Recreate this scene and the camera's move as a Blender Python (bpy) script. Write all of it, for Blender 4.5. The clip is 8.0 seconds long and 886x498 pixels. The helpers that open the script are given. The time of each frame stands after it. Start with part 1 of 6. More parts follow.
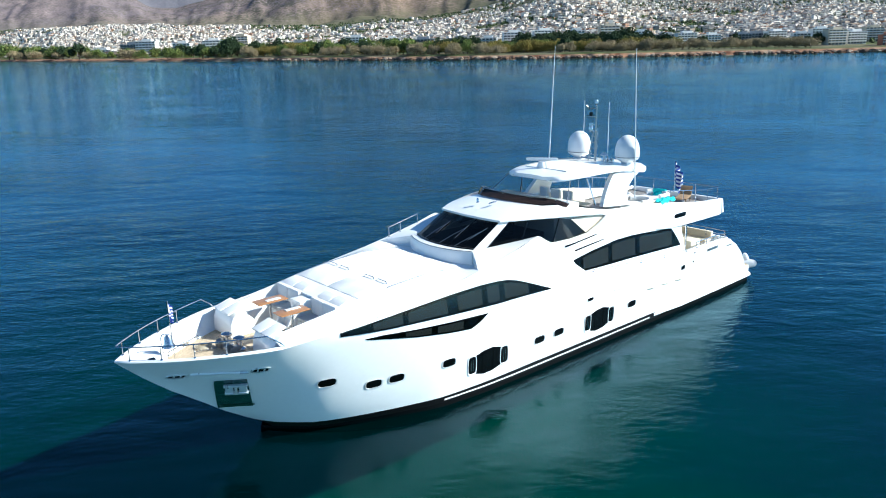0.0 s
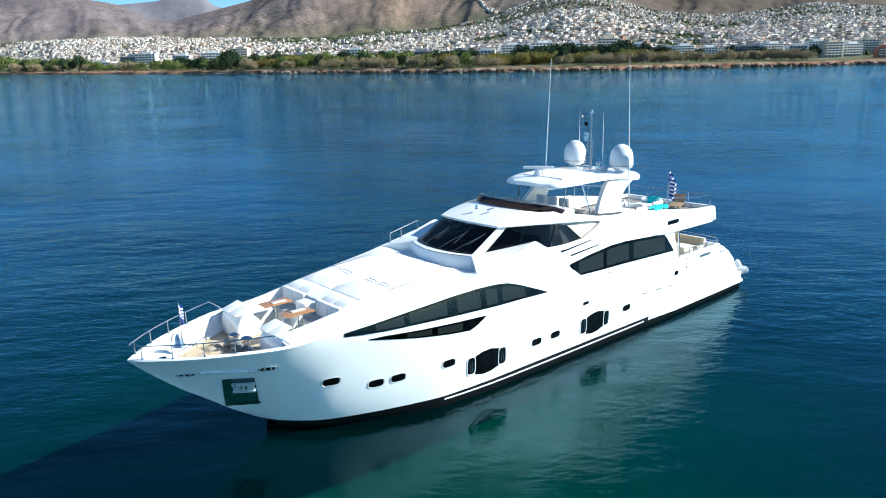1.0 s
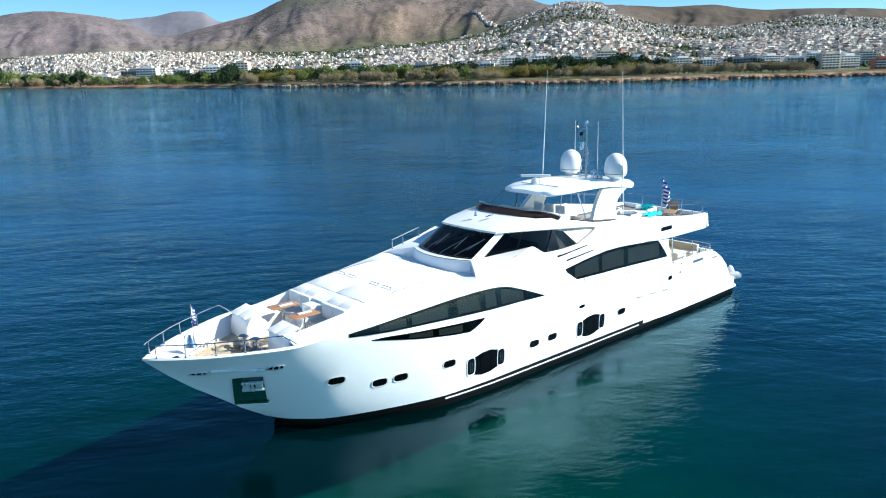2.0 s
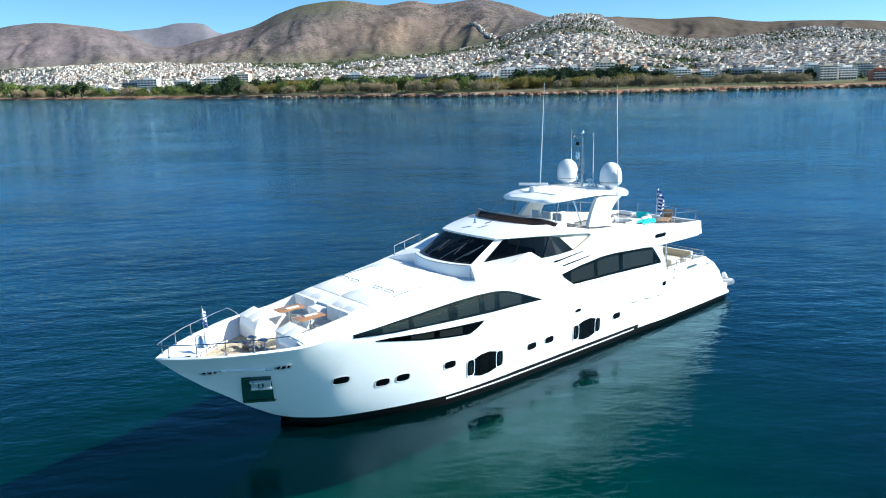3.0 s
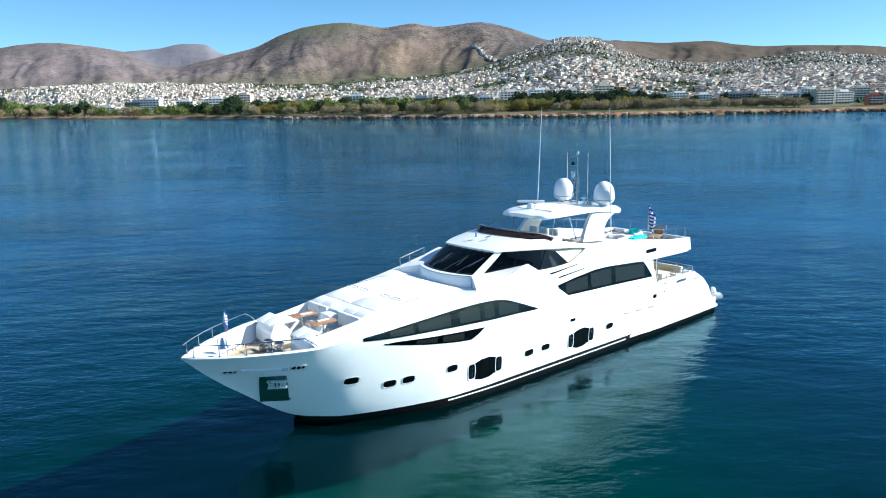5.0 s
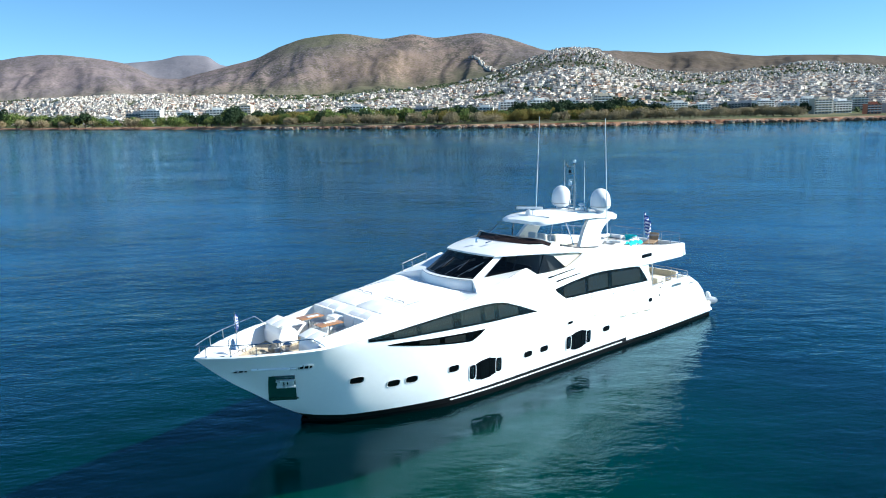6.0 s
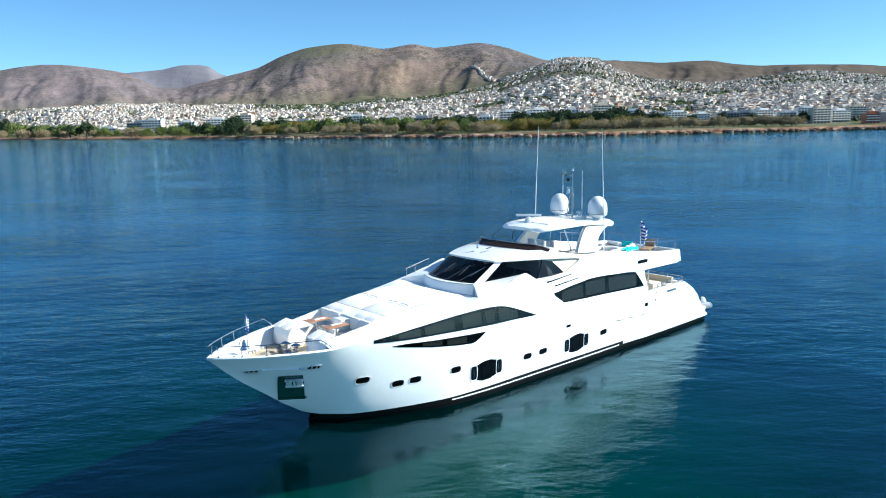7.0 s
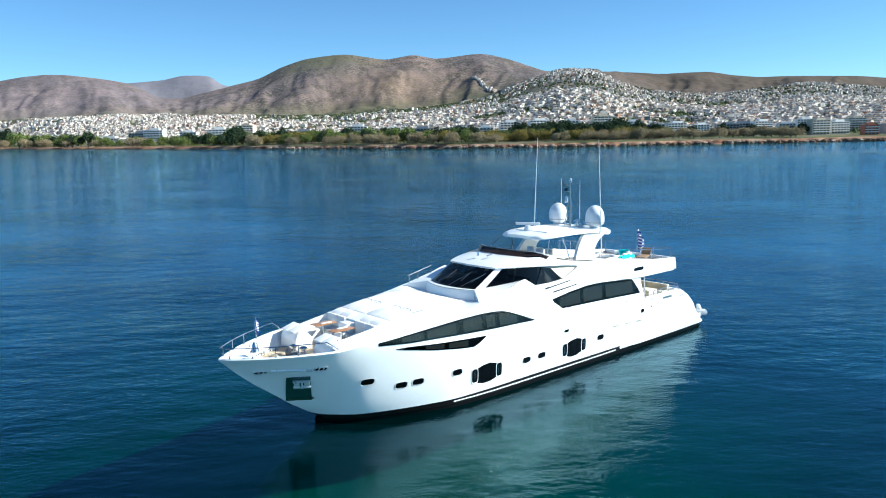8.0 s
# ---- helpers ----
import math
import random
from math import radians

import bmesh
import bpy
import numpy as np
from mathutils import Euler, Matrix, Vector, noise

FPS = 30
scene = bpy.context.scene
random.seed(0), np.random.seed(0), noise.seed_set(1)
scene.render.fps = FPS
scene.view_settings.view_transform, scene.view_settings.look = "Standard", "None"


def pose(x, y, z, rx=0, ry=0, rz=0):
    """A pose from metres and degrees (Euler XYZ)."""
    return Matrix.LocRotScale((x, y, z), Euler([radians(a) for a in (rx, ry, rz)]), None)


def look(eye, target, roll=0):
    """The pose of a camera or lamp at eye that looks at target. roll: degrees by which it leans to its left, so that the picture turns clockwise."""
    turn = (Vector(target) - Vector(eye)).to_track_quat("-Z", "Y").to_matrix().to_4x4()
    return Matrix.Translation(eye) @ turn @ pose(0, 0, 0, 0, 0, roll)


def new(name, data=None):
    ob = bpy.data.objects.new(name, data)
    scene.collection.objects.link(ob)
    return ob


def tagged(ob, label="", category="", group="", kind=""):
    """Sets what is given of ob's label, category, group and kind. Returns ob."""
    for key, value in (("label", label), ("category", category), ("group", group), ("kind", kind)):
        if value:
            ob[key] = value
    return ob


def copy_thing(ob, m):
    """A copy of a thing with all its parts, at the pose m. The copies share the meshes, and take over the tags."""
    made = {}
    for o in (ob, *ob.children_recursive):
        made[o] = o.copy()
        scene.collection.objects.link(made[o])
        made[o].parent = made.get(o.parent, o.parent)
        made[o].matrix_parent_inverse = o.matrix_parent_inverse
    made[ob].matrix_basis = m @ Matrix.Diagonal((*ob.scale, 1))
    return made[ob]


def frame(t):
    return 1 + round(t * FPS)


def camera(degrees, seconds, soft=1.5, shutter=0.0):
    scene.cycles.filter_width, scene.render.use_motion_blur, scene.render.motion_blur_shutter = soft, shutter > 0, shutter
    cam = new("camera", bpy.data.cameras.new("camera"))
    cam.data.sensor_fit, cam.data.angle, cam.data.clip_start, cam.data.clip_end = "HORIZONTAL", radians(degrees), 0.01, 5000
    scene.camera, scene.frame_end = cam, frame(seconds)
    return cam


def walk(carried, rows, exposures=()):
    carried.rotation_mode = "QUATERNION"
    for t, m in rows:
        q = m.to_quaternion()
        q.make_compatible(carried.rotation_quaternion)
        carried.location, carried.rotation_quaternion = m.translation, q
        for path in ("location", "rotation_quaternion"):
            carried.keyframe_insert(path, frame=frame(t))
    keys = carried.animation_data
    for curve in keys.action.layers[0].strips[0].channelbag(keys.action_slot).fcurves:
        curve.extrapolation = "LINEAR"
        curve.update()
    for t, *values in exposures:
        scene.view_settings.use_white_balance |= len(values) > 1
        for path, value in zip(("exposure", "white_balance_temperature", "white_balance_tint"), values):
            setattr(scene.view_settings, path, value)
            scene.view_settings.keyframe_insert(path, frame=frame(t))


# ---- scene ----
cam = camera(61.0, 8.0, 1.0)
PATH = [
    (0, (23.365, 23.468, 13.518), (22.11, 22.001, 12.995), -1.3),
    (0.5, (23.71, 23.809, 13.522), (22.45, 22.341, 13.013), -1.3),
    (1, (24.099, 24.243, 13.502), (22.836, 22.773, 13.009), -1.3),
    (1.5, (24.503, 24.698, 13.475), (23.237, 23.225, 12.999), -1.4),
    (3, (25.736, 26.054, 13.517), (24.462, 24.574, 13.084), -1.5),
    (3.5, (26.135, 26.444, 13.546), (24.858, 24.963, 13.128), -1.3),
    (4, (26.562, 26.821, 13.582), (25.281, 25.34, 13.177), -1.2),
    (4.5, (27.013, 27.267, 13.606), (25.73, 25.783, 13.214), -1.1),
    (6, (28.36, 28.679, 13.597), (27.073, 27.189, 13.244), -1.3),
    (6.5, (28.864, 29.162, 13.617), (27.575, 27.671, 13.277), -1.3),
    (7, (29.328, 29.627, 13.645), (28.038, 28.134, 13.316), -1.3),
    (7.5, (29.843, 30.127, 13.68), (28.551, 28.633, 13.365), -1.3),
    (8, (30.299, 30.608, 13.697), (29.007, 29.112, 13.395), -1.2),
]
walk(cam, [(t, look(eye, target, roll)) for t, eye, target, roll in PATH], [(0.0, 0.88, 6050, 2), (8.0, 0.88, 6050, 2)])

# ---------- sky, sun ----------
SUN_TO = Vector((-0.62, 0.57, 0.56)).normalized()
world = bpy.data.worlds.new("daylight")
scene.world = world
world.use_nodes = True
wn = world.node_tree.nodes
sky = wn.new("ShaderNodeTexSky")
sky.sky_type = "NISHITA"
sky.sun_disc = False
sky.sun_elevation = math.asin(SUN_TO.z)
sky.sun_rotation = math.atan2(SUN_TO.x, SUN_TO.y)
sky.altitude = 0.0
sky.air_density = 0.75
sky.dust_density = 0.0
sky.ozone_density = 6.0
wn["Background"].inputs[1].default_value = 0.085
clean = wn.new("ShaderNodeMix")
clean.data_type, clean.blend_type = "RGBA", "MULTIPLY"
clean.inputs["Factor"].default_value = 1.0
clean.inputs["B"].default_value = (0.86, 1.0, 1.02, 1)
world.node_tree.links.new(sky.outputs[0], clean.inputs["A"])
world.node_tree.links.new(clean.outputs["Result"], wn["Background"].inputs[0])
sun_data = bpy.data.lights.new("sun", "SUN")
sun_data.energy, sun_data.angle, sun_data.color = 5.0, radians(0.9), (1.0, 0.955, 0.88)
sun = new("sun", sun_data)
sun.matrix_world = look(SUN_TO * 400, (0, 0, 0))


# ---------- materials ----------
def mat(name):
    m = bpy.data.materials.new(name)
    m.use_nodes = True
    return m, m.node_tree.nodes, m.node_tree.links, m.node_tree.nodes["Principled BSDF"]


def surf(name, col, rough=0.5, metal=0.0, coat=0.0, var=0.08, scale=2.0, bump=0.0, bscale=40.0, spec=0.5, fine=None):
    """A surface whose colour wavers at two scales, with fine relief."""
    m, n, l, b = mat(name)
    co = n.new("ShaderNodeTexCoord")
    big, small = n.new("ShaderNodeTexNoise"), n.new("ShaderNodeTexNoise")
    big.inputs["Scale"].default_value = scale
    small.inputs["Scale"].default_value = fine or scale * 14
    big.inputs["Detail"].default_value = 4
    small.inputs["Detail"].default_value = 3
    for t in (big, small):
        l.new(co.outputs["Object"], t.inputs["Vector"])
    add = n.new("ShaderNodeMath")
    add.operation = "ADD"
    l.new(big.outputs["Fac"], add.inputs[0])
    l.new(small.outputs["Fac"], add.inputs[1])
    ramp = n.new("ShaderNodeMapRange")
    ramp.inputs["From Min"].default_value, ramp.inputs["From Max"].default_value = 0.6, 1.4
    ramp.inputs["To Min"].default_value, ramp.inputs["To Max"].default_value = 1 - var, 1 + var
    l.new(add.outputs[0], ramp.inputs["Value"])
    mul = n.new("ShaderNodeVectorMath")
    mul.operation = "SCALE"
    mul.inputs[0].default_value = col
    l.new(ramp.outputs[0], mul.inputs["Scale"])
    l.new(mul.outputs[0], b.inputs["Base Color"])
    rr = n.new("ShaderNodeMapRange")
    rr.inputs["To Min"].default_value, rr.inputs["To Max"].default_value = max(rough - 0.06, 0.02), min(rough + 0.08, 1)
    l.new(big.outputs["Fac"], rr.inputs["Value"])
    l.new(rr.outputs[0], b.inputs["Roughness"])
    b.inputs["Metallic"].default_value = metal
    b.inputs["Coat Weight"].default_value = coat
    b.inputs["Coat Roughness"].default_value = 0.03
    b.inputs["Specular IOR Level"].default_value = spec
    if bump:
        bt, bn = n.new("ShaderNodeTexNoise"), n.new("ShaderNodeBump")
        bt.inputs["Scale"].default_value = bscale
        bt.inputs["Detail"].default_value = 3
        bn.inputs["Strength"].default_value = bump
        bn.inputs["Distance"].default_value = 0.02
        l.new(co.outputs["Object"], bt.inputs["Vector"])
        l.new(bt.outputs["Fac"], bn.inputs["Height"])
        l.new(bn.outputs[0], b.inputs["Normal"])
    return m


GELCOAT = surf("white_gelcoat", (0.87, 0.87, 0.855), 0.3, coat=0.8, var=0.02, scale=0.4, spec=0.15)
DECKWHITE = surf("nonskid_white", (0.82, 0.82, 0.805), 0.55, var=0.03, scale=1.2, bump=0.15, bscale=120)
BLACK = surf("black_paint", (0.006, 0.006, 0.007), 0.3, var=0.1, spec=0.2)
ANTIFOUL = surf("antifouling", (0.006, 0.007, 0.008), 0.7, var=0.25, scale=1.5, bump=0.2, spec=0.05)
STEEL = surf("polished_steel", (0.6, 0.61, 0.62), 0.2, metal=1.0, var=0.06)
BRIGHT = surf("mirror_steel", (0.85, 0.85, 0.84), 0.28, metal=0.5, var=0.04)
DARKSTEEL = surf("dull_steel", (0.35, 0.36, 0.37), 0.35, metal=1.0, var=0.1)
CUSHION = surf("white_upholstery", (0.82, 0.815, 0.8), 0.75, var=0.05, scale=3, bump=0.25, bscale=60)
GREYCUSH = surf("pale_grey_upholstery", (0.6, 0.59, 0.57), 0.8, var=0.07, scale=3, bump=0.25, bscale=60)
# upholstery cream, also painted for shade on pillars, bulkhead and air scoops
CREAM = surf("cream_upholstery_and_shade", (0.68, 0.62, 0.5), 0.7, var=0.06, scale=3)
TURQ = surf("turquoise_towel", (0.03, 0.55, 0.56), 0.9, var=0.15, scale=8, bump=0.5, bscale=90)
ROPE = surf("rope", (0.5, 0.44, 0.33), 0.9, var=0.15, scale=30)
RUBBER = surf("grey_rubber", (0.3, 0.31, 0.32), 0.6, var=0.1)
WHITEPLASTIC = surf("radome_white", (0.74, 0.75, 0.76), 0.35, var=0.03)
BLIND = surf("window_blind", (0.045, 0.052, 0.055), 0.8, var=0.05)
WICKER = surf("brown_wicker", (0.28, 0.18, 0.1), 0.7, var=0.25, scale=20, bump=0.5)
FLAGBLUE = surf("flag_blue", (0.015, 0.05, 0.28), 0.85, var=0.08)
FLAGWHITE = surf("flag_white", (0.78, 0.78, 0.78), 0.85, var=0.03)


def planks(name, col, gap, axis="X", width=0.06):
    """Timber or slats laid in strips across the given axis, dark caulk between them."""
    m, n, l, b = mat(name)
    co = n.new("ShaderNodeTexCoord")
    sep = n.new("ShaderNodeSeparateXYZ")
    l.new(co.outputs["Object"], sep.inputs[0])
    d = n.new("ShaderNodeMath")
    d.operation = "DIVIDE"
    d.inputs[1].default_value = width
    l.new(sep.outputs[axis], d.inputs[0])
    fr = n.new("ShaderNodeMath")
    fr.operation = "FRACT"
    l.new(d.outputs[0], fr.inputs[0])
    st = n.new("ShaderNodeMath")
    st.operation = "GREATER_THAN"
    st.inputs[1].default_value = 0.1
    l.new(fr.outputs[0], st.inputs[0])
    no = n.new("ShaderNodeTexNoise")
    no.inputs["Scale"].default_value = 9
    no.inputs["Detail"].default_value = 6
    l.new(co.outputs["Object"], no.inputs["Vector"])
    cr = n.new("ShaderNodeValToRGB")
    cr.color_ramp.elements[0].color = (col[0] * 0.7, col[1] * 0.68, col[2] * 0.64, 1)
    cr.color_ramp.elements[1].color = (col[0] * 1.25, col[1] * 1.25, col[2] * 1.25, 1)
    l.new(no.outputs["Fac"], cr.inputs[0])
    mx = n.new("ShaderNodeMix")
    mx.data_type = "RGBA"
    mx.inputs["A"].default_value = (*gap, 1)
    l.new(st.outputs[0], mx.inputs["Factor"])
    l.new(cr.outputs[0], mx.inputs["B"])
    l.new(mx.outputs["Result"], b.inputs["Base Color"])
    b.inputs["Roughness"].default_value = 0.6
    return m


TEAK = planks("teak_deck", (0.6, 0.48, 0.34), (0.05, 0.04, 0.035), "Y")
TEAKTOP = surf("varnished_teak", (0.4, 0.19, 0.075), 0.35, coat=0.4, var=0.25, scale=3)
GREYTEAK = planks("weathered_teak", (0.28, 0.26, 0.25), (0.06, 0.06, 0.06), "Y")


def slant_gloss(n, l, base, normal=None, power=5.0):
    """How mirror-like a clear surface is: little from straight on, much at a slant, the same from both sides."""
    lw, pw, ma = n.new("ShaderNodeLayerWeight"), n.new("ShaderNodeMath"), n.new("ShaderNodeMath")
    lw.inputs["Blend"].default_value = 0.5
    if normal is not None:
        l.new(normal, lw.inputs["Normal"])
    pw.operation, ma.operation = "POWER", "MULTIPLY_ADD"
    pw.inputs[1].default_value = power
    ma.inputs[1].default_value, ma.inputs[2].default_value = 1 - base, base
    l.new(lw.outputs["Facing"], pw.inputs[0])
    l.new(pw.outputs[0], ma.inputs[0])
    return ma.outputs[0]


def glass(name, tint, see=1.0, base=0.04):
    """Window glass: tinted, see-through, mirror-like at a slant."""
    m, n, l, b = mat(name)
    n.remove(b)
    out = n["Material Output"]
    tr, gl, mx = n.new("ShaderNodeBsdfTransparent"), n.new("ShaderNodeBsdfGlossy"), n.new("ShaderNodeMixShader")
    tr.inputs[0].default_value = (*[c * see for c in tint], 1)
    gl.inputs["Color"].default_value = (0.6, 0.57, 0.53, 1)
    gl.inputs["Roughness"].default_value = 0.02
    l.new(slant_gloss(n, l, base), mx.inputs[0])
    l.new(tr.outputs[0], mx.inputs[1])
    l.new(gl.outputs[0], mx.inputs[2])
    l.new(mx.outputs[0], out.inputs["Surface"])
    return m


GLASS = glass("smoked_glass", (0.72, 0.73, 0.72))
DARKGLASS = glass("dark_wheelhouse_glass", (0.3, 0.31, 0.31))
BROWNGLASS = glass("brown_acrylic", (0.2, 0.165, 0.16))
CLEAR = glass("clear_acrylic", (0.8, 0.8, 0.78))
INSIDE = surf("dark_cabin", (0.02, 0.022, 0.024), 0.7, var=0.2)
PANEBLACK = surf("black_surround_and_shade", (0.002, 0.0025, 0.003), 0.1, var=0.1, spec=0.25)


# ---------- mesh helpers ----------
def lerp_table(table):
    xs = [r[0] for r in table]
    order = np.argsort(xs)
    xs = np.array(xs, float)[order]
    vs = np.array([r[1:] for r in table], float)[order]

    def f(x):
        v = [float(np.interp(x, xs, vs[:, k])) for k in range(vs.shape[1])]
        return v[0] if len(v) == 1 else v
    return f


def smooth_table(table):
    """A monotone cubic through the rows (x, value)."""
    rows = sorted(table)
    xs = np.array([r[0] for r in rows], float)
    ys = np.array([r[1] for r in rows], float)
    h = np.diff(xs)
    d = np.diff(ys) / h
    m = np.zeros(len(xs))
    m[0], m[-1] = d[0], d[-1]
    for i in range(1, len(xs) - 1):
        if d[i - 1] * d[i] > 0:
            w1, w2 = 2 * h[i] + h[i - 1], h[i] + 2 * h[i - 1]
            m[i] = (w1 + w2) / (w1 / d[i - 1] + w2 / d[i])

    def f(x):
        x = min(max(x, xs[0]), xs[-1])
        i = min(int(np.searchsorted(xs, x, "right")) - 1, len(xs) - 2)
        t = (x - xs[i]) / h[i]
        return float((1 + 2 * t) * (1 - t) ** 2 * ys[i] + t * (1 - t) ** 2 * h[i] * m[i] + t * t * (3 - 2 * t) * ys[i + 1] + t * t * (t - 1) * h[i] * m[i + 1])
    return f


def finish(me, angle=35):
    for p in me.polygons:
        p.use_smooth = True
    me.set_sharp_from_angle(angle=radians(angle))
    return me


def mesh_of(name, bm, material, angle=35, recalc=True):
    if recalc:
        bmesh.ops.recalc_face_normals(bm, faces=bm.faces)
    me = bpy.data.meshes.new(name)
    bm.to_mesh(me)
    bm.free()
    for m in (material if isinstance(material, (list, tuple)) else [material]):
        me.materials.append(m)
    return finish(me, angle)


def part(name, bm, material, parent, label="", angle=35, recalc=True):
    ob = new(name, mesh_of(name, bm, material, angle, recalc))
    ob.parent = parent
    if label:
        ob["label"] = label
    return ob


def holder(name, loc=(0, 0, 0), **tags):
    e = new(name)
    e.location = loc
    e.empty_display_size = 0.2
    return tagged(e, **tags)


def grid(bm, rows, close_u=False, close_v=False, flip=False):
    """Faces over rows of points."""
    vs = [[bm.verts.new(p) for p in r] for r in rows]
    nu, nv = len(vs), len(vs[0])
    for i in range(nu if close_u else nu - 1):
        for j in range(nv if close_v else nv - 1):
            a, b, c, d = vs[i][j], vs[(i + 1) % nu][j], vs[(i + 1) % nu][(j + 1) % nv], vs[i][(j + 1) % nv]
            q = []
            for v in (a, b, c, d):
                if v not in q:
                    q.append(v)
            if len(q) > 2:
                try:
                    bm.faces.new(q[::-1] if flip else q)
                except ValueError:
                    pass
    return vs


def slab(bm, top, bottom):
    """A solid between two grids of points of the same shape."""
    a = grid(bm, top)
    b = grid(bm, bottom, flip=True)
    n, m = len(a), len(a[0])
    ring = [(0, j) for j in range(m)] + [(i, m - 1) for i in range(1, n)] + [(n - 1, j) for j in range(m - 2, -1, -1)] + [(i, 0) for i in range(n - 2, 0, -1)]
    for k in range(len(ring)):
        (i0, j0), (i1, j1) = ring[k], ring[(k + 1) % len(ring)]
        bm.faces.new((a[i0][j0], b[i0][j0], b[i1][j1], a[i1][j1]))
    return bm


def box(bm, x0, x1, y0, y1, z0, z1, bev=0.0, seg=2, m=None):
    vs = [bm.verts.new(p) for p in ((x0, y0, z0), (x1, y0, z0), (x1, y1, z0), (x0, y1, z0), (x0, y0, z1), (x1, y0, z1), (x1, y1, z1), (x0, y1, z1))]
    fs = [bm.faces.new([vs[i] for i in q]) for q in ((0, 3, 2, 1), (4, 5, 6, 7), (0, 1, 5, 4), (1, 2, 6, 5), (2, 3, 7, 6), (3, 0, 4, 7))]
    geo = vs
    if bev:
        es = list({e for f in fs for e in f.edges})
        r = bmesh.ops.bevel(bm, geom=es, offset=bev, segments=seg, affect="EDGES", profile=0.6)
        geo = list({v for f in r["faces"] for v in f.verts} | {v for v in vs if v.is_valid})
    if m is not None:
        bmesh.ops.transform(bm, matrix=m, verts=geo)
    return geo


def prism(bm, outline, a, b, axis="y", bev=0.0):
    """An outline in two coordinates pushed along an axis from a to b."""
    def P(u, v, w):
        return {"y": (u, w, v), "z": (u, v, w), "x": (w, u, v)}[axis]
    lo = [bm.verts.new(P(u, v, a)) for u, v in outline]
    hi = [bm.verts.new(P(u, v, b)) for u, v in outline]
    fs = [bm.faces.new(lo[::-1]), bm.faces.new(hi)]
    for i in range(len(outline)):
        j = (i + 1) % len(outline)
        fs.append(bm.faces.new((lo[i], lo[j], hi[j], hi[i])))
    if bev:
        bmesh.ops.bevel(bm, geom=list({e for f in fs for e in f.edges}), offset=bev, segments=2, affect="EDGES", profile=0.6)
    return bm


def tube(bm, pts, r, sides=8, r_end=None, caps=True):
    """A round bar along points."""
    pts = [Vector(p) for p in pts]
    rows = []
    s = None
    for i, p in enumerate(pts):
        d = (pts[min(i + 1, len(pts) - 1)] - pts[max(i - 1, 0)]).normalized()
        if s is None:
            s = d.cross(Vector((0, 0, 1)) if abs(d.z) < 0.9 else Vector((0, 1, 0)))
        s = (s - d * s.dot(d)).normalized()
        u = s.cross(d)
        rad = r if r_end is None else r + (r_end - r) * i / (len(pts) - 1)
        rows.append([p + (s * math.cos(a) + u * math.sin(a)) * rad for a in (2 * math.pi * k / sides for k in range(sides))])
    vs = grid(bm, rows, close_v=True)
    if caps:
        bm.faces.new(vs[0][::-1])
        bm.faces.new(vs[-1])
    return bm


def lathe(bm, profile, centre=(0, 0, 0), seg=24, m=None):
    """A turned body: profile rows (radius, z)."""
    rows = []
    for k in range(seg):
        a = 2 * math.pi * k / seg
        rows.append([Vector((r * math.cos(a), r * math.sin(a), z)) for r, z in profile])
    M = Matrix.Translation(centre) @ (m or Matrix())
    vs = grid(bm, [[M @ p for p in r] for r in rows], close_u=True)
    bmesh.ops.remove_doubles(bm, verts=[v for r in vs for v in r], dist=1e-5)
    return bm


def arc(p0, p1, p2, n=8):
    """A quadratic bow from p0 to p2 towards p1."""
    p0, p1, p2 = Vector(p0), Vector(p1), Vector(p2)
    return [p0 * (1 - t) ** 2 + p1 * 2 * t * (1 - t) + p2 * t * t for t in (i / n for i in range(n + 1))]


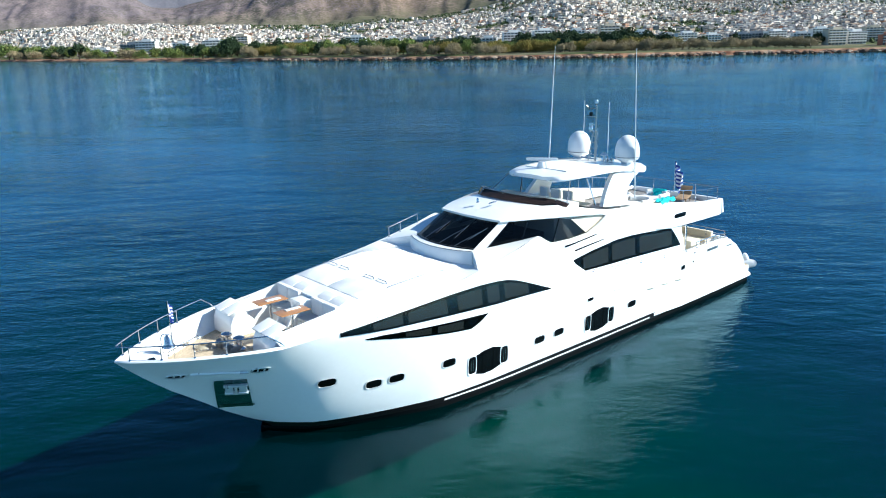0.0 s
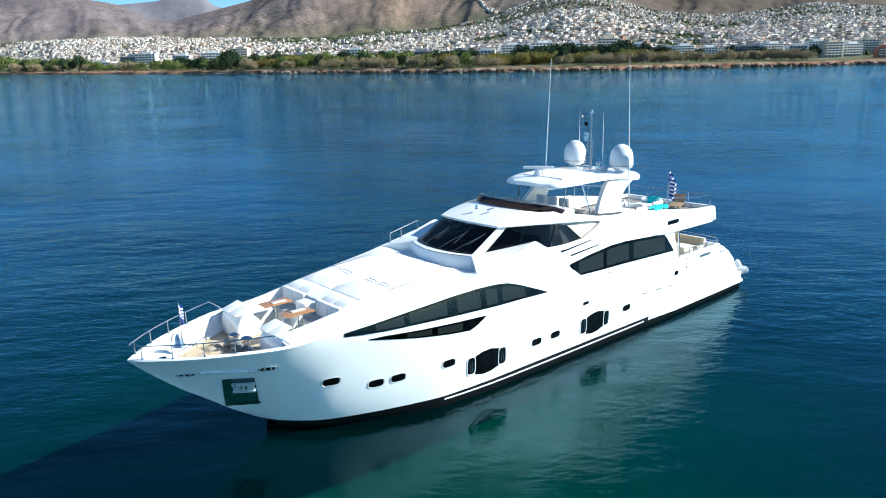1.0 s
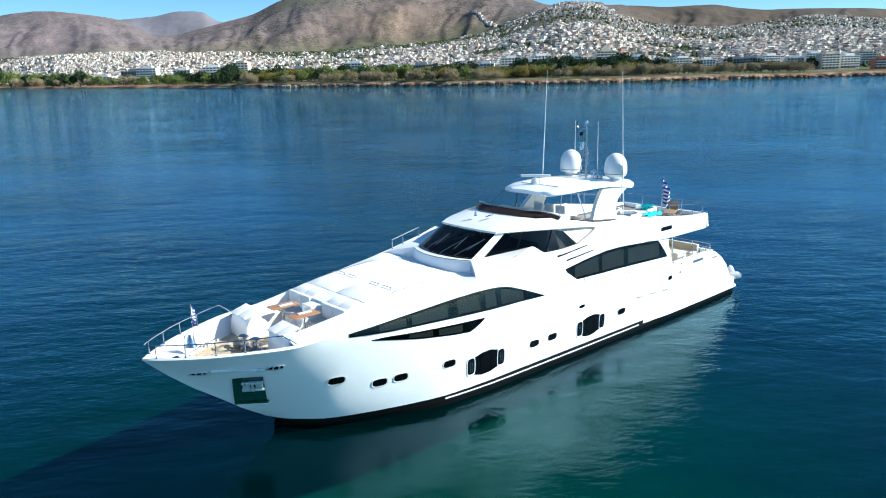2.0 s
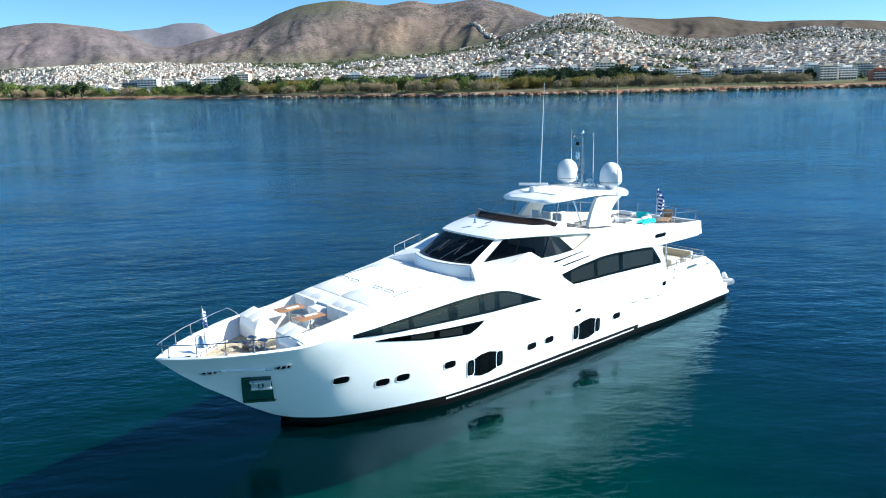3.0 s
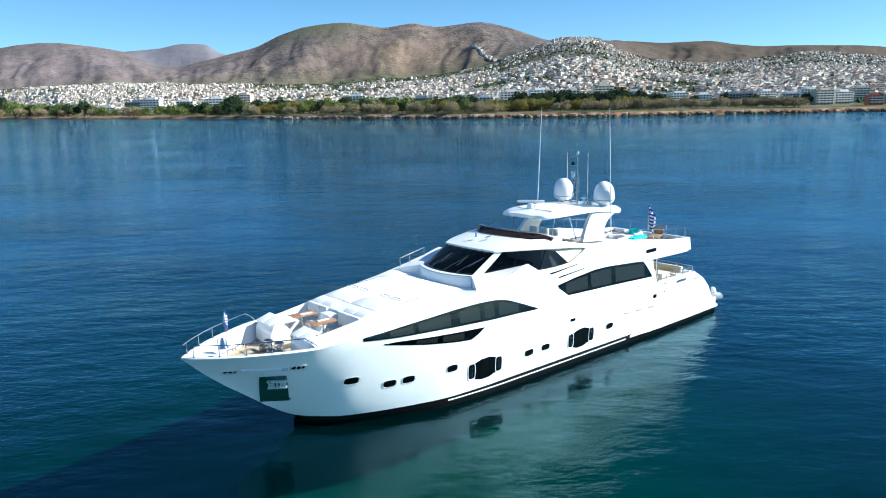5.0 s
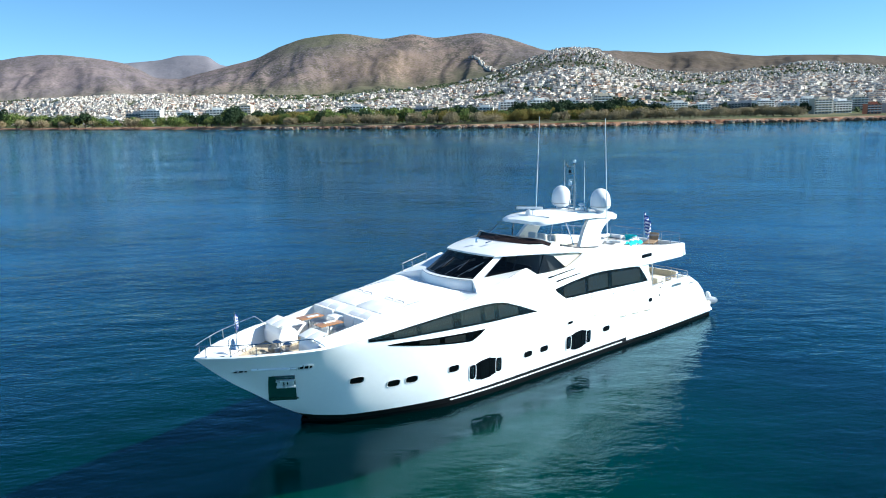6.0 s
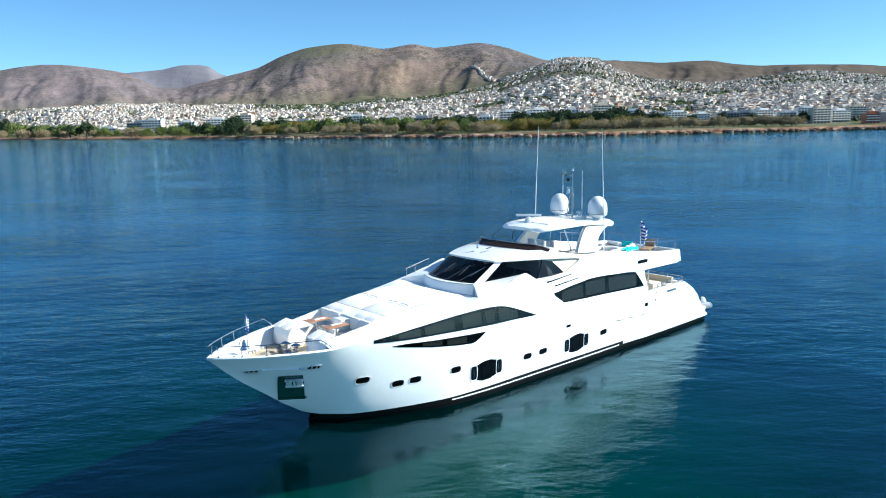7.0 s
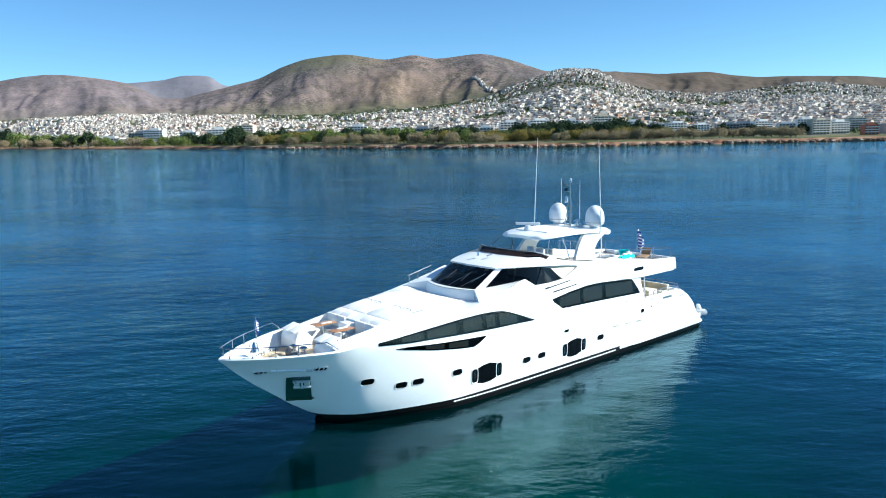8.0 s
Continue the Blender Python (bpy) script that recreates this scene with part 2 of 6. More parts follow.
# ---------- the sea ----------
def water_material():
    """Clear sea: a mirror at a slant, see-through from above, with some glow scattered just below."""
    m, n, l, b = mat("sea_water")
    n.remove(b)
    out = n["Material Output"]
    co = n.new("ShaderNodeTexCoord")
    heights = []
    for scale, stretch, turn, w in ((0.1, 3.0, 0.12, 1.3), (0.2, 3.2, 0.3, 1.0), (0.45, 2.4, -0.2, 0.9), (1.5, 2.0, 0.2, 0.32), (4.2, 1.8, -0.15, 0.22), (9.5, 1.6, 0.3, 0.08)):
        rot, mp, no = n.new("ShaderNodeMapping"), n.new("ShaderNodeMapping"), n.new("ShaderNodeTexNoise")
        rot.inputs["Rotation"].default_value[2] = -2.43 + turn
        mp.inputs["Scale"].default_value = (scale / stretch, scale, scale)
        l.new(co.outputs["Object"], rot.inputs["Vector"])
        l.new(rot.outputs[0], mp.inputs["Vector"])
        l.new(mp.outputs[0], no.inputs["Vector"])
        no.inputs["Scale"].default_value = 1.0
        no.inputs["Detail"].default_value = 2.0
        k = n.new("ShaderNodeMath")
        k.operation = "MULTIPLY"
        k.inputs[1].default_value = w
        l.new(no.outputs["Fac"], k.inputs[0])
        heights.append(k)
    s = heights[0]
    for h in heights[1:]:
        a = n.new("ShaderNodeMath")
        a.operation = "ADD"
        l.new(s.outputs[0], a.inputs[0])
        l.new(h.outputs[0], a.inputs[1])
        s = a
    bump = n.new("ShaderNodeBump")
    bump.inputs["Strength"].default_value = 1.0
    bump.inputs["Distance"].default_value = 0.13
    # calm in the lee of the yacht's side, breezier in drifting patches farther out
    lee, calm, gust, wind = n.new("ShaderNodeVectorMath"), n.new("ShaderNodeMapRange"), n.new("ShaderNodeTexNoise"), n.new("ShaderNodeMath")
    lee.operation, wind.operation = "DISTANCE", "MULTIPLY"
    lee.inputs[1].default_value = (8, 9, 0)
    l.new(co.outputs["Object"], lee.inputs[0])
    calm.inputs["From Min"].default_value, calm.inputs["From Max"].default_value = 9, 42
    calm.inputs["To Min"].default_value, calm.inputs["To Max"].default_value = 0.75, 1.05
    l.new(lee.outputs["Value"], calm.inputs["Value"])
    gust.inputs["Scale"].default_value, gust.inputs["Detail"].default_value = 0.028, 3
    l.new(co.outputs["Object"], gust.inputs["Vector"])
    blow = n.new("ShaderNodeMapRange")
    blow.inputs["From Min"].default_value, blow.inputs["From Max"].default_value = 0.35, 0.65
    blow.inputs["To Min"].default_value, blow.inputs["To Max"].default_value = 0.6, 1.35
    l.new(gust.outputs["Fac"], blow.inputs["Value"])
    l.new(calm.outputs[0], wind.inputs[0])
    l.new(blow.outputs[0], wind.inputs[1])
    tall = n.new("ShaderNodeMath")
    tall.operation = "MULTIPLY"
    l.new(s.outputs[0], tall.inputs[0])
    l.new(wind.outputs[0], tall.inputs[1])
    l.new(tall.outputs[0], bump.inputs["Height"])
    tr, gl, df = n.new("ShaderNodeBsdfTransparent"), n.new("ShaderNodeBsdfGlossy"), n.new("ShaderNodeBsdfDiffuse")
    tr.inputs[0].default_value = (0.3, 0.8, 0.84, 1)
    gl.inputs["Roughness"].default_value = 0.02
    gl.inputs["Color"].default_value = (0.5, 0.83, 1.0, 1)
    patch = n.new("ShaderNodeTexNoise")
    patch.inputs["Scale"].default_value = 0.02
    patch.inputs["Detail"].default_value = 4
    l.new(co.outputs["Object"], patch.inputs["Vector"])
    cr = n.new("ShaderNodeValToRGB")
    cr.color_ramp.elements[0].position, cr.color_ramp.elements[0].color = 0.35, (0.0, 0.003, 0.012, 1)
    cr.color_ramp.elements[1].position, cr.color_ramp.elements[1].color = 0.85, (0.0, 0.024, 0.02, 1)
    # the water is greenest over the sand on the port side
    green, both_in = n.new("ShaderNodeMapRange"), n.new("ShaderNodeMath")
    green.inputs["From Min"].default_value, green.inputs["From Max"].default_value = 3, 17
    green.inputs["To Min"].default_value, green.inputs["To Max"].default_value = 0.3, 0.0
    l.new(lee.outputs["Value"], green.inputs["Value"])
    both_in.operation = "ADD"
    l.new(patch.outputs["Fac"], both_in.inputs[0])
    l.new(green.outputs[0], both_in.inputs[1])
    l.new(both_in.outputs[0], cr.inputs[0])
    l.new(cr.outputs[0], df.inputs["Color"])
    body, top = n.new("ShaderNodeMixShader"), n.new("ShaderNodeMixShader")
    body.inputs[0].default_value = 0.28
    l.new(tr.outputs[0], body.inputs[1])
    l.new(df.outputs[0], body.inputs[2])
    l.new(bump.outputs[0], gl.inputs["Normal"])
    # wavelets too fine to see blur a part of the mirror image
    soft, both = n.new("ShaderNodeBsdfGlossy"), n.new("ShaderNodeMixShader")
    soft.inputs["Roughness"].default_value = 0.26
    soft.inputs["Color"].default_value = (0.5, 0.83, 1.0, 1)
    both.inputs[0].default_value = 0.05
    l.new(bump.outputs[0], soft.inputs["Normal"])
    l.new(gl.outputs[0], both.inputs[1])
    l.new(soft.outputs[0], both.inputs[2])
    l.new(slant_gloss(n, l, 0.017, bump.outputs[0], 5.0), top.inputs[0])
    l.new(body.outputs[0], top.inputs[1])
    l.new(both.outputs[0], top.inputs[2])
    l.new(top.outputs[0], out.inputs["Surface"])
    return m


def seabed_material():
    m, n, l, b = mat("seabed")
    co = n.new("ShaderNodeTexCoord")
    a, c = n.new("ShaderNodeTexNoise"), n.new("ShaderNodeTexNoise")
    a.inputs["Scale"].default_value, a.inputs["Detail"].default_value = 0.022, 5
    c.inputs["Scale"].default_value, c.inputs["Detail"].default_value = 0.25, 5
    for t in (a, c):
        l.new(co.outputs["Object"], t.inputs["Vector"])
    # bright sand under the port side, sea grass elsewhere, both coloured with the water's scattered light
    dist = n.new("ShaderNodeVectorMath")
    dist.operation = "DISTANCE"
    dist.inputs[1].default_value = (9, 6, -4)
    l.new(co.outputs["Object"], dist.inputs[0])
    near = n.new("ShaderNodeMapRange")
    near.inputs["From Min"].default_value, near.inputs["From Max"].default_value = 4, 30
    near.inputs["To Min"].default_value, near.inputs["To Max"].default_value = 0.42, -0.05
    l.new(dist.outputs["Value"], near.inputs["Value"])
    add = n.new("ShaderNodeMath")
    add.operation = "ADD"
    l.new(a.outputs["Fac"], add.inputs[0])
    l.new(near.outputs[0], add.inputs[1])
    add2 = n.new("ShaderNodeMath")
    add2.operation = "MULTIPLY_ADD"
    add2.inputs[1].default_value = 0.25
    l.new(c.outputs["Fac"], add2.inputs[0])
    l.new(add.outputs[0], add2.inputs[2])
    cr = n.new("ShaderNodeValToRGB")
    e = cr.color_ramp.elements
    e[0].position, e[0].color = 0.45, (0.0, 0.004, 0.013, 1)
    e[1].position, e[1].color = 1.05, (0.001, 0.066, 0.038, 1)
    l.new(add2.outputs[0], cr.inputs[0])
    l.new(cr.outputs[0], b.inputs["Base Color"])
    b.inputs["Roughness"].default_value = 1.0
    b.inputs["Specular IOR Level"].default_value = 0.0
    return m


def sheet(name, z, material, half=4800, label="", category="sea"):
    bm = bmesh.new()
    vs = [bm.verts.new((x, y, z)) for x, y in ((-half, -half), (half, -half), (half, half), (-half, half))]
    bm.faces.new(vs)
    ob = new(name, mesh_of(name, bm, material))
    return tagged(ob, label, category, kind="structure")


sheet("water", 0.0, water_material(), label="calm clear blue-green sea with fine ripples", category="water")
# seabed set at 4 m, also standing for light scattered in the depth
sheet("seabed", -4.0, seabed_material(), label="sand and sea grass, light scattered in the water painted into their colour", category="seabed")

# ---------- the yacht ----------
yacht = holder("motor_yacht", label="white three-deck motor yacht with smoked windows, anchored and at rest", category="yacht")

half_top = smooth_table([(17, 0.0), (16.7, 0.36), (16.38, 0.64), (15.7, 1.2), (14.24, 2.07), (12.6, 2.76), (10.9, 2.98), (9.3, 3.15), (7.5, 3.25), (5.1, 3.32), (3.5, 3.32), (2, 3.3), (0.95, 3.27), (0, 3.36), (-2, 3.62), (-9, 3.6), (-14, 3.45), (-17.1, 3.3)])
top_z = lerp_table([(17, 4.1), (12.6, 4.1), (10.9, 4.18), (9.3, 4.36), (7.5, 4.63), (5.1, 4.95), (3.5, 5.25), (2, 5.58), (1.25, 5.8), (0.95, 5.86), (0.8, 5.82), (0.0, 5.33), (-0.8, 4.55), (-2, 3.72), (-3, 3.55), (-9, 3.1), (-13.8, 3.05), (-14.5, 2.88), (-15.2, 2.5), (-15.9, 1.9), (-16.25, 1.4), (-16.5, 1.0), (-17.1, 0.9)])
half_knuckle = smooth_table([(17, 0.0), (16.7, 0.36), (16.38, 0.64), (15.7, 1.2), (14.24, 2.07), (12.6, 2.76), (10.9, 2.99), (9.3, 3.22), (7.5, 3.42), (5, 3.58), (1, 3.68), (-5, 3.68), (-10, 3.62), (-14, 3.5), (-17.1, 3.35)])
knuckle_z = lerp_table([(17, 4.1), (12.6, 4.1), (11, 4.12), (9, 3.9), (7, 3.6), (5, 3.5), (1, 3.5), (-2, 3.4), (-9, 2.95), (-14, 2.9), (-17.1, 2.9)])
half_water = smooth_table([(12.0, 0.0), (11.4, 0.62), (10.6, 1.3), (9.1, 2.12), (8.0, 2.6), (6, 3.28), (3, 3.5), (-2, 3.53), (-8, 3.5), (-14, 3.42), (-17.1, 3.32)])
stem_z = lerp_table([(17, 4.1), (16.26, 3.37), (15.41, 2.62), (14.46, 1.92), (13.55, 1.2), (12.22, 0.32), (11.6, -0.15), (11, -0.7)])
flare = lerp_table([(17, 1.15), (14, 1.12), (12.4, 0.75), (11, 0.55), (9, 0.6), (6, 0.75), (0, 1.0), (-17, 1.0)])


def low_z(x):
    return stem_z(x) if x > 12.0 else 0.0


def hull_y(x, z):
    """Half breadth of the hull's side."""
    zk = min(knuckle_z(x), top_z(x))
    z0 = low_z(x)
    y0 = 0.0 if x > 12.0 else half_water(x)
    if z <= z0:
        return y0 if x <= 12 else 0.0
    yk, zt = half_knuckle(x), top_z(x)
    if zk - z0 < 0.02:
        return yk
    if z <= zk:
        return y0 + (yk - y0) * ((z - z0) / (zk - z0)) ** flare(x)
    u = min((z - zk) / max(zt - zk, 1e-3), 1)
    return yk + (half_top(x) - yk) * u ** 1.4


stripe_z = lerp_table([(17, 0.5), (12, 0.46), (8, 0.44), (5, 0.48), (2, 0.52), (-3, 0.52), (-8, 0.5), (-8.6, 0.24), (-17.1, 0.2)])
STATIONS = [17, 16.94, 16.85, 16.7, 16.5, 16.2, 15.8, 15.3, 14.8, 14.24, 13.6, 13, 12.6, 12.3, 12, 11.7, 11.4, 11, 10.6, 10.1, 9.6, 9.1, 8.5, 8, 7.4, 6.8, 6.2, 5.6, 5, 4.4, 3.8, 3.2, 2.6, 2, 1.6, 1.25, 0.95, 0.8, 0.4, 0, -0.4, -0.8, -1.4, -2, -3, -4, -5, -6, -7, -8, -9, -10, -11, -12, -13, -13.8, -14.2, -14.5, -14.9, -15.2, -15.55, -15.9, -16.1, -16.25, -16.5, -16.8, -17.05]


def side_loft(bm, lo, hi, n, side, xs=STATIONS, out=0.0, power=1.0):
    """The hull's side between two heights that follow the length."""
    rows = []
    for x in xs:
        a, b = lo(x), hi(x)
        b = min(b, top_z(x))
        a = max(a, low_z(x)) if x > 12 else a
        b = max(a, b)
        zs = [a + (b - a) * (k / n) ** power for k in range(n + 1)]
        rows.append([(x, side * (hull_y(x, z) + out), z) for z in zs])
    return grid(bm, rows)


def hull_part():
    bm = bmesh.new()
    for s in (1, -1):
        side_loft(bm, stripe_z, top_z, 16, s)
    # transom under the swim platform
    xs = -17.05
    bm.faces.new([bm.verts.new(p) for p in ((xs, 3.32, 0.2), (xs, -3.32, 0.2), (xs, -3.32, 0.9), (xs, 3.32, 0.9))])
    bmesh.ops.remove_doubles(bm, verts=bm.verts, dist=1e-4)
    ob = part("hull", bm, GELCOAT, yacht, "glossy white hull side", 28)
    bm = bmesh.new()
    for s in (1, -1):
        side_loft(bm, lambda x: 0.2, lambda x: stripe_z(x), 2, s, [x for x in STATIONS if -9 < x <= 12.6], -0.004)
    part("boot_stripe", bm, BLACK, yacht, "black stripe along the waterline")
    bm = bmesh.new()
    for s in (1, -1):
        side_loft(bm, lambda x: 0.29, lambda x: 0.36, 1, s, [x for x in STATIONS if -8 < x <= 6.5], 0.004)
    part("pin_stripe", bm, GELCOAT, yacht, "thin white stripe")
    bm = bmesh.new()
    for s in (1, -1):
        rows = []
        for x in [v for v in STATIONS if v <= 12.3]:
            y = 0.0 if x > 12 else half_water(x)
            k = min(max((12.3 - x) / 5, 0), 1)
            rows.append([(x, s * (hull_y(x, 0.2) - 0.006), 0.2), (x, s * y * 0.985, -0.1), (x, s * y * 0.88, -0.6 * k - 0.1), (x - 0.4 * (1 - k), s * y * 0.45, -1.1 * k - 0.12), (x - 0.6 * (1 - k), 0, -1.5 * k - 0.14)])
        grid(bm, rows)
    part("hull_bottom", bm, ANTIFOUL, yacht, "dark antifouled bottom below the waterline")
    # long spray lip over the after waterline
    for s in (1, -1):
        bm = bmesh.new()
        top, bot = [], []
        for k in range(20):
            x = -7.4 - 9.65 * k / 19
            w = 0.16 * min(1, k / 4)
            y = hull_y(x, 0.4)
            top.append([(x, s * (y - 0.02), 0.52), (x, s * (y + w * 0.7), 0.46), (x, s * (y + w), 0.38)])
            bot.append([(x, s * (y - 0.02), 0.3), (x, s * (y + w * 0.7), 0.3), (x, s * (y + w), 0.33)])
        slab(bm, top, bot)
        part("spray_lip", bm, GELCOAT, yacht, "moulded white lip above the water")
    return ob


hull_part()


def cap_rail():
    """Bulwark top and inner face of the bow."""
    for s in (1, -1):
        bm = bmesh.new()
        xs = [x for x in STATIONS if x >= 12.3]
        rows = []
        for x in xs:
            y = half_top(x)
            w = min(0.2, y * 0.75)
            rows.append([(x, s * y, top_z(x)), (x - 0.0, s * (y - w * 0.15), top_z(x) + 0.05), (x, s * (y - w * 0.85), top_z(x) + 0.05), (x, s * (y - w), top_z(x) + 0.02), (x, s * max(min(y - w * 1.5, hull_y(x, min(max(3.42, low_z(x) + 0.2), 4.0)) - 0.06), 0.0), min(max(3.42, low_z(x) + 0.2), 4.08))])
        grid(bm, rows)
        part("bow_bulwark", bm, GELCOAT, yacht, "white bulwark around the foredeck")


cap_rail()


def foredeck():
    bm = bmesh.new()
    rows = []
    for x in (16.1, 15.8, 15.4, 15, 14.4, 13.8, 13.2, 12.7, 12.2):
        y = max(hull_y(x, 3.42) - 0.03, 0.02)
        rows.append([(x, y * k / 4, 3.42) for k in range(-4, 5)])
    grid(bm, rows)
    part("foredeck", bm, TEAK, yacht, "teak-laid foredeck around the windlasses")
    bm = bmesh.new()
    rows = []
    for x in (16.75, 16.5, 16.2, 15.8, 15.5):
        y = max(half_top(x) - 0.16, 0.02)
        rows.append([(x, y * k / 3, 4.06 - (16.75 - x) * 0.1) for k in range(-3, 4)])
    low = [[(p[0] - 0.05, p[1] * 0.85, p[2] - 0.06) for p in r] for r in rows]
    slab(bm, rows, low)
    part("bow_plate", bm, GELCOAT, yacht, "white moulded nose of the foredeck")


foredeck()

# raised coach deck, crowned between the topsides
crown_z = smooth_table([(12.6, 4.28), (11.5, 4.45), (10, 4.68), (9, 4.84), (8, 4.97), (6, 5.08), (4.6, 5.0), (3.9, 4.92), (2.6, 4.9), (0, 4.9)])


def coach_z(x, y):
    e = half_top(x) - 0.02
    u = min(abs(y) / e, 1)
    zt = top_z(x)
    c = crown_z(x)
    if u < 0.68:
        return c
    k = (u - 0.68) / 0.32
    return c + (zt - c) * (k * k * (3 - 2 * k))


PIT = (9.95, 12.05, 2.12)


def coach_deck():
    bm = bmesh.new()
    xs = [12.55, 12.05, 11.5, 11, 10.5, 9.95, 9.5, 9, 8.4, 7.8, 7, 6.2, 5.4, 4.6, 4.0, 3.4, 2.8, 2.2]
    us = [0, 0.16, 0.32, 0.5, 0.68, 0.76, 0.84, 0.9, 0.95, 1.0]
    for s in (1, -1):
        rows = []
        for x in xs:
            e = half_top(x) - 0.01
            row = []
            for u in us:
                y = e * u
                if u == 0.68:
                    y = min(y, 2.12)
                row.append((x, s * y, coach_z(x, y) if u < 1 else top_z(x)))
            rows.append(row)
        vs = grid(bm, rows)
        for i, x in enumerate(xs[:-1]):
            if PIT[0] <= xs[i + 1] and x <= PIT[1] + 0.6:
                for j in range(4):
                    q = {vs[i][j], vs[i + 1][j], vs[i][j + 1], vs[i + 1][j + 1]}
                    for f in list(vs[i][j].link_faces):
                        if set(f.verts) == q:
                            bm.faces.remove(f)
    bmesh.ops.remove_doubles(bm, verts=bm.verts, dist=1e-4)
    bmesh.ops.delete(bm, geom=[v for v in bm.verts if not v.link_faces], context="VERTS")
    part("coach_deck", bm, GELCOAT, yacht, "smooth white raised foredeck roof", 30)
    # lining of the seating pit
    bm = bmesh.new()
    x0, x1, y = PIT
    for s in (1, -1):
        grid(bm, [[(xx, s * y, coach_z(xx, y) + 0.0), (xx, s * y, 3.42)] for xx in (9.95, 10.5, 11, 11.5, 12.05, 12.55)])
    grid(bm, [[(x0, yy, crown_z(x0)), (x0, yy, 3.42)] for yy in (-y, 0, y)])
    part("pit_wall", bm, GELCOAT, yacht, "white lining of the bow lounge")
    bm = bmesh.new()
    grid(bm, [[(xx, -y, 3.44), (xx, 0, 3.44), (xx, y, 3.44)] for xx in (x0, 11, 12.6)])
    part("pit_floor", bm, TEAK, yacht, "teak floor of the bow lounge")


coach_deck()


def bow_lounge():
    """Facing settees, tables and backrests sunk into the coach deck."""
    for s in (1, -1):
        # after settee
        bm = bmesh.new()
        box(bm, 9.97, 10.72, s * 0.42, s * 2.1, 3.44, 3.98, 0.04)
        part("settee_base", bm, GELCOAT, yacht, "white settee base")
        for a, b in ((0.45, 1.24), (1.26, 2.08)):
            bm = bmesh.new()
            box(bm, 10.05, 10.72, s * a, s * b, 3.99, 4.13, 0.05)
            part("seat_cushion", bm, GREYCUSH, yacht, "pale grey seat cushion")
            bm = bmesh.new()
            box(bm, 9.97, 10.1, s * a, s * b, 4.12, 4.74, 0.05)
            part("back_cushion", bm, CUSHION, yacht, "off-white back cushion")
        # side settee with a curved arm
        bm = bmesh.new()
        box(bm, 10.74, 11.75, s * 1.55, s * 2.1, 3.44, 4.05, 0.06)
        part("side_settee", bm, CUSHION, yacht, "white side seat")
        bm = bmesh.new()
        prism(bm, [(10.55, 3.46), (11.15, 3.46), (11.12, 3.85), (10.95, 4.1), (10.72, 4.2), (10.55, 4.2)], s * 0.3, s * 0.44, "y", 0.02)
        part("settee_arm", bm, GELCOAT, yacht, "curved white arm panel")
        # forward block whose back leans to the lounge
        bm = bmesh.new()
        prism(bm, [(11.75, 3.44), (12.74, 3.44), (12.7, 3.95), (12.58, 4.22), (12.35, 4.36), (12.1, 4.38), (11.75, 3.98)], s * 0.82, s * 2.3, "y", 0.09)
        part("forward_settee", bm, GELCOAT, yacht, "moulded white forward settee back")
        for a, b in ((0.9, 1.48), (1.52, 2.08)):
            bm = bmesh.new()
            box(bm, -0.36, 0.36, s * a, s * b, -0.04, 0.05, 0.04, m=pose(12.38, 0, 4.44, 0, 17, 0))
            part("head_cushion", bm, CUSHION, yacht, "white padded head cushion")
        # bolsters behind the after seats
        for a, b in ((0.5, 1.25), (1.28, 2.02)):
            bm = bmesh.new()
            prism(bm, [(9.25, 4.79), (9.86, 4.68), (9.86, 4.715), (9.66, 4.8), (9.45, 4.855), (9.27, 4.86)], s * a, s * b, "y", 0.02)
            part("bolster", bm, CUSHION, yacht, "sloping pale bolster cushion")
        # table
        bm = bmesh.new()
        box(bm, 10.5, 11.68, s * 0.5, s * 1.12, 4.52, 4.565, 0.015)
        t = part("lounge_table", bm, TEAKTOP, yacht, "varnished teak folding table")
        bm = bmesh.new()
        box(bm, 10.72, 11.3, s * 0.62, s * 0.8, 4.57, 4.6, 0.01)
        part("leaf", bm, GELCOAT, t, "white table leaf")
        bm = bmesh.new()
        tube(bm, [(11.1, s * 0.8, 3.44), (11.1, s * 0.8, 4.53)], 0.05, 12)
        part("table_leg", bm, STEEL, t)
    bm = bmesh.new()
    box(bm, 9.97, 10.5, -0.36, 0.36, 3.44, 4.6, 0.03)
    box(bm, 10.5, 10.85, -0.3, 0.3, 3.44, 4.2, 0.03)
    part("console", bm, GELCOAT, yacht, "white locker between the seats")


bow_lounge()


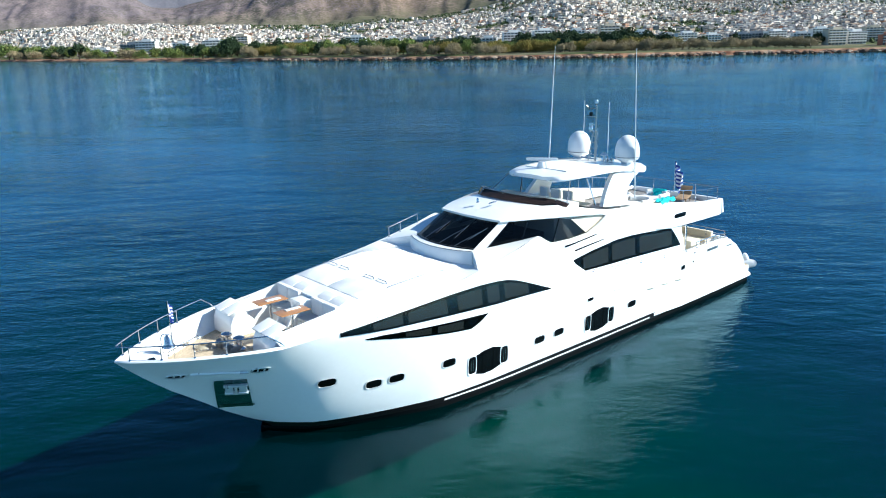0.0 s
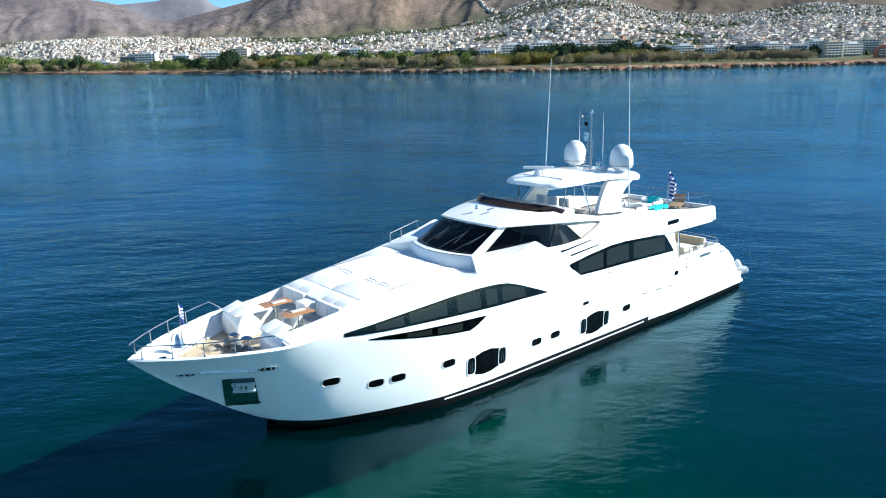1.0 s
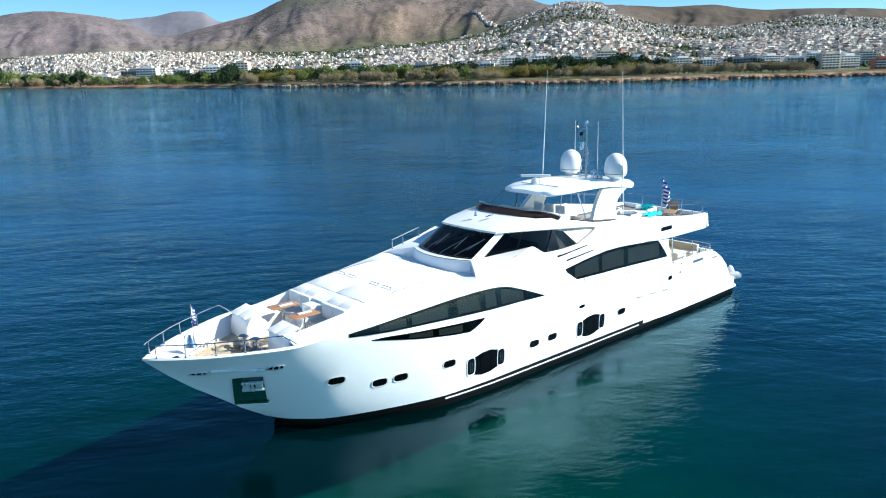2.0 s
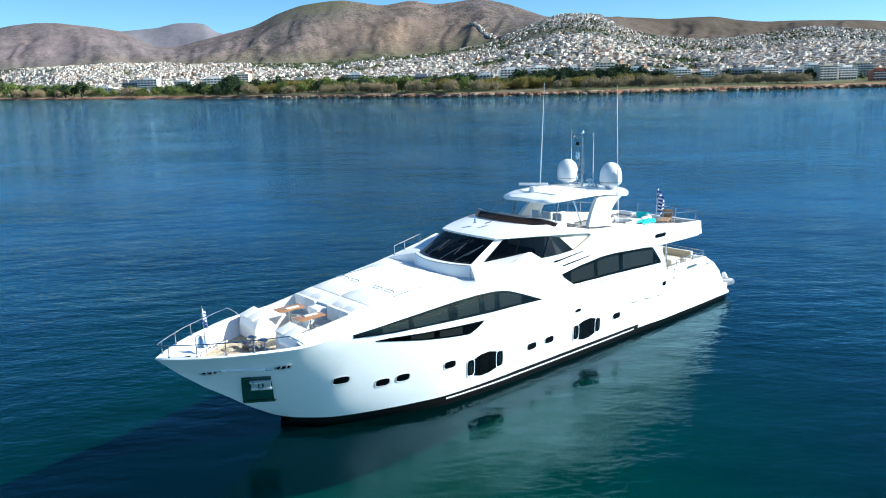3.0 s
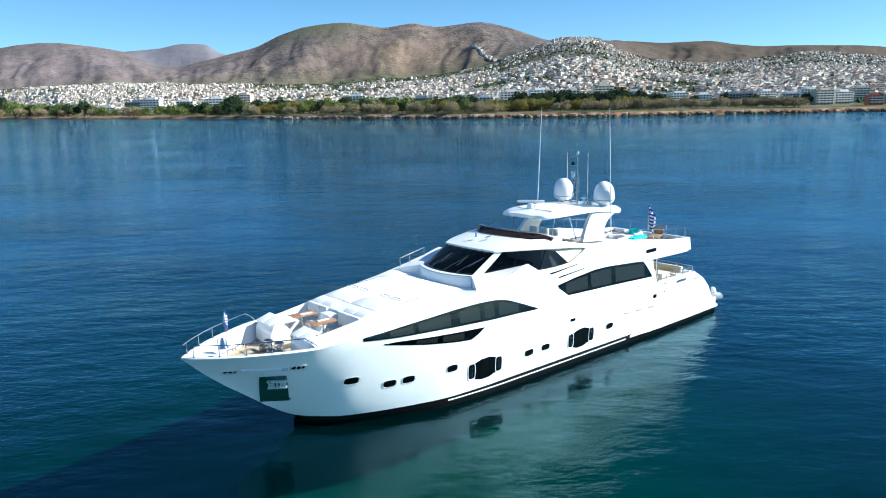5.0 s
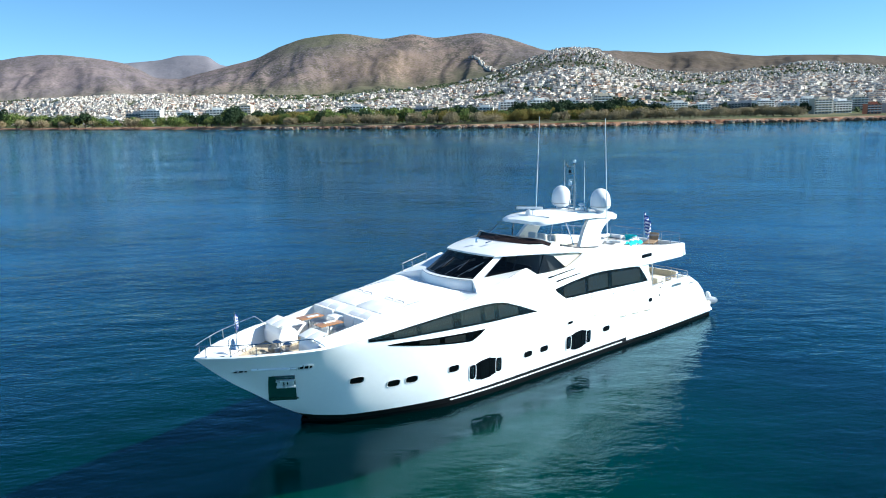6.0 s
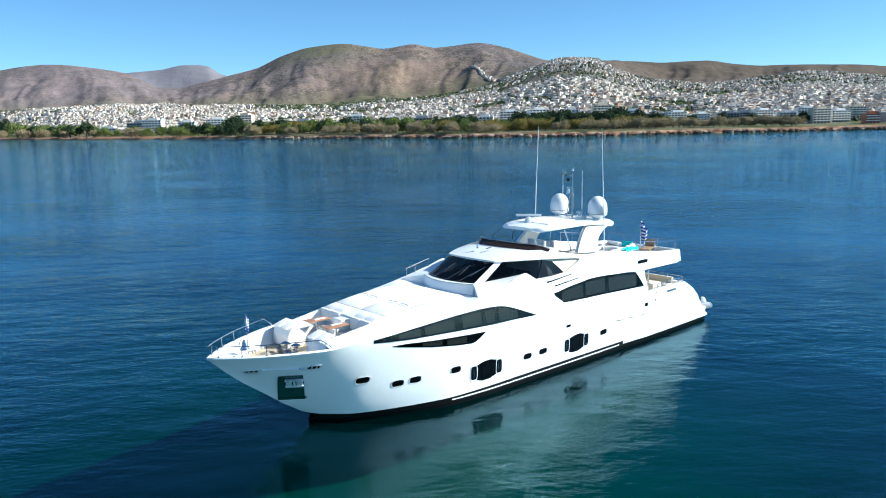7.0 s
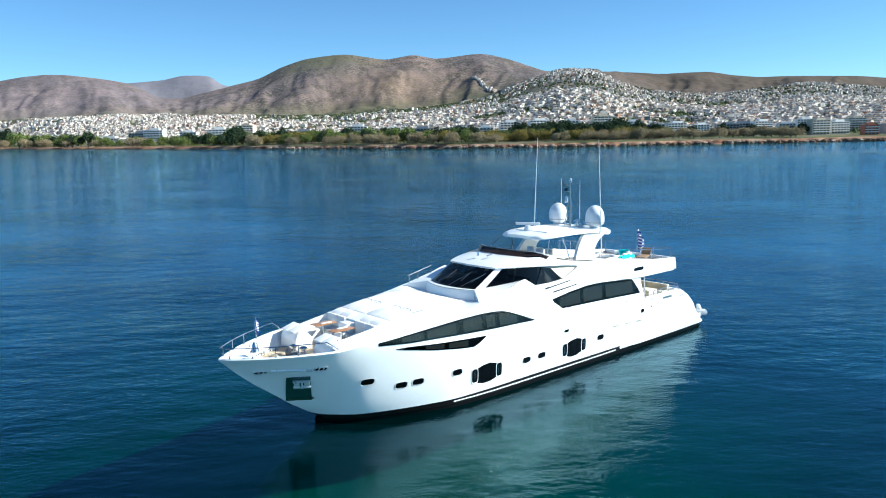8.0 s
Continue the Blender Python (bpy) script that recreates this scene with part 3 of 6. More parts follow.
def sunpad():
    for s in (1, -1):
        bm = bmesh.new()
        top, bot = [], []
        for x in (9.1, 8.9, 8, 7, 6, 5, 4.35, 4.2):
            e = 0.02 if 4.3 < x < 9.0 else -0.03
            ys = [0.03, 0.08, 0.8, 1.5, 2.02, 2.07]
            top.append([(x, s * y, crown_z(x) + 0.045 + (e if 0.05 < y < 2.05 else -0.03)) for y in ys])
            bot.append([(x, s * y, crown_z(x) - 0.02) for y in ys])
        slab(bm, top, bot)
        part("sunpad", bm, CUSHION, yacht, "wide white sun mattress on the coach deck")
        for a in (0.55, 1.35):
            bm = bmesh.new()
            z = crown_z(7.75)
            tube(bm, [(7.75, s * a, z + 0.04), (7.74, s * (a + 0.02), z + 0.11), (7.72, s * (a + 0.06), z + 0.13), (7.72, s * (a + 0.54), z + 0.13), (7.74, s * (a + 0.58), z + 0.11), (7.75, s * (a + 0.6), z + 0.04)], 0.016, 8)
            part("grab_rail", bm, STEEL, yacht)
        bm = bmesh.new()
        tube(bm, [(7.9, s * 2.2, coach_z(7.9, 2.2) + 0.0), (7.85, s * 2.2, coach_z(7.9, 2.2) + 0.05), (6, s * 2.17, coach_z(6, 2.17) + 0.05), (4.15, s * 2.14, coach_z(4.1, 2.14) + 0.06), (4.1, s * 2.14, coach_z(4.1, 2.14))], 0.012, 8)
        part("hand_rail", bm, STEEL, yacht)


sunpad()


# ---------- superstructure ----------
def house_y(x, z):
    """Half breadth of the deckhouse side."""
    a = lerp_table([(3.4, 1.9), (2.2, 2.3), (0.8, 2.9), (-1, 3.4), (-4, 3.36), (-10.4, 3.08)])(x)
    return a - 0.07 * (z - 3.5)


house_top = lerp_table([(1.0, 5.2), (0.2, 5.3), (-2.4, 5.4), (-3.2, 5.7), (-3.9, 6.02), (-4.65, 5.9), (-6, 5.6), (-8, 5.2), (-10.4, 4.7)])


def deckhouse():
    xs = [1.0, 0.5, 0, -0.6, -1.2, -1.8, -2.4, -2.9, -3.4, -3.9, -4.65, -5.5, -6.5, -7.5, -8.5, -9.3]
    for s in (1, -1):
        bm = bmesh.new()
        rows = []
        for x in xs + [-10.0]:
            rows.append([])
            for k in range(9):
                z = 2.4 + (house_top(x) - 2.4) * k / 8
                xx = x - (0.75 - 0.32 * (z - 2.4) if x == -10.0 else 0.0)
                rows[-1].append((xx, s * house_y(xx, z), z))
        inner = [[(p[0], p[1] - s * 0.1, p[2]) for p in r] for r in rows]
        slab(bm, rows, inner)
        part("deckhouse_side", bm, GELCOAT, yacht, "white deckhouse side sweeping up to the flybridge", 30)
        # side deck inside the bulwark
        bm = bmesh.new()
        rows = []
        for x in (0, -1, -2, -4, -6, -8, -10, -11):
            yi, yo = house_y(x, 2.9) - 0.05, hull_y(x, min(top_z(x), 2.6)) - 0.02
            rows.append([(x, s * yi, 2.5), (x, s * yo, 2.5)])
        grid(bm, rows)
        part("side_deck", bm, TEAK, yacht, "narrow teak side deck")
        bm = bmesh.new()
        rows = []
        for x in [v for v in STATIONS if -13.9 < v <= -2]:
            y, z = hull_y(x, top_z(x)), top_z(x)
            rows.append([(x, s * y, z), (x, s * (y + 0.01), z + 0.03), (x, s * (y - 0.13), z + 0.03), (x, s * (y - 0.14), z - 0.02), (x, s * (y - 0.14), 2.45)])
        grid(bm, rows)
        part("bulwark_cap", bm, GELCOAT, yacht)
    # cream puts the overhang's shade into the bulkhead's colour
    bm = bmesh.new()
    box(bm, -10.3, -10.2, -3.0, 3.0, 2.3, 4.4)
    part("after_bulkhead", bm, CREAM, yacht, "after bulkhead with doors, its shade painted cream")


deckhouse()

# pilothouse: outline of the raised wheelhouse in plan, bottom and top
WS_LOW = [(3.62, 0.0), (3.58, 0.6), (3.45, 1.2), (3.2, 1.82)]
WS_TOP = [(1.78, 0.0), (1.75, 0.6), (1.68, 1.2), (1.58, 1.75)]


def pilothouse():
    def both(pts):
        return [(x, -y) for x, y in pts[:0:-1]] + pts
    low, top = both(WS_LOW), both(WS_TOP)
    n = len(low)

    def P(i, t, out=0.0):
        a, b = low[i], top[i]
        z0 = 5.46 - 0.0 * abs(a[1])
        return Vector((a[0] + (b[0] - a[0]) * t + out, a[1] + (b[1] - a[1]) * t, z0 + (6.36 - z0) * t + out * 0.5))
    # dark cabin behind, glass before it
    bm = bmesh.new()
    box(bm, -3.2, 3.0, -1.7, 1.7, 4.9, 5.42)
    part("dashboard", bm, INSIDE, yacht, "dark wheelhouse console")
    bm = bmesh.new()
    grid(bm, [[P(i, t) for i in range(n)] for t in (0, 0.25, 0.5, 0.75, 1)])
    w = part("windscreen", bm, DARKGLASS, yacht, "wide raked smoked-glass windscreen", 60)
    for i in (2, 4):
        bm = bmesh.new()
        tube(bm, [P(i, t, 0.01) for t in (0, 0.5, 1)], 0.025, 6)
        part("mullion", bm, PANEBLACK, w)
    bm = bmesh.new()
    for t in (0.0, 1.0):
        tube(bm, [P(i, t, 0.005) for i in range(n)], 0.03, 6)
    part("gasket", bm, PANEBLACK, w)
    for i, j in ((1.4, 2.0), (3.2, 4.0), (4.6, 5.5)):
        bm = bmesh.new()
        a = P(int(i), 0.02, 0.04).lerp(P(int(i) + 1, 0.02, 0.04), i % 1)
        k = int(min(j, n - 2))
        b = P(k, 0.62, 0.05).lerp(P(k + 1, 0.62, 0.05), j - k)
        tube(bm, [a, a.lerp(b, 0.5) + Vector((0.02, 0, 0.02)), b], 0.012, 6)
        c = b.lerp(P(k, 0.15, 0.045), 0.75)
        tube(bm, [b + (b - c) * 0.25, c], 0.016, 5)
        part("wiper", bm, DARKSTEEL, w)
    # corner pillars
    for s, i in ((1, n - 1), (-1, 0)):
        bm = bmesh.new()
        a0, a1 = P(i, -0.02), P(i, 1.02)
        b0, b1 = Vector((2.72, s * 2.08, 5.42)), Vector((1.22, s * 1.93, 6.34))
        slab(bm, [[a0, b0], [a1, b1]], [[a0 - Vector((0.1, s * 0.1, 0.02)), b0 - Vector((0.05, s * 0.12, 0))], [a1 - Vector((0.1, s * 0.1, 0.02)), b1 - Vector((0.05, s * 0.12, 0))]])
        part("corner_pillar", bm, GELCOAT, yacht)
        # side windows of the wheelhouse, leaning in
        lo = [(2.72, 2.08, 5.48), (1.2, 2.58, 5.62), (0.55, 2.8, 5.7), (-0.35, 2.92, 5.2), (-2.6, 2.98, 5.3)]
        hi = [(1.22, 1.93, 6.34), (0.4, 2.2, 6.3), (-0.4, 2.45, 6.25), (-1.1, 2.64, 6.2), (-1.75, 2.78, 6.05)]
        rows = [[Vector((x, s * y, z)) for x, y, z in r] for r in (lo, [tuple((a + b) / 2 for a, b in zip(p, q)) for p, q in zip(lo, hi)], hi)]
        bm = bmesh.new()
        grid(bm, rows)
        sw = part("wheelhouse_window", bm, DARKGLASS, yacht, "smoked wheelhouse side window", 60)
        for k in (1, 3):
            bm = bmesh.new()
            tube(bm, [rows[0][k] + Vector((0, s * 0.01, 0)), rows[2][k] + Vector((0, s * 0.01, 0))], 0.03, 6)
            part("mullion", bm, PANEBLACK, sw)
        # coaming from the sill out to the topside
        bm = bmesh.new()
        outer = [(3.7, half_top(3.7) - 0.02, top_z(3.7) - 0.01), (2.72, half_top(2.72) - 0.02, top_z(2.72) - 0.01), (1.4, half_top(1.4) - 0.02, top_z(1.4) - 0.01), (0.8, half_top(0.8) - 0.02, top_z(0.8) - 0.02), (-0.2, half_top(-0.2) - 0.03, 5.16)]
        outer = [(4.35, half_top(4.35) - 0.02, top_z(4.35) - 0.01)] + outer
        inner = [(3.42, 2.0, 5.42), (3.15, 1.98, 5.45), lo[0], lo[1], lo[2], lo[3]]
        grid(bm, [[(a[0], s * a[1], a[2]), ((a[0] + b[0]) / 2, s * (a[1] + b[1]) / 2, (a[2] + b[2]) / 2 + 0.02), (b[0], s * b[1], b[2])] for a, b in zip(inner, outer)])
        grid(bm, [[(3.42, s * 2.0, 5.42), (3.42, s * 2.0, 4.8)], [(3.9, s * 2.7, 5.28), (3.9, s * 2.7, 4.8)], [(4.35, s * (half_top(4.35) - 0.02), top_z(4.35) - 0.01), (4.35, s * (half_top(4.35) - 0.05), 4.8)]])
        part("side_coaming", bm, GELCOAT, yacht, "white coaming beside the wheelhouse window")
        # pillar aft of that window, the shade under the roof's edge painted in cream
        bm = bmesh.new()
        A = [(-2.6, 2.98, 5.3), (-4.2, 3.07, 5.55)]
        B = [(-1.75, 2.78, 6.05), (-4.0, 3.0, 6.04)]
        q = [[Vector((x, s * y, z)) for x, y, z in r] for r in (A, B)]
        slab(bm, q, [[p - Vector((0, s * 0.08, 0)) for p in r] for r in q])
        part("after_pillar", bm, CREAM, yacht, "pillar aft of the wheelhouse window, its shade painted cream")
    bm = bmesh.new()
    box(bm, -3.4, -3.3, -2.7, 2.7, 4.9, 6.3)
    part("wheelhouse_bulkhead", bm, INSIDE, yacht)
    for y in (-0.9, 0.1, 0.9):
        bm = bmesh.new()
        box(bm, 0.2, 0.8, y - 0.28, y + 0.28, 5.4, 5.55, 0.05)
        box(bm, 0.1, 0.25, y - 0.26, y + 0.26, 5.5, 6.1, 0.05)
        part("helm_chair", bm, BLIND, yacht, "pale helm chair behind the windscreen")
    # low breastwork before the windscreen
    bm = bmesh.new()
    rows, back = [], []
    for k in range(13):
        a = -1 + 2 * k / 12
        y = 2.0 * a
        x = 3.95 - 0.55 * a * a
        rows.append([(x + 0.1, y, 4.86), (x + 0.06, y, 5.3), (x - 0.04, y, 5.42), (x - 0.42, y * 0.96, 5.47)])
        back.append([(x - 0.1, y, 4.86), (x - 0.12, y, 5.28), (x - 0.2, y, 5.36), (x - 0.44, y * 0.96, 5.4)])
    slab(bm, rows, back)
    part("breastwork", bm, GELCOAT, yacht, "curved white breastwork below the windscreen")
    bm = bmesh.new()
    tube(bm, [(3.99 - 0.55 * a * a, 1.95 * a, 5.44) for a in (k / 8 - 1 for k in range(17))], 0.015, 6)
    part("breastwork_rail", bm, DARKSTEEL, yacht)


pilothouse()

# ---------- flybridge ----------
fly_half = smooth_table([(1.72, 1.88), (1.2, 2.1), (0, 2.45), (-1.2, 2.8), (-2.4, 3.0), (-4.65, 3.12), (-9, 3.15), (-13.8, 3.08), (-14.25, 2.95)])
fly_low = smooth_table([(1.72, 6.34), (0, 6.27), (-1.2, 6.2), (-2.6, 6.1), (-3.6, 5.98), (-4.4, 5.7), (-5.4, 5.2), (-7, 4.72), (-9, 4.42), (-14.25, 4.32)])
fly_top = smooth_table([(1.72, 6.42), (0.6, 6.55), (-1.2, 6.62), (-2.6, 6.45), (-3.6, 6.22), (-4.65, 6.08), (-6, 5.98), (-8, 5.84), (-10, 5.58), (-12, 5.32), (-14.25, 5.16)])
FLYX = [1.72, 1.6, 1.2, 0.6, 0, -0.6, -1.2, -1.8, -2.4, -3, -3.6, -4.1, -4.65, -5.4, -6.2, -7, -8, -9, -10, -11, -12, -13, -13.8, -14.1, -14.25]


def flybridge():
    for s in (1, -1):
        bm = bmesh.new()
        rows = []
        for x in FLYX:
            y, a, b = fly_half(x), fly_low(x), fly_top(x)
            y2 = y - 0.1 * min(1, (b - a))
            rows.append([(x, s * (y - 0.5), a - 0.0), (x, s * (y - 0.04), a), (x, s * y, a + 0.04), (x, s * (y - 0.02), a + (b - a) * 0.5), (x, s * y2, b - 0.05), (x, s * (y2 - 0.05), b), (x, s * (y2 - 0.2), b), (x, s * (y2 - 0.24), b - 0.06), (x, s * (y2 - 0.26), min(b - 0.08, 5.0) if x < -1.5 else b - 0.1)])
        grid(bm, rows)
        part("flybridge_side", bm, GELCOAT, yacht, "white flybridge bulwark with a raked stern overhang", 40)
    bm = bmesh.new()
    slab(bm, [[(x, y * (fly_half(x) - 0.3), 4.93) for y in (-1, 0, 1)] for x in FLYX if x < -3], [[(x, y * (fly_half(x) - 0.3), 4.4 if x < -9 else 4.7) for y in (-1, 0, 1)] for x in FLYX if x < -3])
    part("flybridge_floor", bm, GREYTEAK, yacht, "weathered grey teak flybridge deck")
    bm = bmesh.new()
    prism(bm, [(-3.05, 4.4), (3.05, 4.4), (2.95, 5.14), (2.8, 5.16), (-2.8, 5.16), (-2.95, 5.14)], -14.3, -14.12, "x", 0.02)
    part("flybridge_stern", bm, GELCOAT, yacht)
    bm = bmesh.new()
    slab(bm, [[(x, y * (fly_half(x) - 0.06), 4.44) for y in (-1, 0, 1)] for x in (-9, -14.2)], [[(x, y * (fly_half(x) - 0.06), 4.36) for y in (-1, 0, 1)] for x in (-9, -14.2)])
    part("overhang_ceiling", bm, GELCOAT, yacht)
    # wheelhouse roof rising to the wind deflector
    bm = bmesh.new()
    rows = []
    for x in (1.74, 1.6, 1.3, 0.9, 0.4, 0.0, -0.4, -0.9, -1.4):
        y = fly_half(x) - 0.05
        e = fly_top(x)
        rise = 0.17 * min(1, max(0, (1.74 - x) / 1.7)) ** 0.7
        fr = 0.14
        rows.append([(x + fr * (1 - u * u), y * u, e + rise * (1 - abs(u) ** 3)) for u in (k / 8 - 1 for k in range(17))])
    under = [[(p[0] - 0.02, p[1] * 0.98, p[2] - 0.1) for p in r] for r in rows]
    slab(bm, rows, under)
    part("wheelhouse_roof", bm, GELCOAT, yacht, "crowned white wheelhouse roof", 40)
    # sloping dash aft of the deflector
    bm = bmesh.new()
    box(bm, -2.9, -1.2, -2.3, 2.3, 5.0, 6.6, 0.12)
    part("flybridge_dash", bm, GELCOAT, yacht, "white flybridge dashboard")


flybridge()

DEFLECT = [(-1.75, -2.5), (-1.1, -2.32), (-0.6, -2.05), (-0.3, -1.5), (-0.15, -0.75), (-0.1, 0.0), (-0.15, 0.75), (-0.3, 1.5), (-0.6, 2.05), (-1.1, 2.32), (-1.75, 2.5)]


def deflector():
    base = [6.6, 6.62, 6.64, 6.66, 6.68, 6.69, 6.68, 6.66, 6.64, 6.62, 6.6]
    lo = [Vector((x, y, z - 0.06)) for (x, y), z in zip(DEFLECT, base)]
    hi = [Vector((x - 0.3, y * 0.96, z + (0.4 if 1 < i < 9 else 0.3 if 0 < i < 10 else 0.06))) for i, ((x, y), z) in enumerate(zip(DEFLECT, base))]
    bm = bmesh.new()
    slab(bm, [lo, hi], [[p - Vector((0.02, 0, 0.0)) for p in lo], [p - Vector((0.02, 0, 0.0)) for p in hi]])
    d = part("wind_deflector", bm, BROWNGLASS, yacht, "low brown acrylic wind deflector", 60)
    bm = bmesh.new()
    tube(bm, hi, 0.028, 8)
    part("top_rail", bm, DARKSTEEL, d)
    for i in (1, 3, 5, 7, 9):
        bm = bmesh.new()
        tube(bm, [lo[i] + Vector((0.01, 0, 0)), hi[i] + Vector((0.01, 0, 0))], 0.014, 6)
        part("seam", bm, PANEBLACK, d)
        for t in (0.15, 0.85):
            bm = bmesh.new()
            c = lo[i].lerp(hi[i], t) + Vector((0.03, 0, 0.02))
            lathe(bm, [(0.0, -0.02), (0.03, -0.02), (0.03, 0.02), (0, 0.03)], c, 8)
            part("bolt", bm, STEEL, d)


deflector()


def hardtop():
    half = smooth_table([(-2.15, 0.9), (-2.3, 1.5), (-2.7, 1.85), (-3.4, 2.05), (-5, 2.15), (-7.2, 2.2), (-8.1, 2.12), (-8.5, 1.9)])
    mid = smooth_table([(-2.15, 7.62), (-3, 7.74), (-4.5, 7.78), (-6.5, 7.74), (-8.5, 7.6)])
    xs = [-2.15, -2.2, -2.3, -2.5, -2.8, -3.2, -3.8, -4.6, -5.4, -6.2, -7, -7.6, -8, -8.3, -8.5]
    top, bot = [], []
    for x in xs:
        h, m = half(x), mid(x)
        us = [k / 6 - 1 for k in range(13)]
        edge = (0.3 if -8.3 < x < -2.25 else 0.2) + 0.22 * min(1, max(0, (-6 - x) / 2))
        top.append([(x, h * u, m + 0.06 * (1 - u * u) - (0.12 if abs(u) > 0.99 else 0)) for u in us])
        bot.append([(x, h * u, m - edge * 0.8 + 0.04 * (1 - u * u) + (0.06 if abs(u) > 0.99 else 0)) for u in us])
    bm = bmesh.new()
    slab(bm, top, bot)
    ht = part("hardtop", bm, GELCOAT, yacht, "white hardtop over the flybridge", 45)
    bm = bmesh.new()
    slab(bm, [[(x, y, mid(x) + 0.085) for y in (-1.25, 0, 1.25)] for x in (-3.2, -4.2, -5.6)], [[(x, y, mid(x)) for y in (-1.25, 0, 1.25)] for x in (-3.2, -4.2, -5.6)])
    part("roof_panel", bm, DECKWHITE, ht, "inset roof panel")
    for s in (1, -1):
        bm = bmesh.new()
        front = arc((-4.35, s * 2.5, 6.15), (-4.9, s * 2.25, 7.0), (-5.7, s * 2.05, 7.5), 8)
        rear = arc((-6.2, s * 2.6, 6.0), (-5.9, s * 2.3, 7.0), (-8.25, s * 2.05, 7.5), 8)
        o = [[a, a.lerp(b, 0.5) + Vector((0, s * 0.05, 0)), b] for a, b in zip(front, rear)]
        slab(bm, o, [[p - Vector((0, s * 0.22, 0)) for p in r] for r in o])
        part("arch_leg", bm, GELCOAT, ht, "broad raked arch leg", 50)
        bm = bmesh.new()
        tube(bm, [(-3.95, s * 2.35, 6.3), (-3.75, s * 2.0, 7.5)], 0.04, 10)
        part("strut", bm, STEEL, ht)
        bm = bmesh.new()
        tube(bm, [(-1.9, s * 2.38, 6.66), (-2.7, s * 1.88, 7.5)], 0.025, 8)
        part("screen_frame", bm, DARKSTEEL, ht)


hardtop()

# ---------- windows in the hull and deckhouse ----------
def side_panel(bm, x0, x1, low, high, fn, side, out, thick=0.012, nx=14, nz=4):
    """A panel that lies on a curved side between two lines."""
    top, bot = [], []
    for i in range(nx + 1):
        x = x0 + (x1 - x0) * i / nx
        a, b = low(x), high(x)
        zs = [a + (b - a) * j / nz for j in range(nz + 1)]
        top.append([(x, side * (fn(x, z) + out), z) for z in zs])
        bot.append([(x, side * (fn(x, z) + out - thick), z) for z in zs])
    return slab(bm, top, bot)


def ribbon_window(name, label, low, high, x0, x1, fn, side, blinds, nx=26):
    """A long smoked window: black sheet for surround and the unlit cabin's dark, blinds seen behind the glass."""
    bm = bmesh.new()
    side_panel(bm, x0, x1, low, high, fn, side, 0.012, 0.02, nx)
    w = part(name, bm, PANEBLACK, yacht, label)

    def inset(f, d):
        return lambda x: f(x) + d
    for a, b in blinds:
        bm = bmesh.new()
        side_panel(bm, a, b, lambda x: low(x) + 0.1 * (high(x) - low(x)) + 0.03, lambda x: high(x) - 0.12 * (high(x) - low(x)) - 0.02, fn, side, 0.02, 0.006, 6)
        part("blind", bm, BLIND, w, "pale blind behind smoked glass")
    bm = bmesh.new()
    side_panel(bm, x0 - 0.02 * (x0 - x1), x1 + 0.02 * (x0 - x1), lambda x: low(x) + 0.02, lambda x: max(high(x) - 0.02, low(x) + 0.025), fn, side, 0.034, 0.006, nx)
    part("pane", bm, GLASS, w)
    return w


band_high = lerp_table([(10.54, 4.17), (9.5, 4.25), (8.35, 4.35), (7.1, 4.44), (5.8, 4.53), (4.4, 4.57), (3.5, 4.55), (2.9, 4.49), (2.4, 4.35), (1.85, 4.15), (1.2, 3.89), (0.55, 3.63)])
band_low = lerp_table([(10.54, 4.03), (8.9, 3.9), (7.47, 3.84), (5.9, 3.77), (3.64, 3.68), (2.1, 3.66), (0.55, 3.6)])
low_high = lerp_table([(9.6, 3.72), (8.88, 3.71), (7.48, 3.6), (5.95, 3.51), (4.15, 3.42)])
low_low = lerp_table([(9.6, 3.69), (8.64, 3.5), (7.46, 3.28), (5.94, 3.07), (4.97, 2.98), (4.54, 3.16), (4.15, 3.4)])
salon_high = lerp_table([(-1.3, 4.4), (-2.69, 4.58), (-4.38, 4.72), (-5.6, 4.7), (-6.74, 4.62), (-9.16, 4.43), (-9.4, 4.2), (-9.75, 3.8), (-10.05, 3.44)])
salon_low = lerp_table([(-1.3, 4.36), (-1.55, 4.05), (-1.85, 3.76), (-5.27, 3.63), (-10.05, 3.38)])
for s in (1, -1):
    ribbon_window("hull_window", "long smoked ribbon window sweeping along the topside", band_low, band_high, 10.54, 0.55, hull_y, s, ((9.3, 8.1), (7.85, 6.1), (5.6, 4.4), (4.1, 3.5), (3.2, 1.9)))
    ribbon_window("lower_hull_window", "slim tapering smoked window below the ribbon window", low_low, low_high, 9.6, 4.15, hull_y, s, ((8.0, 6.9), (6.6, 5.4)))
    ribbon_window("saloon_window", "large smoked saloon window", salon_low, salon_high, -1.3, -10.05, house_y, s, ((-1.95, -3.75), (-4.05, -5.9), (-6.3, -9.2)), 36)
    # raked air slits over the saloon window, black panels painting the shade inside
    for (xa, za), (xb, zb) in (((-0.85, 5.08), (-2.95, 5.26)), ((-1.4, 4.79), (-3.5, 4.95))):
        bm = bmesh.new()
        side_panel(bm, xa, xb, lambda x: za + (zb - za) * (x - xa) / (xb - xa) - 0.035, lambda x: za + (zb - za) * (x - xa) / (xb - xa) + 0.035 * (1 - 0.8 * (xa - x) / (xa - xb)), house_y, s, 0.012, 0.03, 8, 1)
        part("air_slit", bm, PANEBLACK, yacht, "raked air slit, its inner shade a black panel")


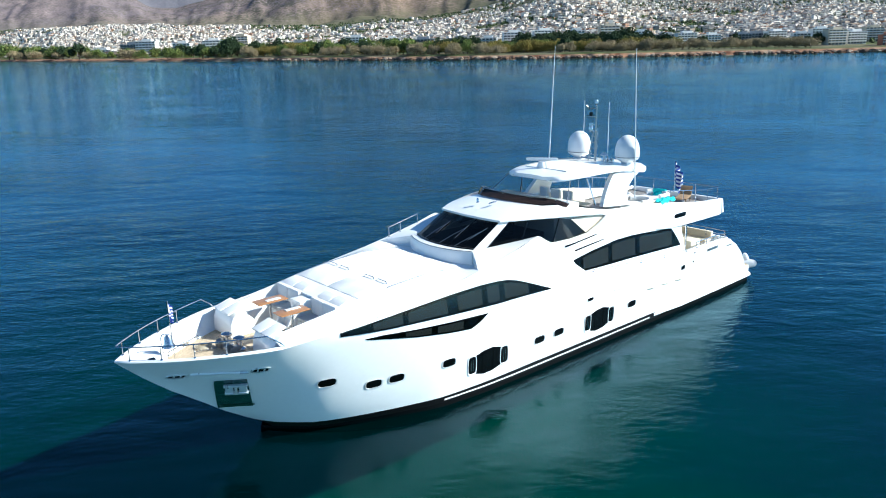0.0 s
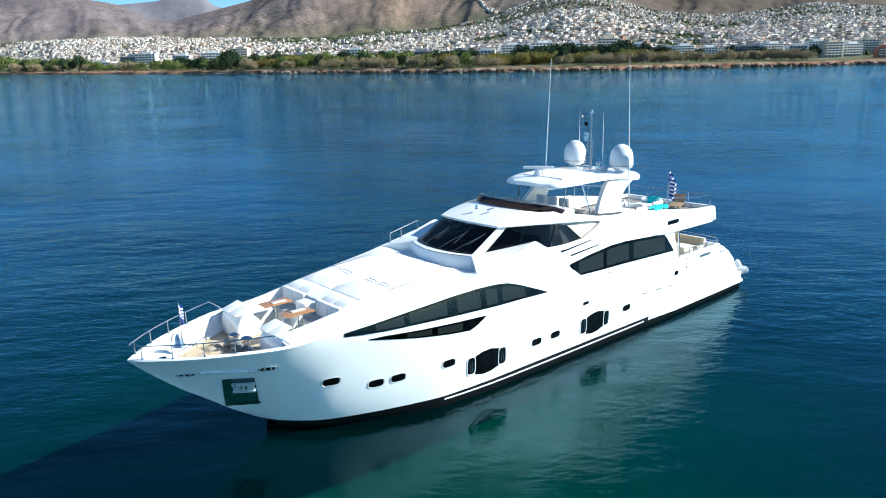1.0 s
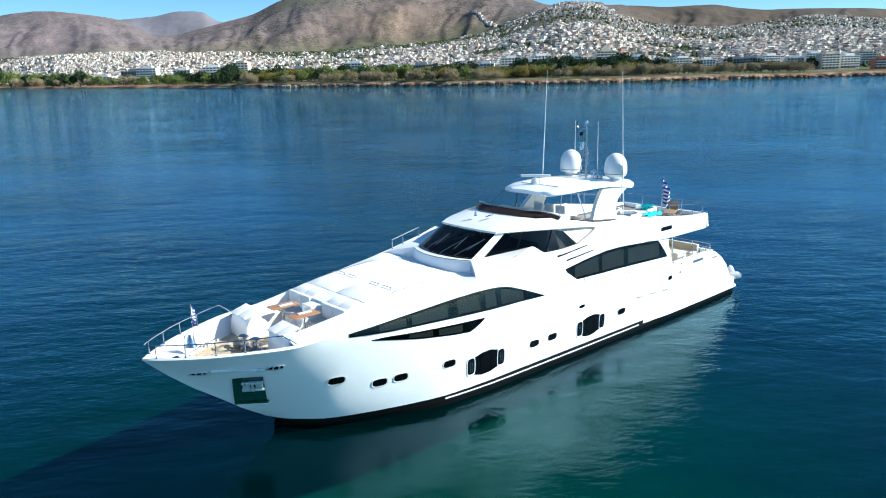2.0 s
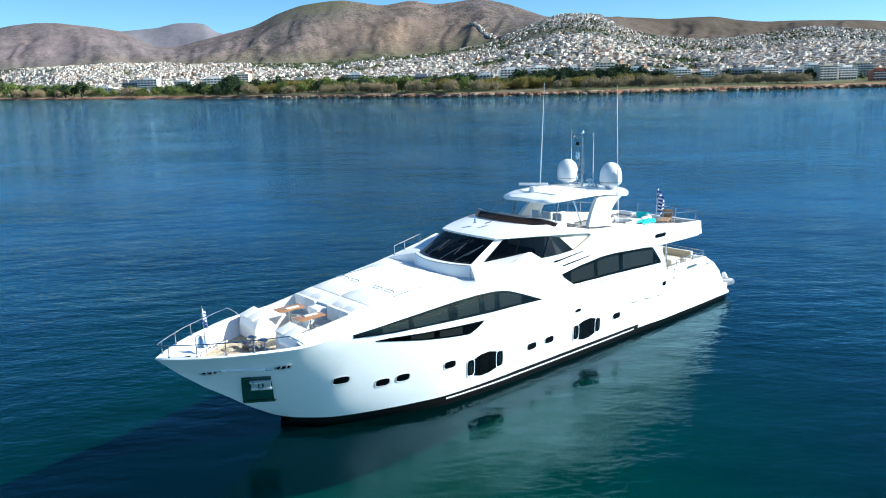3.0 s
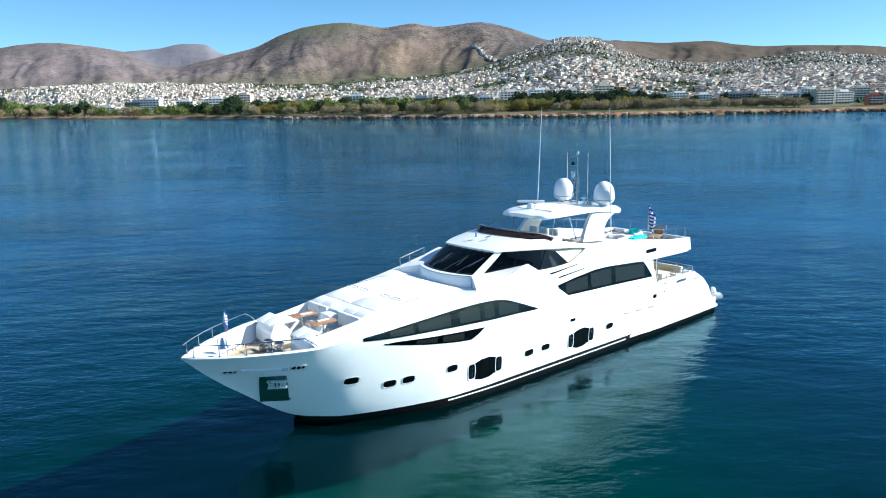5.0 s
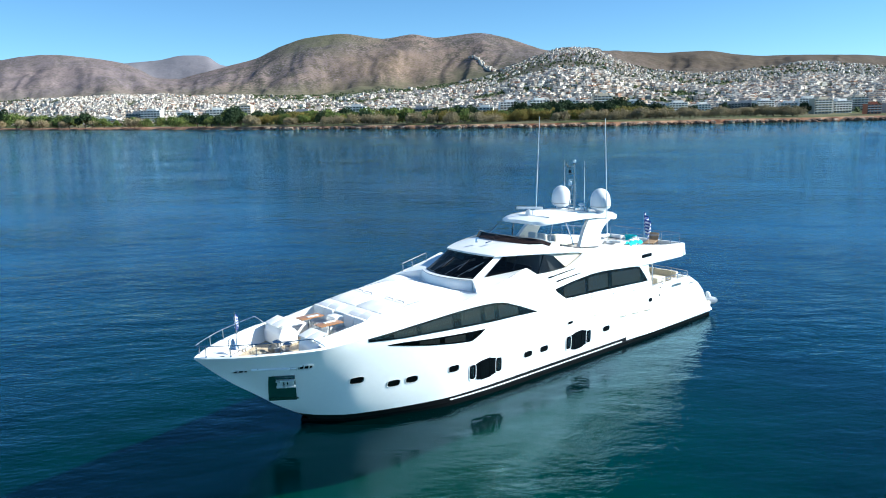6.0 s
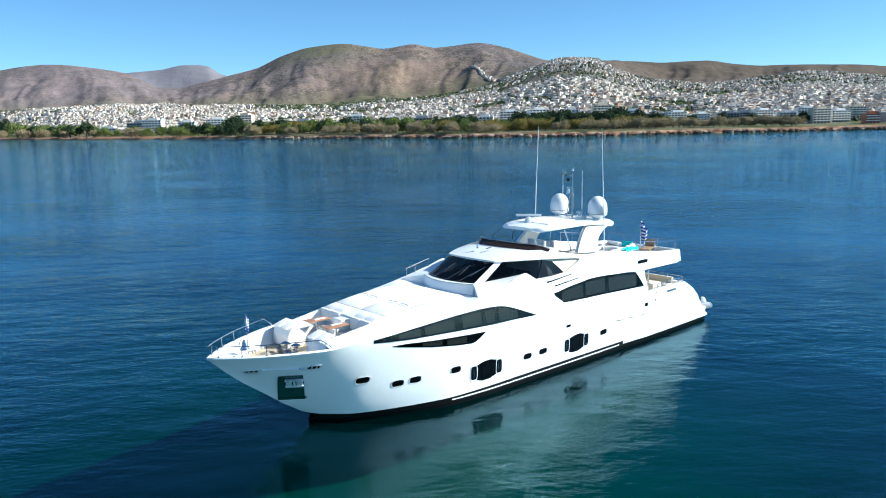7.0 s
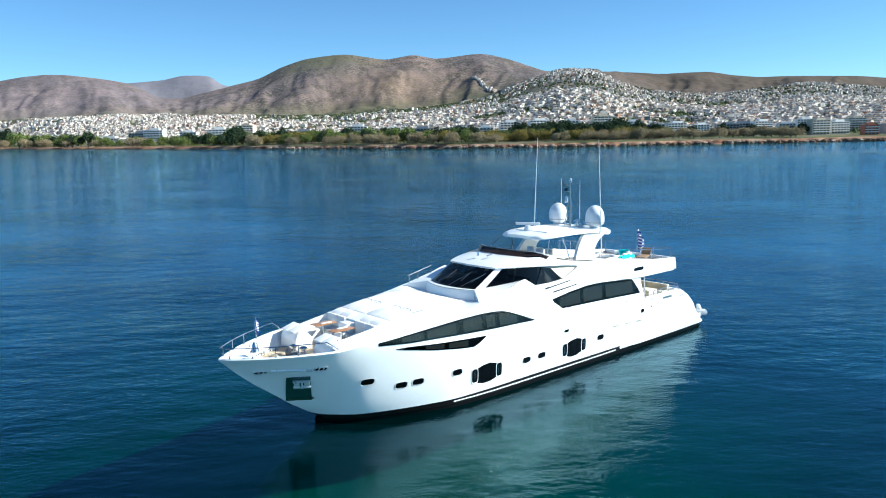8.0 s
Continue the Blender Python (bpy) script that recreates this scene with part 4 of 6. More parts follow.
def oval_rows(cx, cz, w, h, fn, side, outs, power=3.0, n=24, lean=0.0):
    """Rings of an oval on a curved side; outs are pairs of size factor and stand-off."""
    rows = []
    for k, out in outs:
        ring = []
        for i in range(n):
            a = 2 * math.pi * i / n
            c, s_ = math.cos(a), math.sin(a)
            u = math.copysign(abs(c) ** (2 / power), c)
            v = math.copysign(abs(s_) ** (2 / power), s_)
            z = cz + h / 2 * v * k
            x = cx + w / 2 * u * k + lean * (z - cz)
            ring.append((x, side * (fn(x, z) + out), z))
        rows.append(ring)
    return rows


def porthole(cx, cz, w, h, side, fn=hull_y, parent=None, label="small oval porthole in a steel ring", name="porthole", power=3.5, off=0.0):
    bm = bmesh.new()
    rows = oval_rows(cx, cz, w, h, fn, side, ((1.13, off + 0.002), (1.11, off + 0.018), (1.0, off + 0.02), (0.94, off + 0.004)), power)
    grid(bm, rows, close_v=True)
    p = part(name, bm, BRIGHT, parent or yacht, label)
    bm = bmesh.new()
    rows = oval_rows(cx, cz, w, h, fn, side, ((1.0, off + 0.008), (0.5, off + 0.012)), power)
    vs = grid(bm, rows, close_v=True)
    bm.faces.new(vs[1])
    part("pane", bm, PANEBLACK, p, "dark glass")
    return p


def big_oval(cx, cz, side):
    """Lens-shaped hull window flanked by two upright oval ports."""
    hi = lerp_table([(cx + 0.95, cz + 0.22), (cx + 0.7, cz + 0.34), (cx + 0.25, cz + 0.47), (cx - 0.25, cz + 0.5), (cx - 0.7, cz + 0.38), (cx - 0.95, cz + 0.25)])
    lo = lerp_table([(cx + 0.95, cz - 0.25), (cx + 0.7, cz - 0.4), (cx + 0.25, cz - 0.52), (cx - 0.25, cz - 0.5), (cx - 0.7, cz - 0.36), (cx - 0.95, cz - 0.24)])
    bm = bmesh.new()
    side_panel(bm, cx + 0.95, cx - 0.95, lo, hi, hull_y, side, 0.01, 0.02, 16)
    w = part("oval_window", bm, PANEBLACK, yacht, "black lens-shaped hull window between two oval ports")
    for dx in (0.84, -0.86):
        bm = bmesh.new()
        rows = oval_rows(cx + dx, cz, 0.42, 0.78, hull_y, side, ((1.1, 0.004), (1.08, 0.03), (0.98, 0.032), (0.92, 0.012)), 4.0)
        grid(bm, rows, close_v=True)
        fr = part("port_ring", bm, GELCOAT, w, "white moulded ring")
        bm = bmesh.new()
        rows = oval_rows(cx + dx, cz, 0.36, 0.7, hull_y, side, ((1.0, 0.016), (0.5, 0.018)), 4.0)
        vs = grid(bm, rows, close_v=True)
        bm.faces.new(vs[1])
        part("port_pane", bm, PANEBLACK, fr)
        for k in (-0.05, 0.06):
            bm = bmesh.new()
            tube(bm, [(cx + dx + k, side * (hull_y(cx + dx, cz - 0.22) + 0.03), cz - 0.24), (cx + dx + k, side * (hull_y(cx + dx, cz + 0.22) + 0.03), cz + 0.24)], 0.012, 6)
            part("louvre", bm, STEEL, fr)
    for k in (-0.28, 0.3):
        bm = bmesh.new()
        side_panel(bm, cx + k + 0.03, cx + k - 0.03, lambda x: cz - 0.42, lambda x: cz + 0.4, hull_y, side, 0.02, 0.008, 2)
        part("mullion", bm, PANEBLACK, w)


for s in (1, -1):
    for cx, cz, w in ((10.85, 2.25, 0.62), (9.13, 1.77, 0.6), (8.25, 1.79, 0.6), (6.04, 1.85, 0.6), (1.12, 1.46, 0.62), (-0.1, 1.47, 0.62), (-5.36, 1.47, 0.62)):
        porthole(cx, cz, w, 0.32, s)
    porthole(-9.64, 2.36, 0.36, 0.24, s)
    porthole(-2.16, 2.47, 0.42, 0.16, s, label="narrow steel-rimmed drain")
    big_oval(4.08, 1.41, s)
    big_oval(-2.9, 1.35, s)
    # scooped air intakes, the shade in their mouths painted cream, and small fittings aft
    for cx, cz in ((-7.0, 1.9), (-8.22, 1.85), (-9.42, 1.79), (-4.2, 2.46)):
        bm = bmesh.new()
        L = 0.42 if cx < -5 else 0.3
        top, bot = [], []
        for i in range(7):
            x = cx + L - 2 * L * i / 6
            y = hull_y(x, cz)
            k = math.sin(math.pi * i / 6) * (0.1 if cx < -5 else 0.03)
            top.append([(x, s * (y + 0.005), cz + 0.07), (x, s * (y + 0.012 + k), cz + 0.04)])
            bot.append([(x, s * (y - 0.01), cz - 0.05 * i / 6), (x, s * (y + 0.012 + k * 0.6), cz - 0.01)])
        slab(bm, top, bot)
        part("air_scoop", bm, CREAM, yacht, "moulded air scoop, cream standing for its shaded mouth")
    for x0, x1, z0, z1 in ((-11.95, -13.05, 2.79, 2.82), (-14.05, -14.65, 2.66, 2.6)):
        bm = bmesh.new()
        side_panel(bm, x0, x1, lambda x: z0 - 0.06, lambda x: z1 + 0.06, hull_y, s, 0.01, 0.02, 5, 1)
        part("fairlead_slot", bm, DARKSTEEL, yacht, "grey steel mooring slot")
    for cx, cz in ((-10.65, 2.95), (-10.62, 2.48)):
        porthole(cx, cz, 0.12, 0.1, s, label="small round fitting")
    # bow fittings
    for cx, cz, w, h, text in ((15.35, 3.3, 0.56, 0.2, "slim steel-rimmed fairlead near the stem"), (13.07, 3.28, 0.56, 0.25, "steel-rimmed fairlead")):
        bm = bmesh.new()
        rows = []
        for inset, out in ((0.0, 0.01), (0.012, 0.055), (0.045, 0.06), (0.06, 0.02)):
            rows += oval_rows(cx, cz, w - 2 * inset, h - 2 * inset, hull_y, s, ((1.0, out),), 4.0)
        grid(bm, rows, close_v=True)
        fl = part("fairlead", bm, BRIGHT, yacht, text)
        # no hole is cut: a black sheet paints the shade inside
        bm = bmesh.new()
        vs = grid(bm, oval_rows(cx, cz, w - 0.1, h - 0.1, hull_y, s, ((1.0, 0.022), (0.5, 0.024)), 4.0), close_v=True)
        bm.faces.new(vs[1])
        part("opening", bm, PANEBLACK, fl, "opening, its inner shade a black sheet")
        for dx in (-0.09, 0.09):
            bm = bmesh.new()
            tube(bm, [(cx + dx, s * (hull_y(cx + dx, cz - h * 0.3) + 0.045), cz - h * 0.3), (cx + dx, s * (hull_y(cx + dx, cz + h * 0.3) + 0.045), cz + h * 0.3)], 0.028, 8)
            part("roller", bm, BRIGHT, fl)
    bm = bmesh.new()
    tube(bm, [(x, s * (hull_y(x, 3.34) + 0.05), 3.36 - (15 - x) * 0.055) for x in (15.0, 14.6, 14.2, 13.8, 13.44)], 0.05, 8)
    part("chafe_strip", bm, BRIGHT, yacht, "polished steel chafe strip above the anchor")
    # anchor pocket
    bm = bmesh.new()
    rows = []
    for i in range(17):
        t = i / 16
        z = 2.9 - 1.45 * t
        xa, xb = 14.27 - 0.42 * t, 13.37 - 0.5 * t
        rows.append([(xa + (xb - xa) * k / 12, s * (hull_y(xa + (xb - xa) * k / 12, z) + 0.045), z) for k in range(13)])
    grid(bm, rows)
    ap = part("anchor_pocket", bm, surf("anchor_recess", (0.02, 0.07, 0.06), 0.15, coat=0.6, var=0.2), yacht, "dark green-black polished anchor recess")
    bm = bmesh.new()
    rows = []
    for z in (1.62, 1.5):
        rows.append([(13.85 - 0.98 * k / 4 - (1.62 - z) * 0.3, s * (hull_y(13.85 - 0.98 * k / 4, z) + 0.07), z) for k in range(5)])
    grid(bm, rows)
    part("recess_lip", bm, DARKSTEEL, ap)
    bm = bmesh.new()
    c = Vector((13.62, s * (hull_y(13.62, 2.55) + 0.16), 2.52))
    n_ = Vector((0.55, s * 0.75, -0.36)).normalized()
    t_ = Vector((-0.8, s * 0.58, 0.0)).normalized()
    u_ = n_.cross(t_) * s
    M = Matrix((t_.to_4d(), u_.to_4d(), n_.to_4d(), (0, 0, 0, 1))).transposed()
    for r in range(3):
        M[r][3] = c[r]
    M[3][0] = M[3][1] = M[3][2] = 0.0
    M[3][3] = 1.0
    box(bm, -0.36, -0.1, -0.13, 0.15, -0.04, 0.08, 0.03, m=M)
    box(bm, 0.1, 0.36, -0.13, 0.15, -0.04, 0.08, 0.03, m=M)
    box(bm, -0.04, 0.04, -0.2, 0.2, -0.02, 0.12, 0.02, m=M)
    box(bm, -0.4, 0.4, 0.13, 0.2, -0.03, 0.1, 0.02, m=M)
    box(bm, -0.4, 0.4, -0.2, -0.12, -0.03, 0.1, 0.02, m=M)
    part("anchor", bm, BRIGHT, ap, "polished plough anchor stowed in its recess")


# ---------- rails ----------
def rail(points, height, posts, r=0.022, mid=(), parent=None, label="polished steel guard rail", name="guard_rail"):
    """Top bar over a line of feet, with posts and lower bars."""
    feet = [Vector(p) for p in points]
    bm = bmesh.new()
    tube(bm, [p + Vector((0, 0, height)) for p in feet], r, 8)
    g = part(name, bm, STEEL, parent or yacht, label)
    for h in mid:
        bm = bmesh.new()
        tube(bm, [p + Vector((0, 0, h)) for p in feet], r * 0.6, 6)
        part("wire", bm, STEEL, g)
    for i in posts:
        k = int(i)
        p = feet[k].lerp(feet[min(k + 1, len(feet) - 1)], i - k)
        bm = bmesh.new()
        tube(bm, [p, p + Vector((0, 0, height))], r * 0.85, 8)
        lathe(bm, [(0, 0), (0.05, 0), (0.04, 0.03), (0.02, 0.04)], p, 10)
        part("stanchion", bm, STEEL, g)
    return g


for s in (1, -1):
    pts = []
    for x in (16.9, 16.75, 16.5, 16.1, 15.5, 14.9, 14.3, 13.6, 13.0):
        pts.append((x, s * max(half_top(x) - 0.1, 0.0), top_z(x) + 0.05))
    g = rail(pts, 0.46, (1.5, 3.4, 4.8, 6.2), label="polished steel bow rail")
    bm = bmesh.new()
    tube(bm, [Vector(pts[-1]) + Vector((0, 0, 0.46)), (12.6, s * (half_top(12.6) - 0.1), 4.3), (12.45, s * (half_top(12.45) - 0.1), 4.13)], 0.022, 8)
    part("rail_end", bm, STEEL, g)
    # side rail by the windscreen, along the saloon and round the after deck
    if s < 0:
        rail([(x, s * (half_top(x) - 0.12), top_z(x)) for x in (3.75, 3.6, 3.1, 2.6, 2.1)], 0.45, (0, 2, 4), label="steel rail beside the wheelhouse")
    rail([(x, s * (hull_y(x, top_z(x)) - 0.06), top_z(x) + 0.03) for x in (-2.4, -4, -6, -8, -10, -11)], 0.1, (0, 1, 2, 3, 4, 5), 0.014, label="low steel hand rail on the bulwark")
    rail([(x, s * (hull_y(x, top_z(x)) - 0.08), top_z(x)) for x in (-11, -12, -12.8, -13.5, -14.1)], 0.34, (0, 1, 2, 3, 4), mid=(0.18,), label="steel after deck rail")
    fl = [(x, s * (fly_half(x) - 0.25), fly_top(x)) for x in (-9.2, -10.4, -11.6, -12.8, -13.9)]
    rail(fl, 0.6, (0, 1, 2, 3, 4), 0.019, label="steel flybridge rail")
rail([(-14.15, y, 5.17) for y in (-2.7, -1.35, 0, 1.35, 2.7)], 0.6, (0, 1, 2, 3, 4), 0.019, label="steel rail across the flybridge stern")
rail([(-14.3 - 0.2 * (1 - (y / 3.2) ** 2), y, 2.95) for y in (-3.2, -2, 0, 2, 3.2)], 0.42, (0, 1, 2, 3, 4), mid=(0.2,), label="steel stern rail")


# ---------- radar arch gear ----------
def gear():
    for s in (1, -1):
        bm = bmesh.new()
        prof = [(0.0, 0.0), (0.26, 0.0), (0.3, 0.08), (0.52, 0.2), (0.58, 0.3), (0.585, 0.5), (0.565, 0.8), (0.5, 1.02), (0.4, 1.18), (0.25, 1.3), (0.1, 1.355), (0.0, 1.36)]
        lathe(bm, prof, (-7.18, s * 1.48 + 0.2, 7.78), 32)
        d = part("satellite_dome", bm, WHITEPLASTIC, yacht, "large white satellite dome", 50)
        bm = bmesh.new()
        lathe(bm, [(0.588, 0.31), (0.594, 0.33), (0.588, 0.35)], (-7.18, s * 1.48 + 0.2, 7.78), 32)
        part("seam", bm, RUBBER, d)
        bm = bmesh.new()
        lathe(bm, [(0.3, 0), (0.3, 0.12), (0.24, 0.14)], (-7.18, s * 1.48 + 0.2, 7.66), 20)
        part("pedestal", bm, WHITEPLASTIC, d)
    mast = part("signal_mast", tube(bmesh.new(), [(-6.86, 0.0, 7.75), (-6.86, 0.0, 10.5)], 0.055, 10, 0.035), DARKSTEEL, yacht, "slender grey signal mast with lamps and sensors")
    bm = bmesh.new()
    for x, y in ((-6.6, 0.24), (-6.6, -0.24)):
        tube(bm, [(x, y, 7.75), (-6.8, y * 0.45, 9.2)], 0.03, 8)
    for z in (8.1, 8.4, 8.7, 9.0, 9.25):
        tube(bm, [(-6.75, -0.22, z), (-6.75, 0.22, z)], 0.018, 6)
    part("ladder_frame", bm, DARKSTEEL, mast)
    for z, y0, y1 in ((10.35, -0.42, 0.1), (9.95, -0.36, 0.1), (9.55, -0.32, 0.05)):
        bm = bmesh.new()
        tube(bm, [(-6.82, y0, z), (-6.82, y1, z)], 0.018, 6)
        part("crosstree", bm, DARKSTEEL, mast)
    bm = bmesh.new()
    lathe(bm, [(0, 0), (0.07, 0), (0.09, 0.08), (0.09, 0.2), (0.05, 0.26), (0, 0.27)], (-6.86, 0, 10.5), 12)
    part("masthead_lamp", bm, STEEL, mast)
    bm = bmesh.new()
    lathe(bm, [(0, 0), (0.09, 0.0), (0.09, 0.16), (0.05, 0.2), (0, 0.2)], (-6.82, -0.3, 9.97), 12)
    part("camera_head", bm, PANEBLACK, mast, "black camera head")
    bm = bmesh.new()
    lathe(bm, [(0, 0), (0.1, 0.05), (0.11, 0.22), (0.07, 0.3), (0.12, 0.32), (0.12, 0.42), (0, 0.44)], (-6.82, -0.28, 9.2), 12)
    part("search_lamp", bm, STEEL, mast)
    bm = bmesh.new()
    tube(bm, [(-6.82, -0.42, 10.35), (-6.7, -0.5, 10.48), (-6.8, -0.55, 10.55)], 0.03, 6)
    tube(bm, [(-6.82, -0.42, 10.35), (-6.95, -0.5, 10.3)], 0.03, 6)
    part("wind_vane", bm, PANEBLACK, mast)
    for z, y in ((9.3, 0.16), (9.05, 0.2), (8.8, 0.2), (8.5, 0.2)):
        bm = bmesh.new()
        lathe(bm, [(0, 0), (0.045, 0), (0.045, 0.1), (0, 0.12)], (-6.75, y, z), 8)
        part("nav_lamp", bm, STEEL, mast)
    bm = bmesh.new()
    tube(bm, [(-6.9, -0.9, 7.86), (-6.9, 0.1, 7.86)], 0.06, 8)
    tube(bm, [(-7.1, 0.55, 7.92), (-6.5, 1.2, 7.92)], 0.05, 8)
    for y in (0.5, 0.75, 1.0):
        box(bm, -6.95, -6.75, y - 0.08, y + 0.08, 7.76, 7.98, 0.02)
    part("horn_cluster", bm, STEEL, yacht, "chromed horns between the domes")
    bm = bmesh.new()
    lathe(bm, [(0, 0), (0.06, 0), (0.06, 0.2), (0.2, 0.24), (0.2, 0.28), (0.08, 0.36), (0, 0.37)], (-6.6, 0.75, 7.9), 16)
    part("gps_mushroom", bm, WHITEPLASTIC, yacht, "white mushroom aerial")
    bm = bmesh.new()
    lathe(bm, [(0, 0), (0.22, 0), (0.24, 0.1), (0.16, 0.3), (0, 0.34)], (-3.3, -0.35, 7.8), 16)
    r = part("radar", bm, WHITEPLASTIC, yacht, "white open-array radar on the hardtop")
    bm = bmesh.new()
    box(bm, -0.75, 0.75, -0.07, 0.07, 0.0, 0.13, 0.04, m=pose(-3.3, -0.35, 8.15, 0, 0, 128))
    part("scanner", bm, WHITEPLASTIC, r)
    for p, q, rad in (((-5.8, -2.1, 7.7), (-6.25, -2.2, 13.35), 0.022), ((-7.15, 2.25, 6.0), (-6.7, 2.3, 13.2), 0.022), ((-7.1, -0.95, 8.0), (-7.15, -0.98, 10.7), 0.016), ((-6.8, 0.8, 7.9), (-6.78, 0.82, 10.72), 0.016)):
        bm = bmesh.new()
        a, b = Vector(p), Vector(q)
        tube(bm, [a, a.lerp(b, 0.4)], rad * 1.35, 8)
        tube(bm, [a.lerp(b, 0.4), b], rad, 6, rad * 0.45)
        part("whip_aerial", bm, WHITEPLASTIC, yacht, "tall thin whip aerial")
    # two small fittings on the wheelhouse roof
    bm = bmesh.new()
    lathe(bm, [(0, 0), (0.08, 0), (0.05, 0.06), (0.06, 0.14), (0.03, 0.2), (0, 0.21)], (0.95, -0.3, 6.78), 12)
    part("roof_lamp", bm, STEEL, yacht, "small roof search lamp")
    bm = bmesh.new()
    tube(bm, [(0.9, 0.35, 6.8), (0.75, 0.42, 6.84), (0.5, 0.45, 6.86)], 0.04, 8)
    part("roof_horn", bm, STEEL, yacht, "small chromed roof horn")


gear()


# ---------- deck gear at the bow ----------
def bow_gear():
    for s in (1, -1):
        bm = bmesh.new()
        lathe(bm, [(0, 0), (0.2, 0), (0.22, 0.08), (0.12, 0.14), (0.1, 0.36), (0.2, 0.42), (0.2, 0.48), (0.08, 0.54), (0, 0.55)], (12.95 if s > 0 else 13.1, s * 0.32, 3.44), 20)
        w = part("windlass", bm, STEEL, yacht, "polished capstan windlass")
        bm = bmesh.new()
        box(bm, 12.95, 13.35, s * 0.32 - 0.14, s * 0.32 + 0.14, 3.44, 3.66, 0.04)
        lathe(bm, [(0, -0.1), (0.16, -0.1), (0.1, 0.0), (0.16, 0.1), (0, 0.1)], (13.35, s * 0.32, 3.62), 16, pose(0, 0, 0, 90, 0, 0))
        part("chain_gypsy", bm, DARKSTEEL, w, "dark chain wheel and housing")
        bm = bmesh.new()
        for k in range(16):
            a = Vector((13.4 + k * 0.055, s * (0.3 + 0.012 * k), 3.5))
            lathe(bm, [(0.02, -0.012), (0.035, 0), (0.02, 0.012)], a, 8, pose(0, 0, 0, 90 * (k % 2), 0, 20))
        part("anchor_chain", bm, DARKSTEEL, w)
        # mooring cleat
        bm = bmesh.new()
        tube(bm, [(14.0, s * 1.4, 3.6), (14.4, s * 1.3, 3.6)], 0.035, 8)
        for k in (14.12, 14.28):
            tube(bm, [(k, s * 1.35, 3.44), (k, s * 1.35, 3.6)], 0.04, 8)
        part("cleat", bm, STEEL, yacht, "polished mooring cleat")
        if s > 0:
            continue
        bm = bmesh.new()
        box(bm, -0.24, 0.24, -0.02, 0.02, -0.08, 0.08, 0.03, m=Matrix.Translation((13.3, s * (half_top(13.3) - 0.3), 3.75)) @ pose(0, 0, 0, 0, 0, -20 * s))
        part("inner_fairlead", bm, DARKSTEEL, yacht, "dark slot through the bulwark")
    # dark green panel sloping up against the foot of the starboard bulwark
    bm = bmesh.new()
    rim = [(14.9, -1.0, 3.46), (13.62, -1.82, 3.46), (13.78, -2.02, 3.64), (14.78, -1.36, 3.64)]
    slab(bm, [[rim[0], rim[1]], [rim[3], rim[2]]], [[(x, y - 0.03, z - 0.03) for x, y, z in rim[:2]], [(x, y - 0.03, z - 0.03) for x, y, z in (rim[3], rim[2])]])
    part("bulwark_foot_panel", bm, surf("dark_green_panel", (0.006, 0.05, 0.045), 0.25, var=0.15, spec=0.3), yacht, "dark green sloping panel at the foot of the starboard bulwark")
    bm = bmesh.new()
    box(bm, 13.7, 14.15, 0.7, 1.3, 3.44, 3.47, 0.01)
    part("deck_hatch", bm, TEAKTOP, yacht, "small teak hatch")
    for y in (0.3, 0.55):
        bm = bmesh.new()
        box(bm, 15.85, 16.05, y - 0.09, y + 0.09, 3.98, 4.02, 0.02)
        part("bow_cleat", bm, PANEBLACK, yacht, "dark recessed cleat")
    rail([(15.0, -0.9, 3.46), (14.3, -1.32, 3.46), (13.6, -1.7, 3.46)], 0.12, (0, 2), 0.018, label="short steel hand rail along the dark green panel")
    # bell
    bm = bmesh.new()
    lathe(bm, [(0.0, 0.42), (0.06, 0.42), (0.12, 0.35), (0.145, 0.15), (0.21, 0.03), (0.22, 0.0), (0.18, 0.0), (0.13, 0.12), (0, 0.35)], (15.25, 0.0, 4.14), 20)
    b = part("ship_bell", bm, STEEL, yacht, "polished ship's bell on a bracket")
    bm = bmesh.new()
    tube(bm, arc((15.45, 0, 3.95), (15.6, 0, 4.8), (15.25, 0, 4.56), 8), 0.022, 8)
    part("bracket", bm, STEEL, b)
    # coiled line
    bm = bmesh.new()
    for k in range(4):
        tube(bm, [(13.75 + (0.3 - 0.05 * k) * math.cos(a), -0.9 + (0.3 - 0.05 * k) * math.sin(a), 3.46 + 0.015 * k) for a in (2 * math.pi * i / 20 for i in range(21))], 0.02, 6)
    part("coiled_line", bm, ROPE, yacht, "coiled mooring line on the foredeck")


bow_gear()


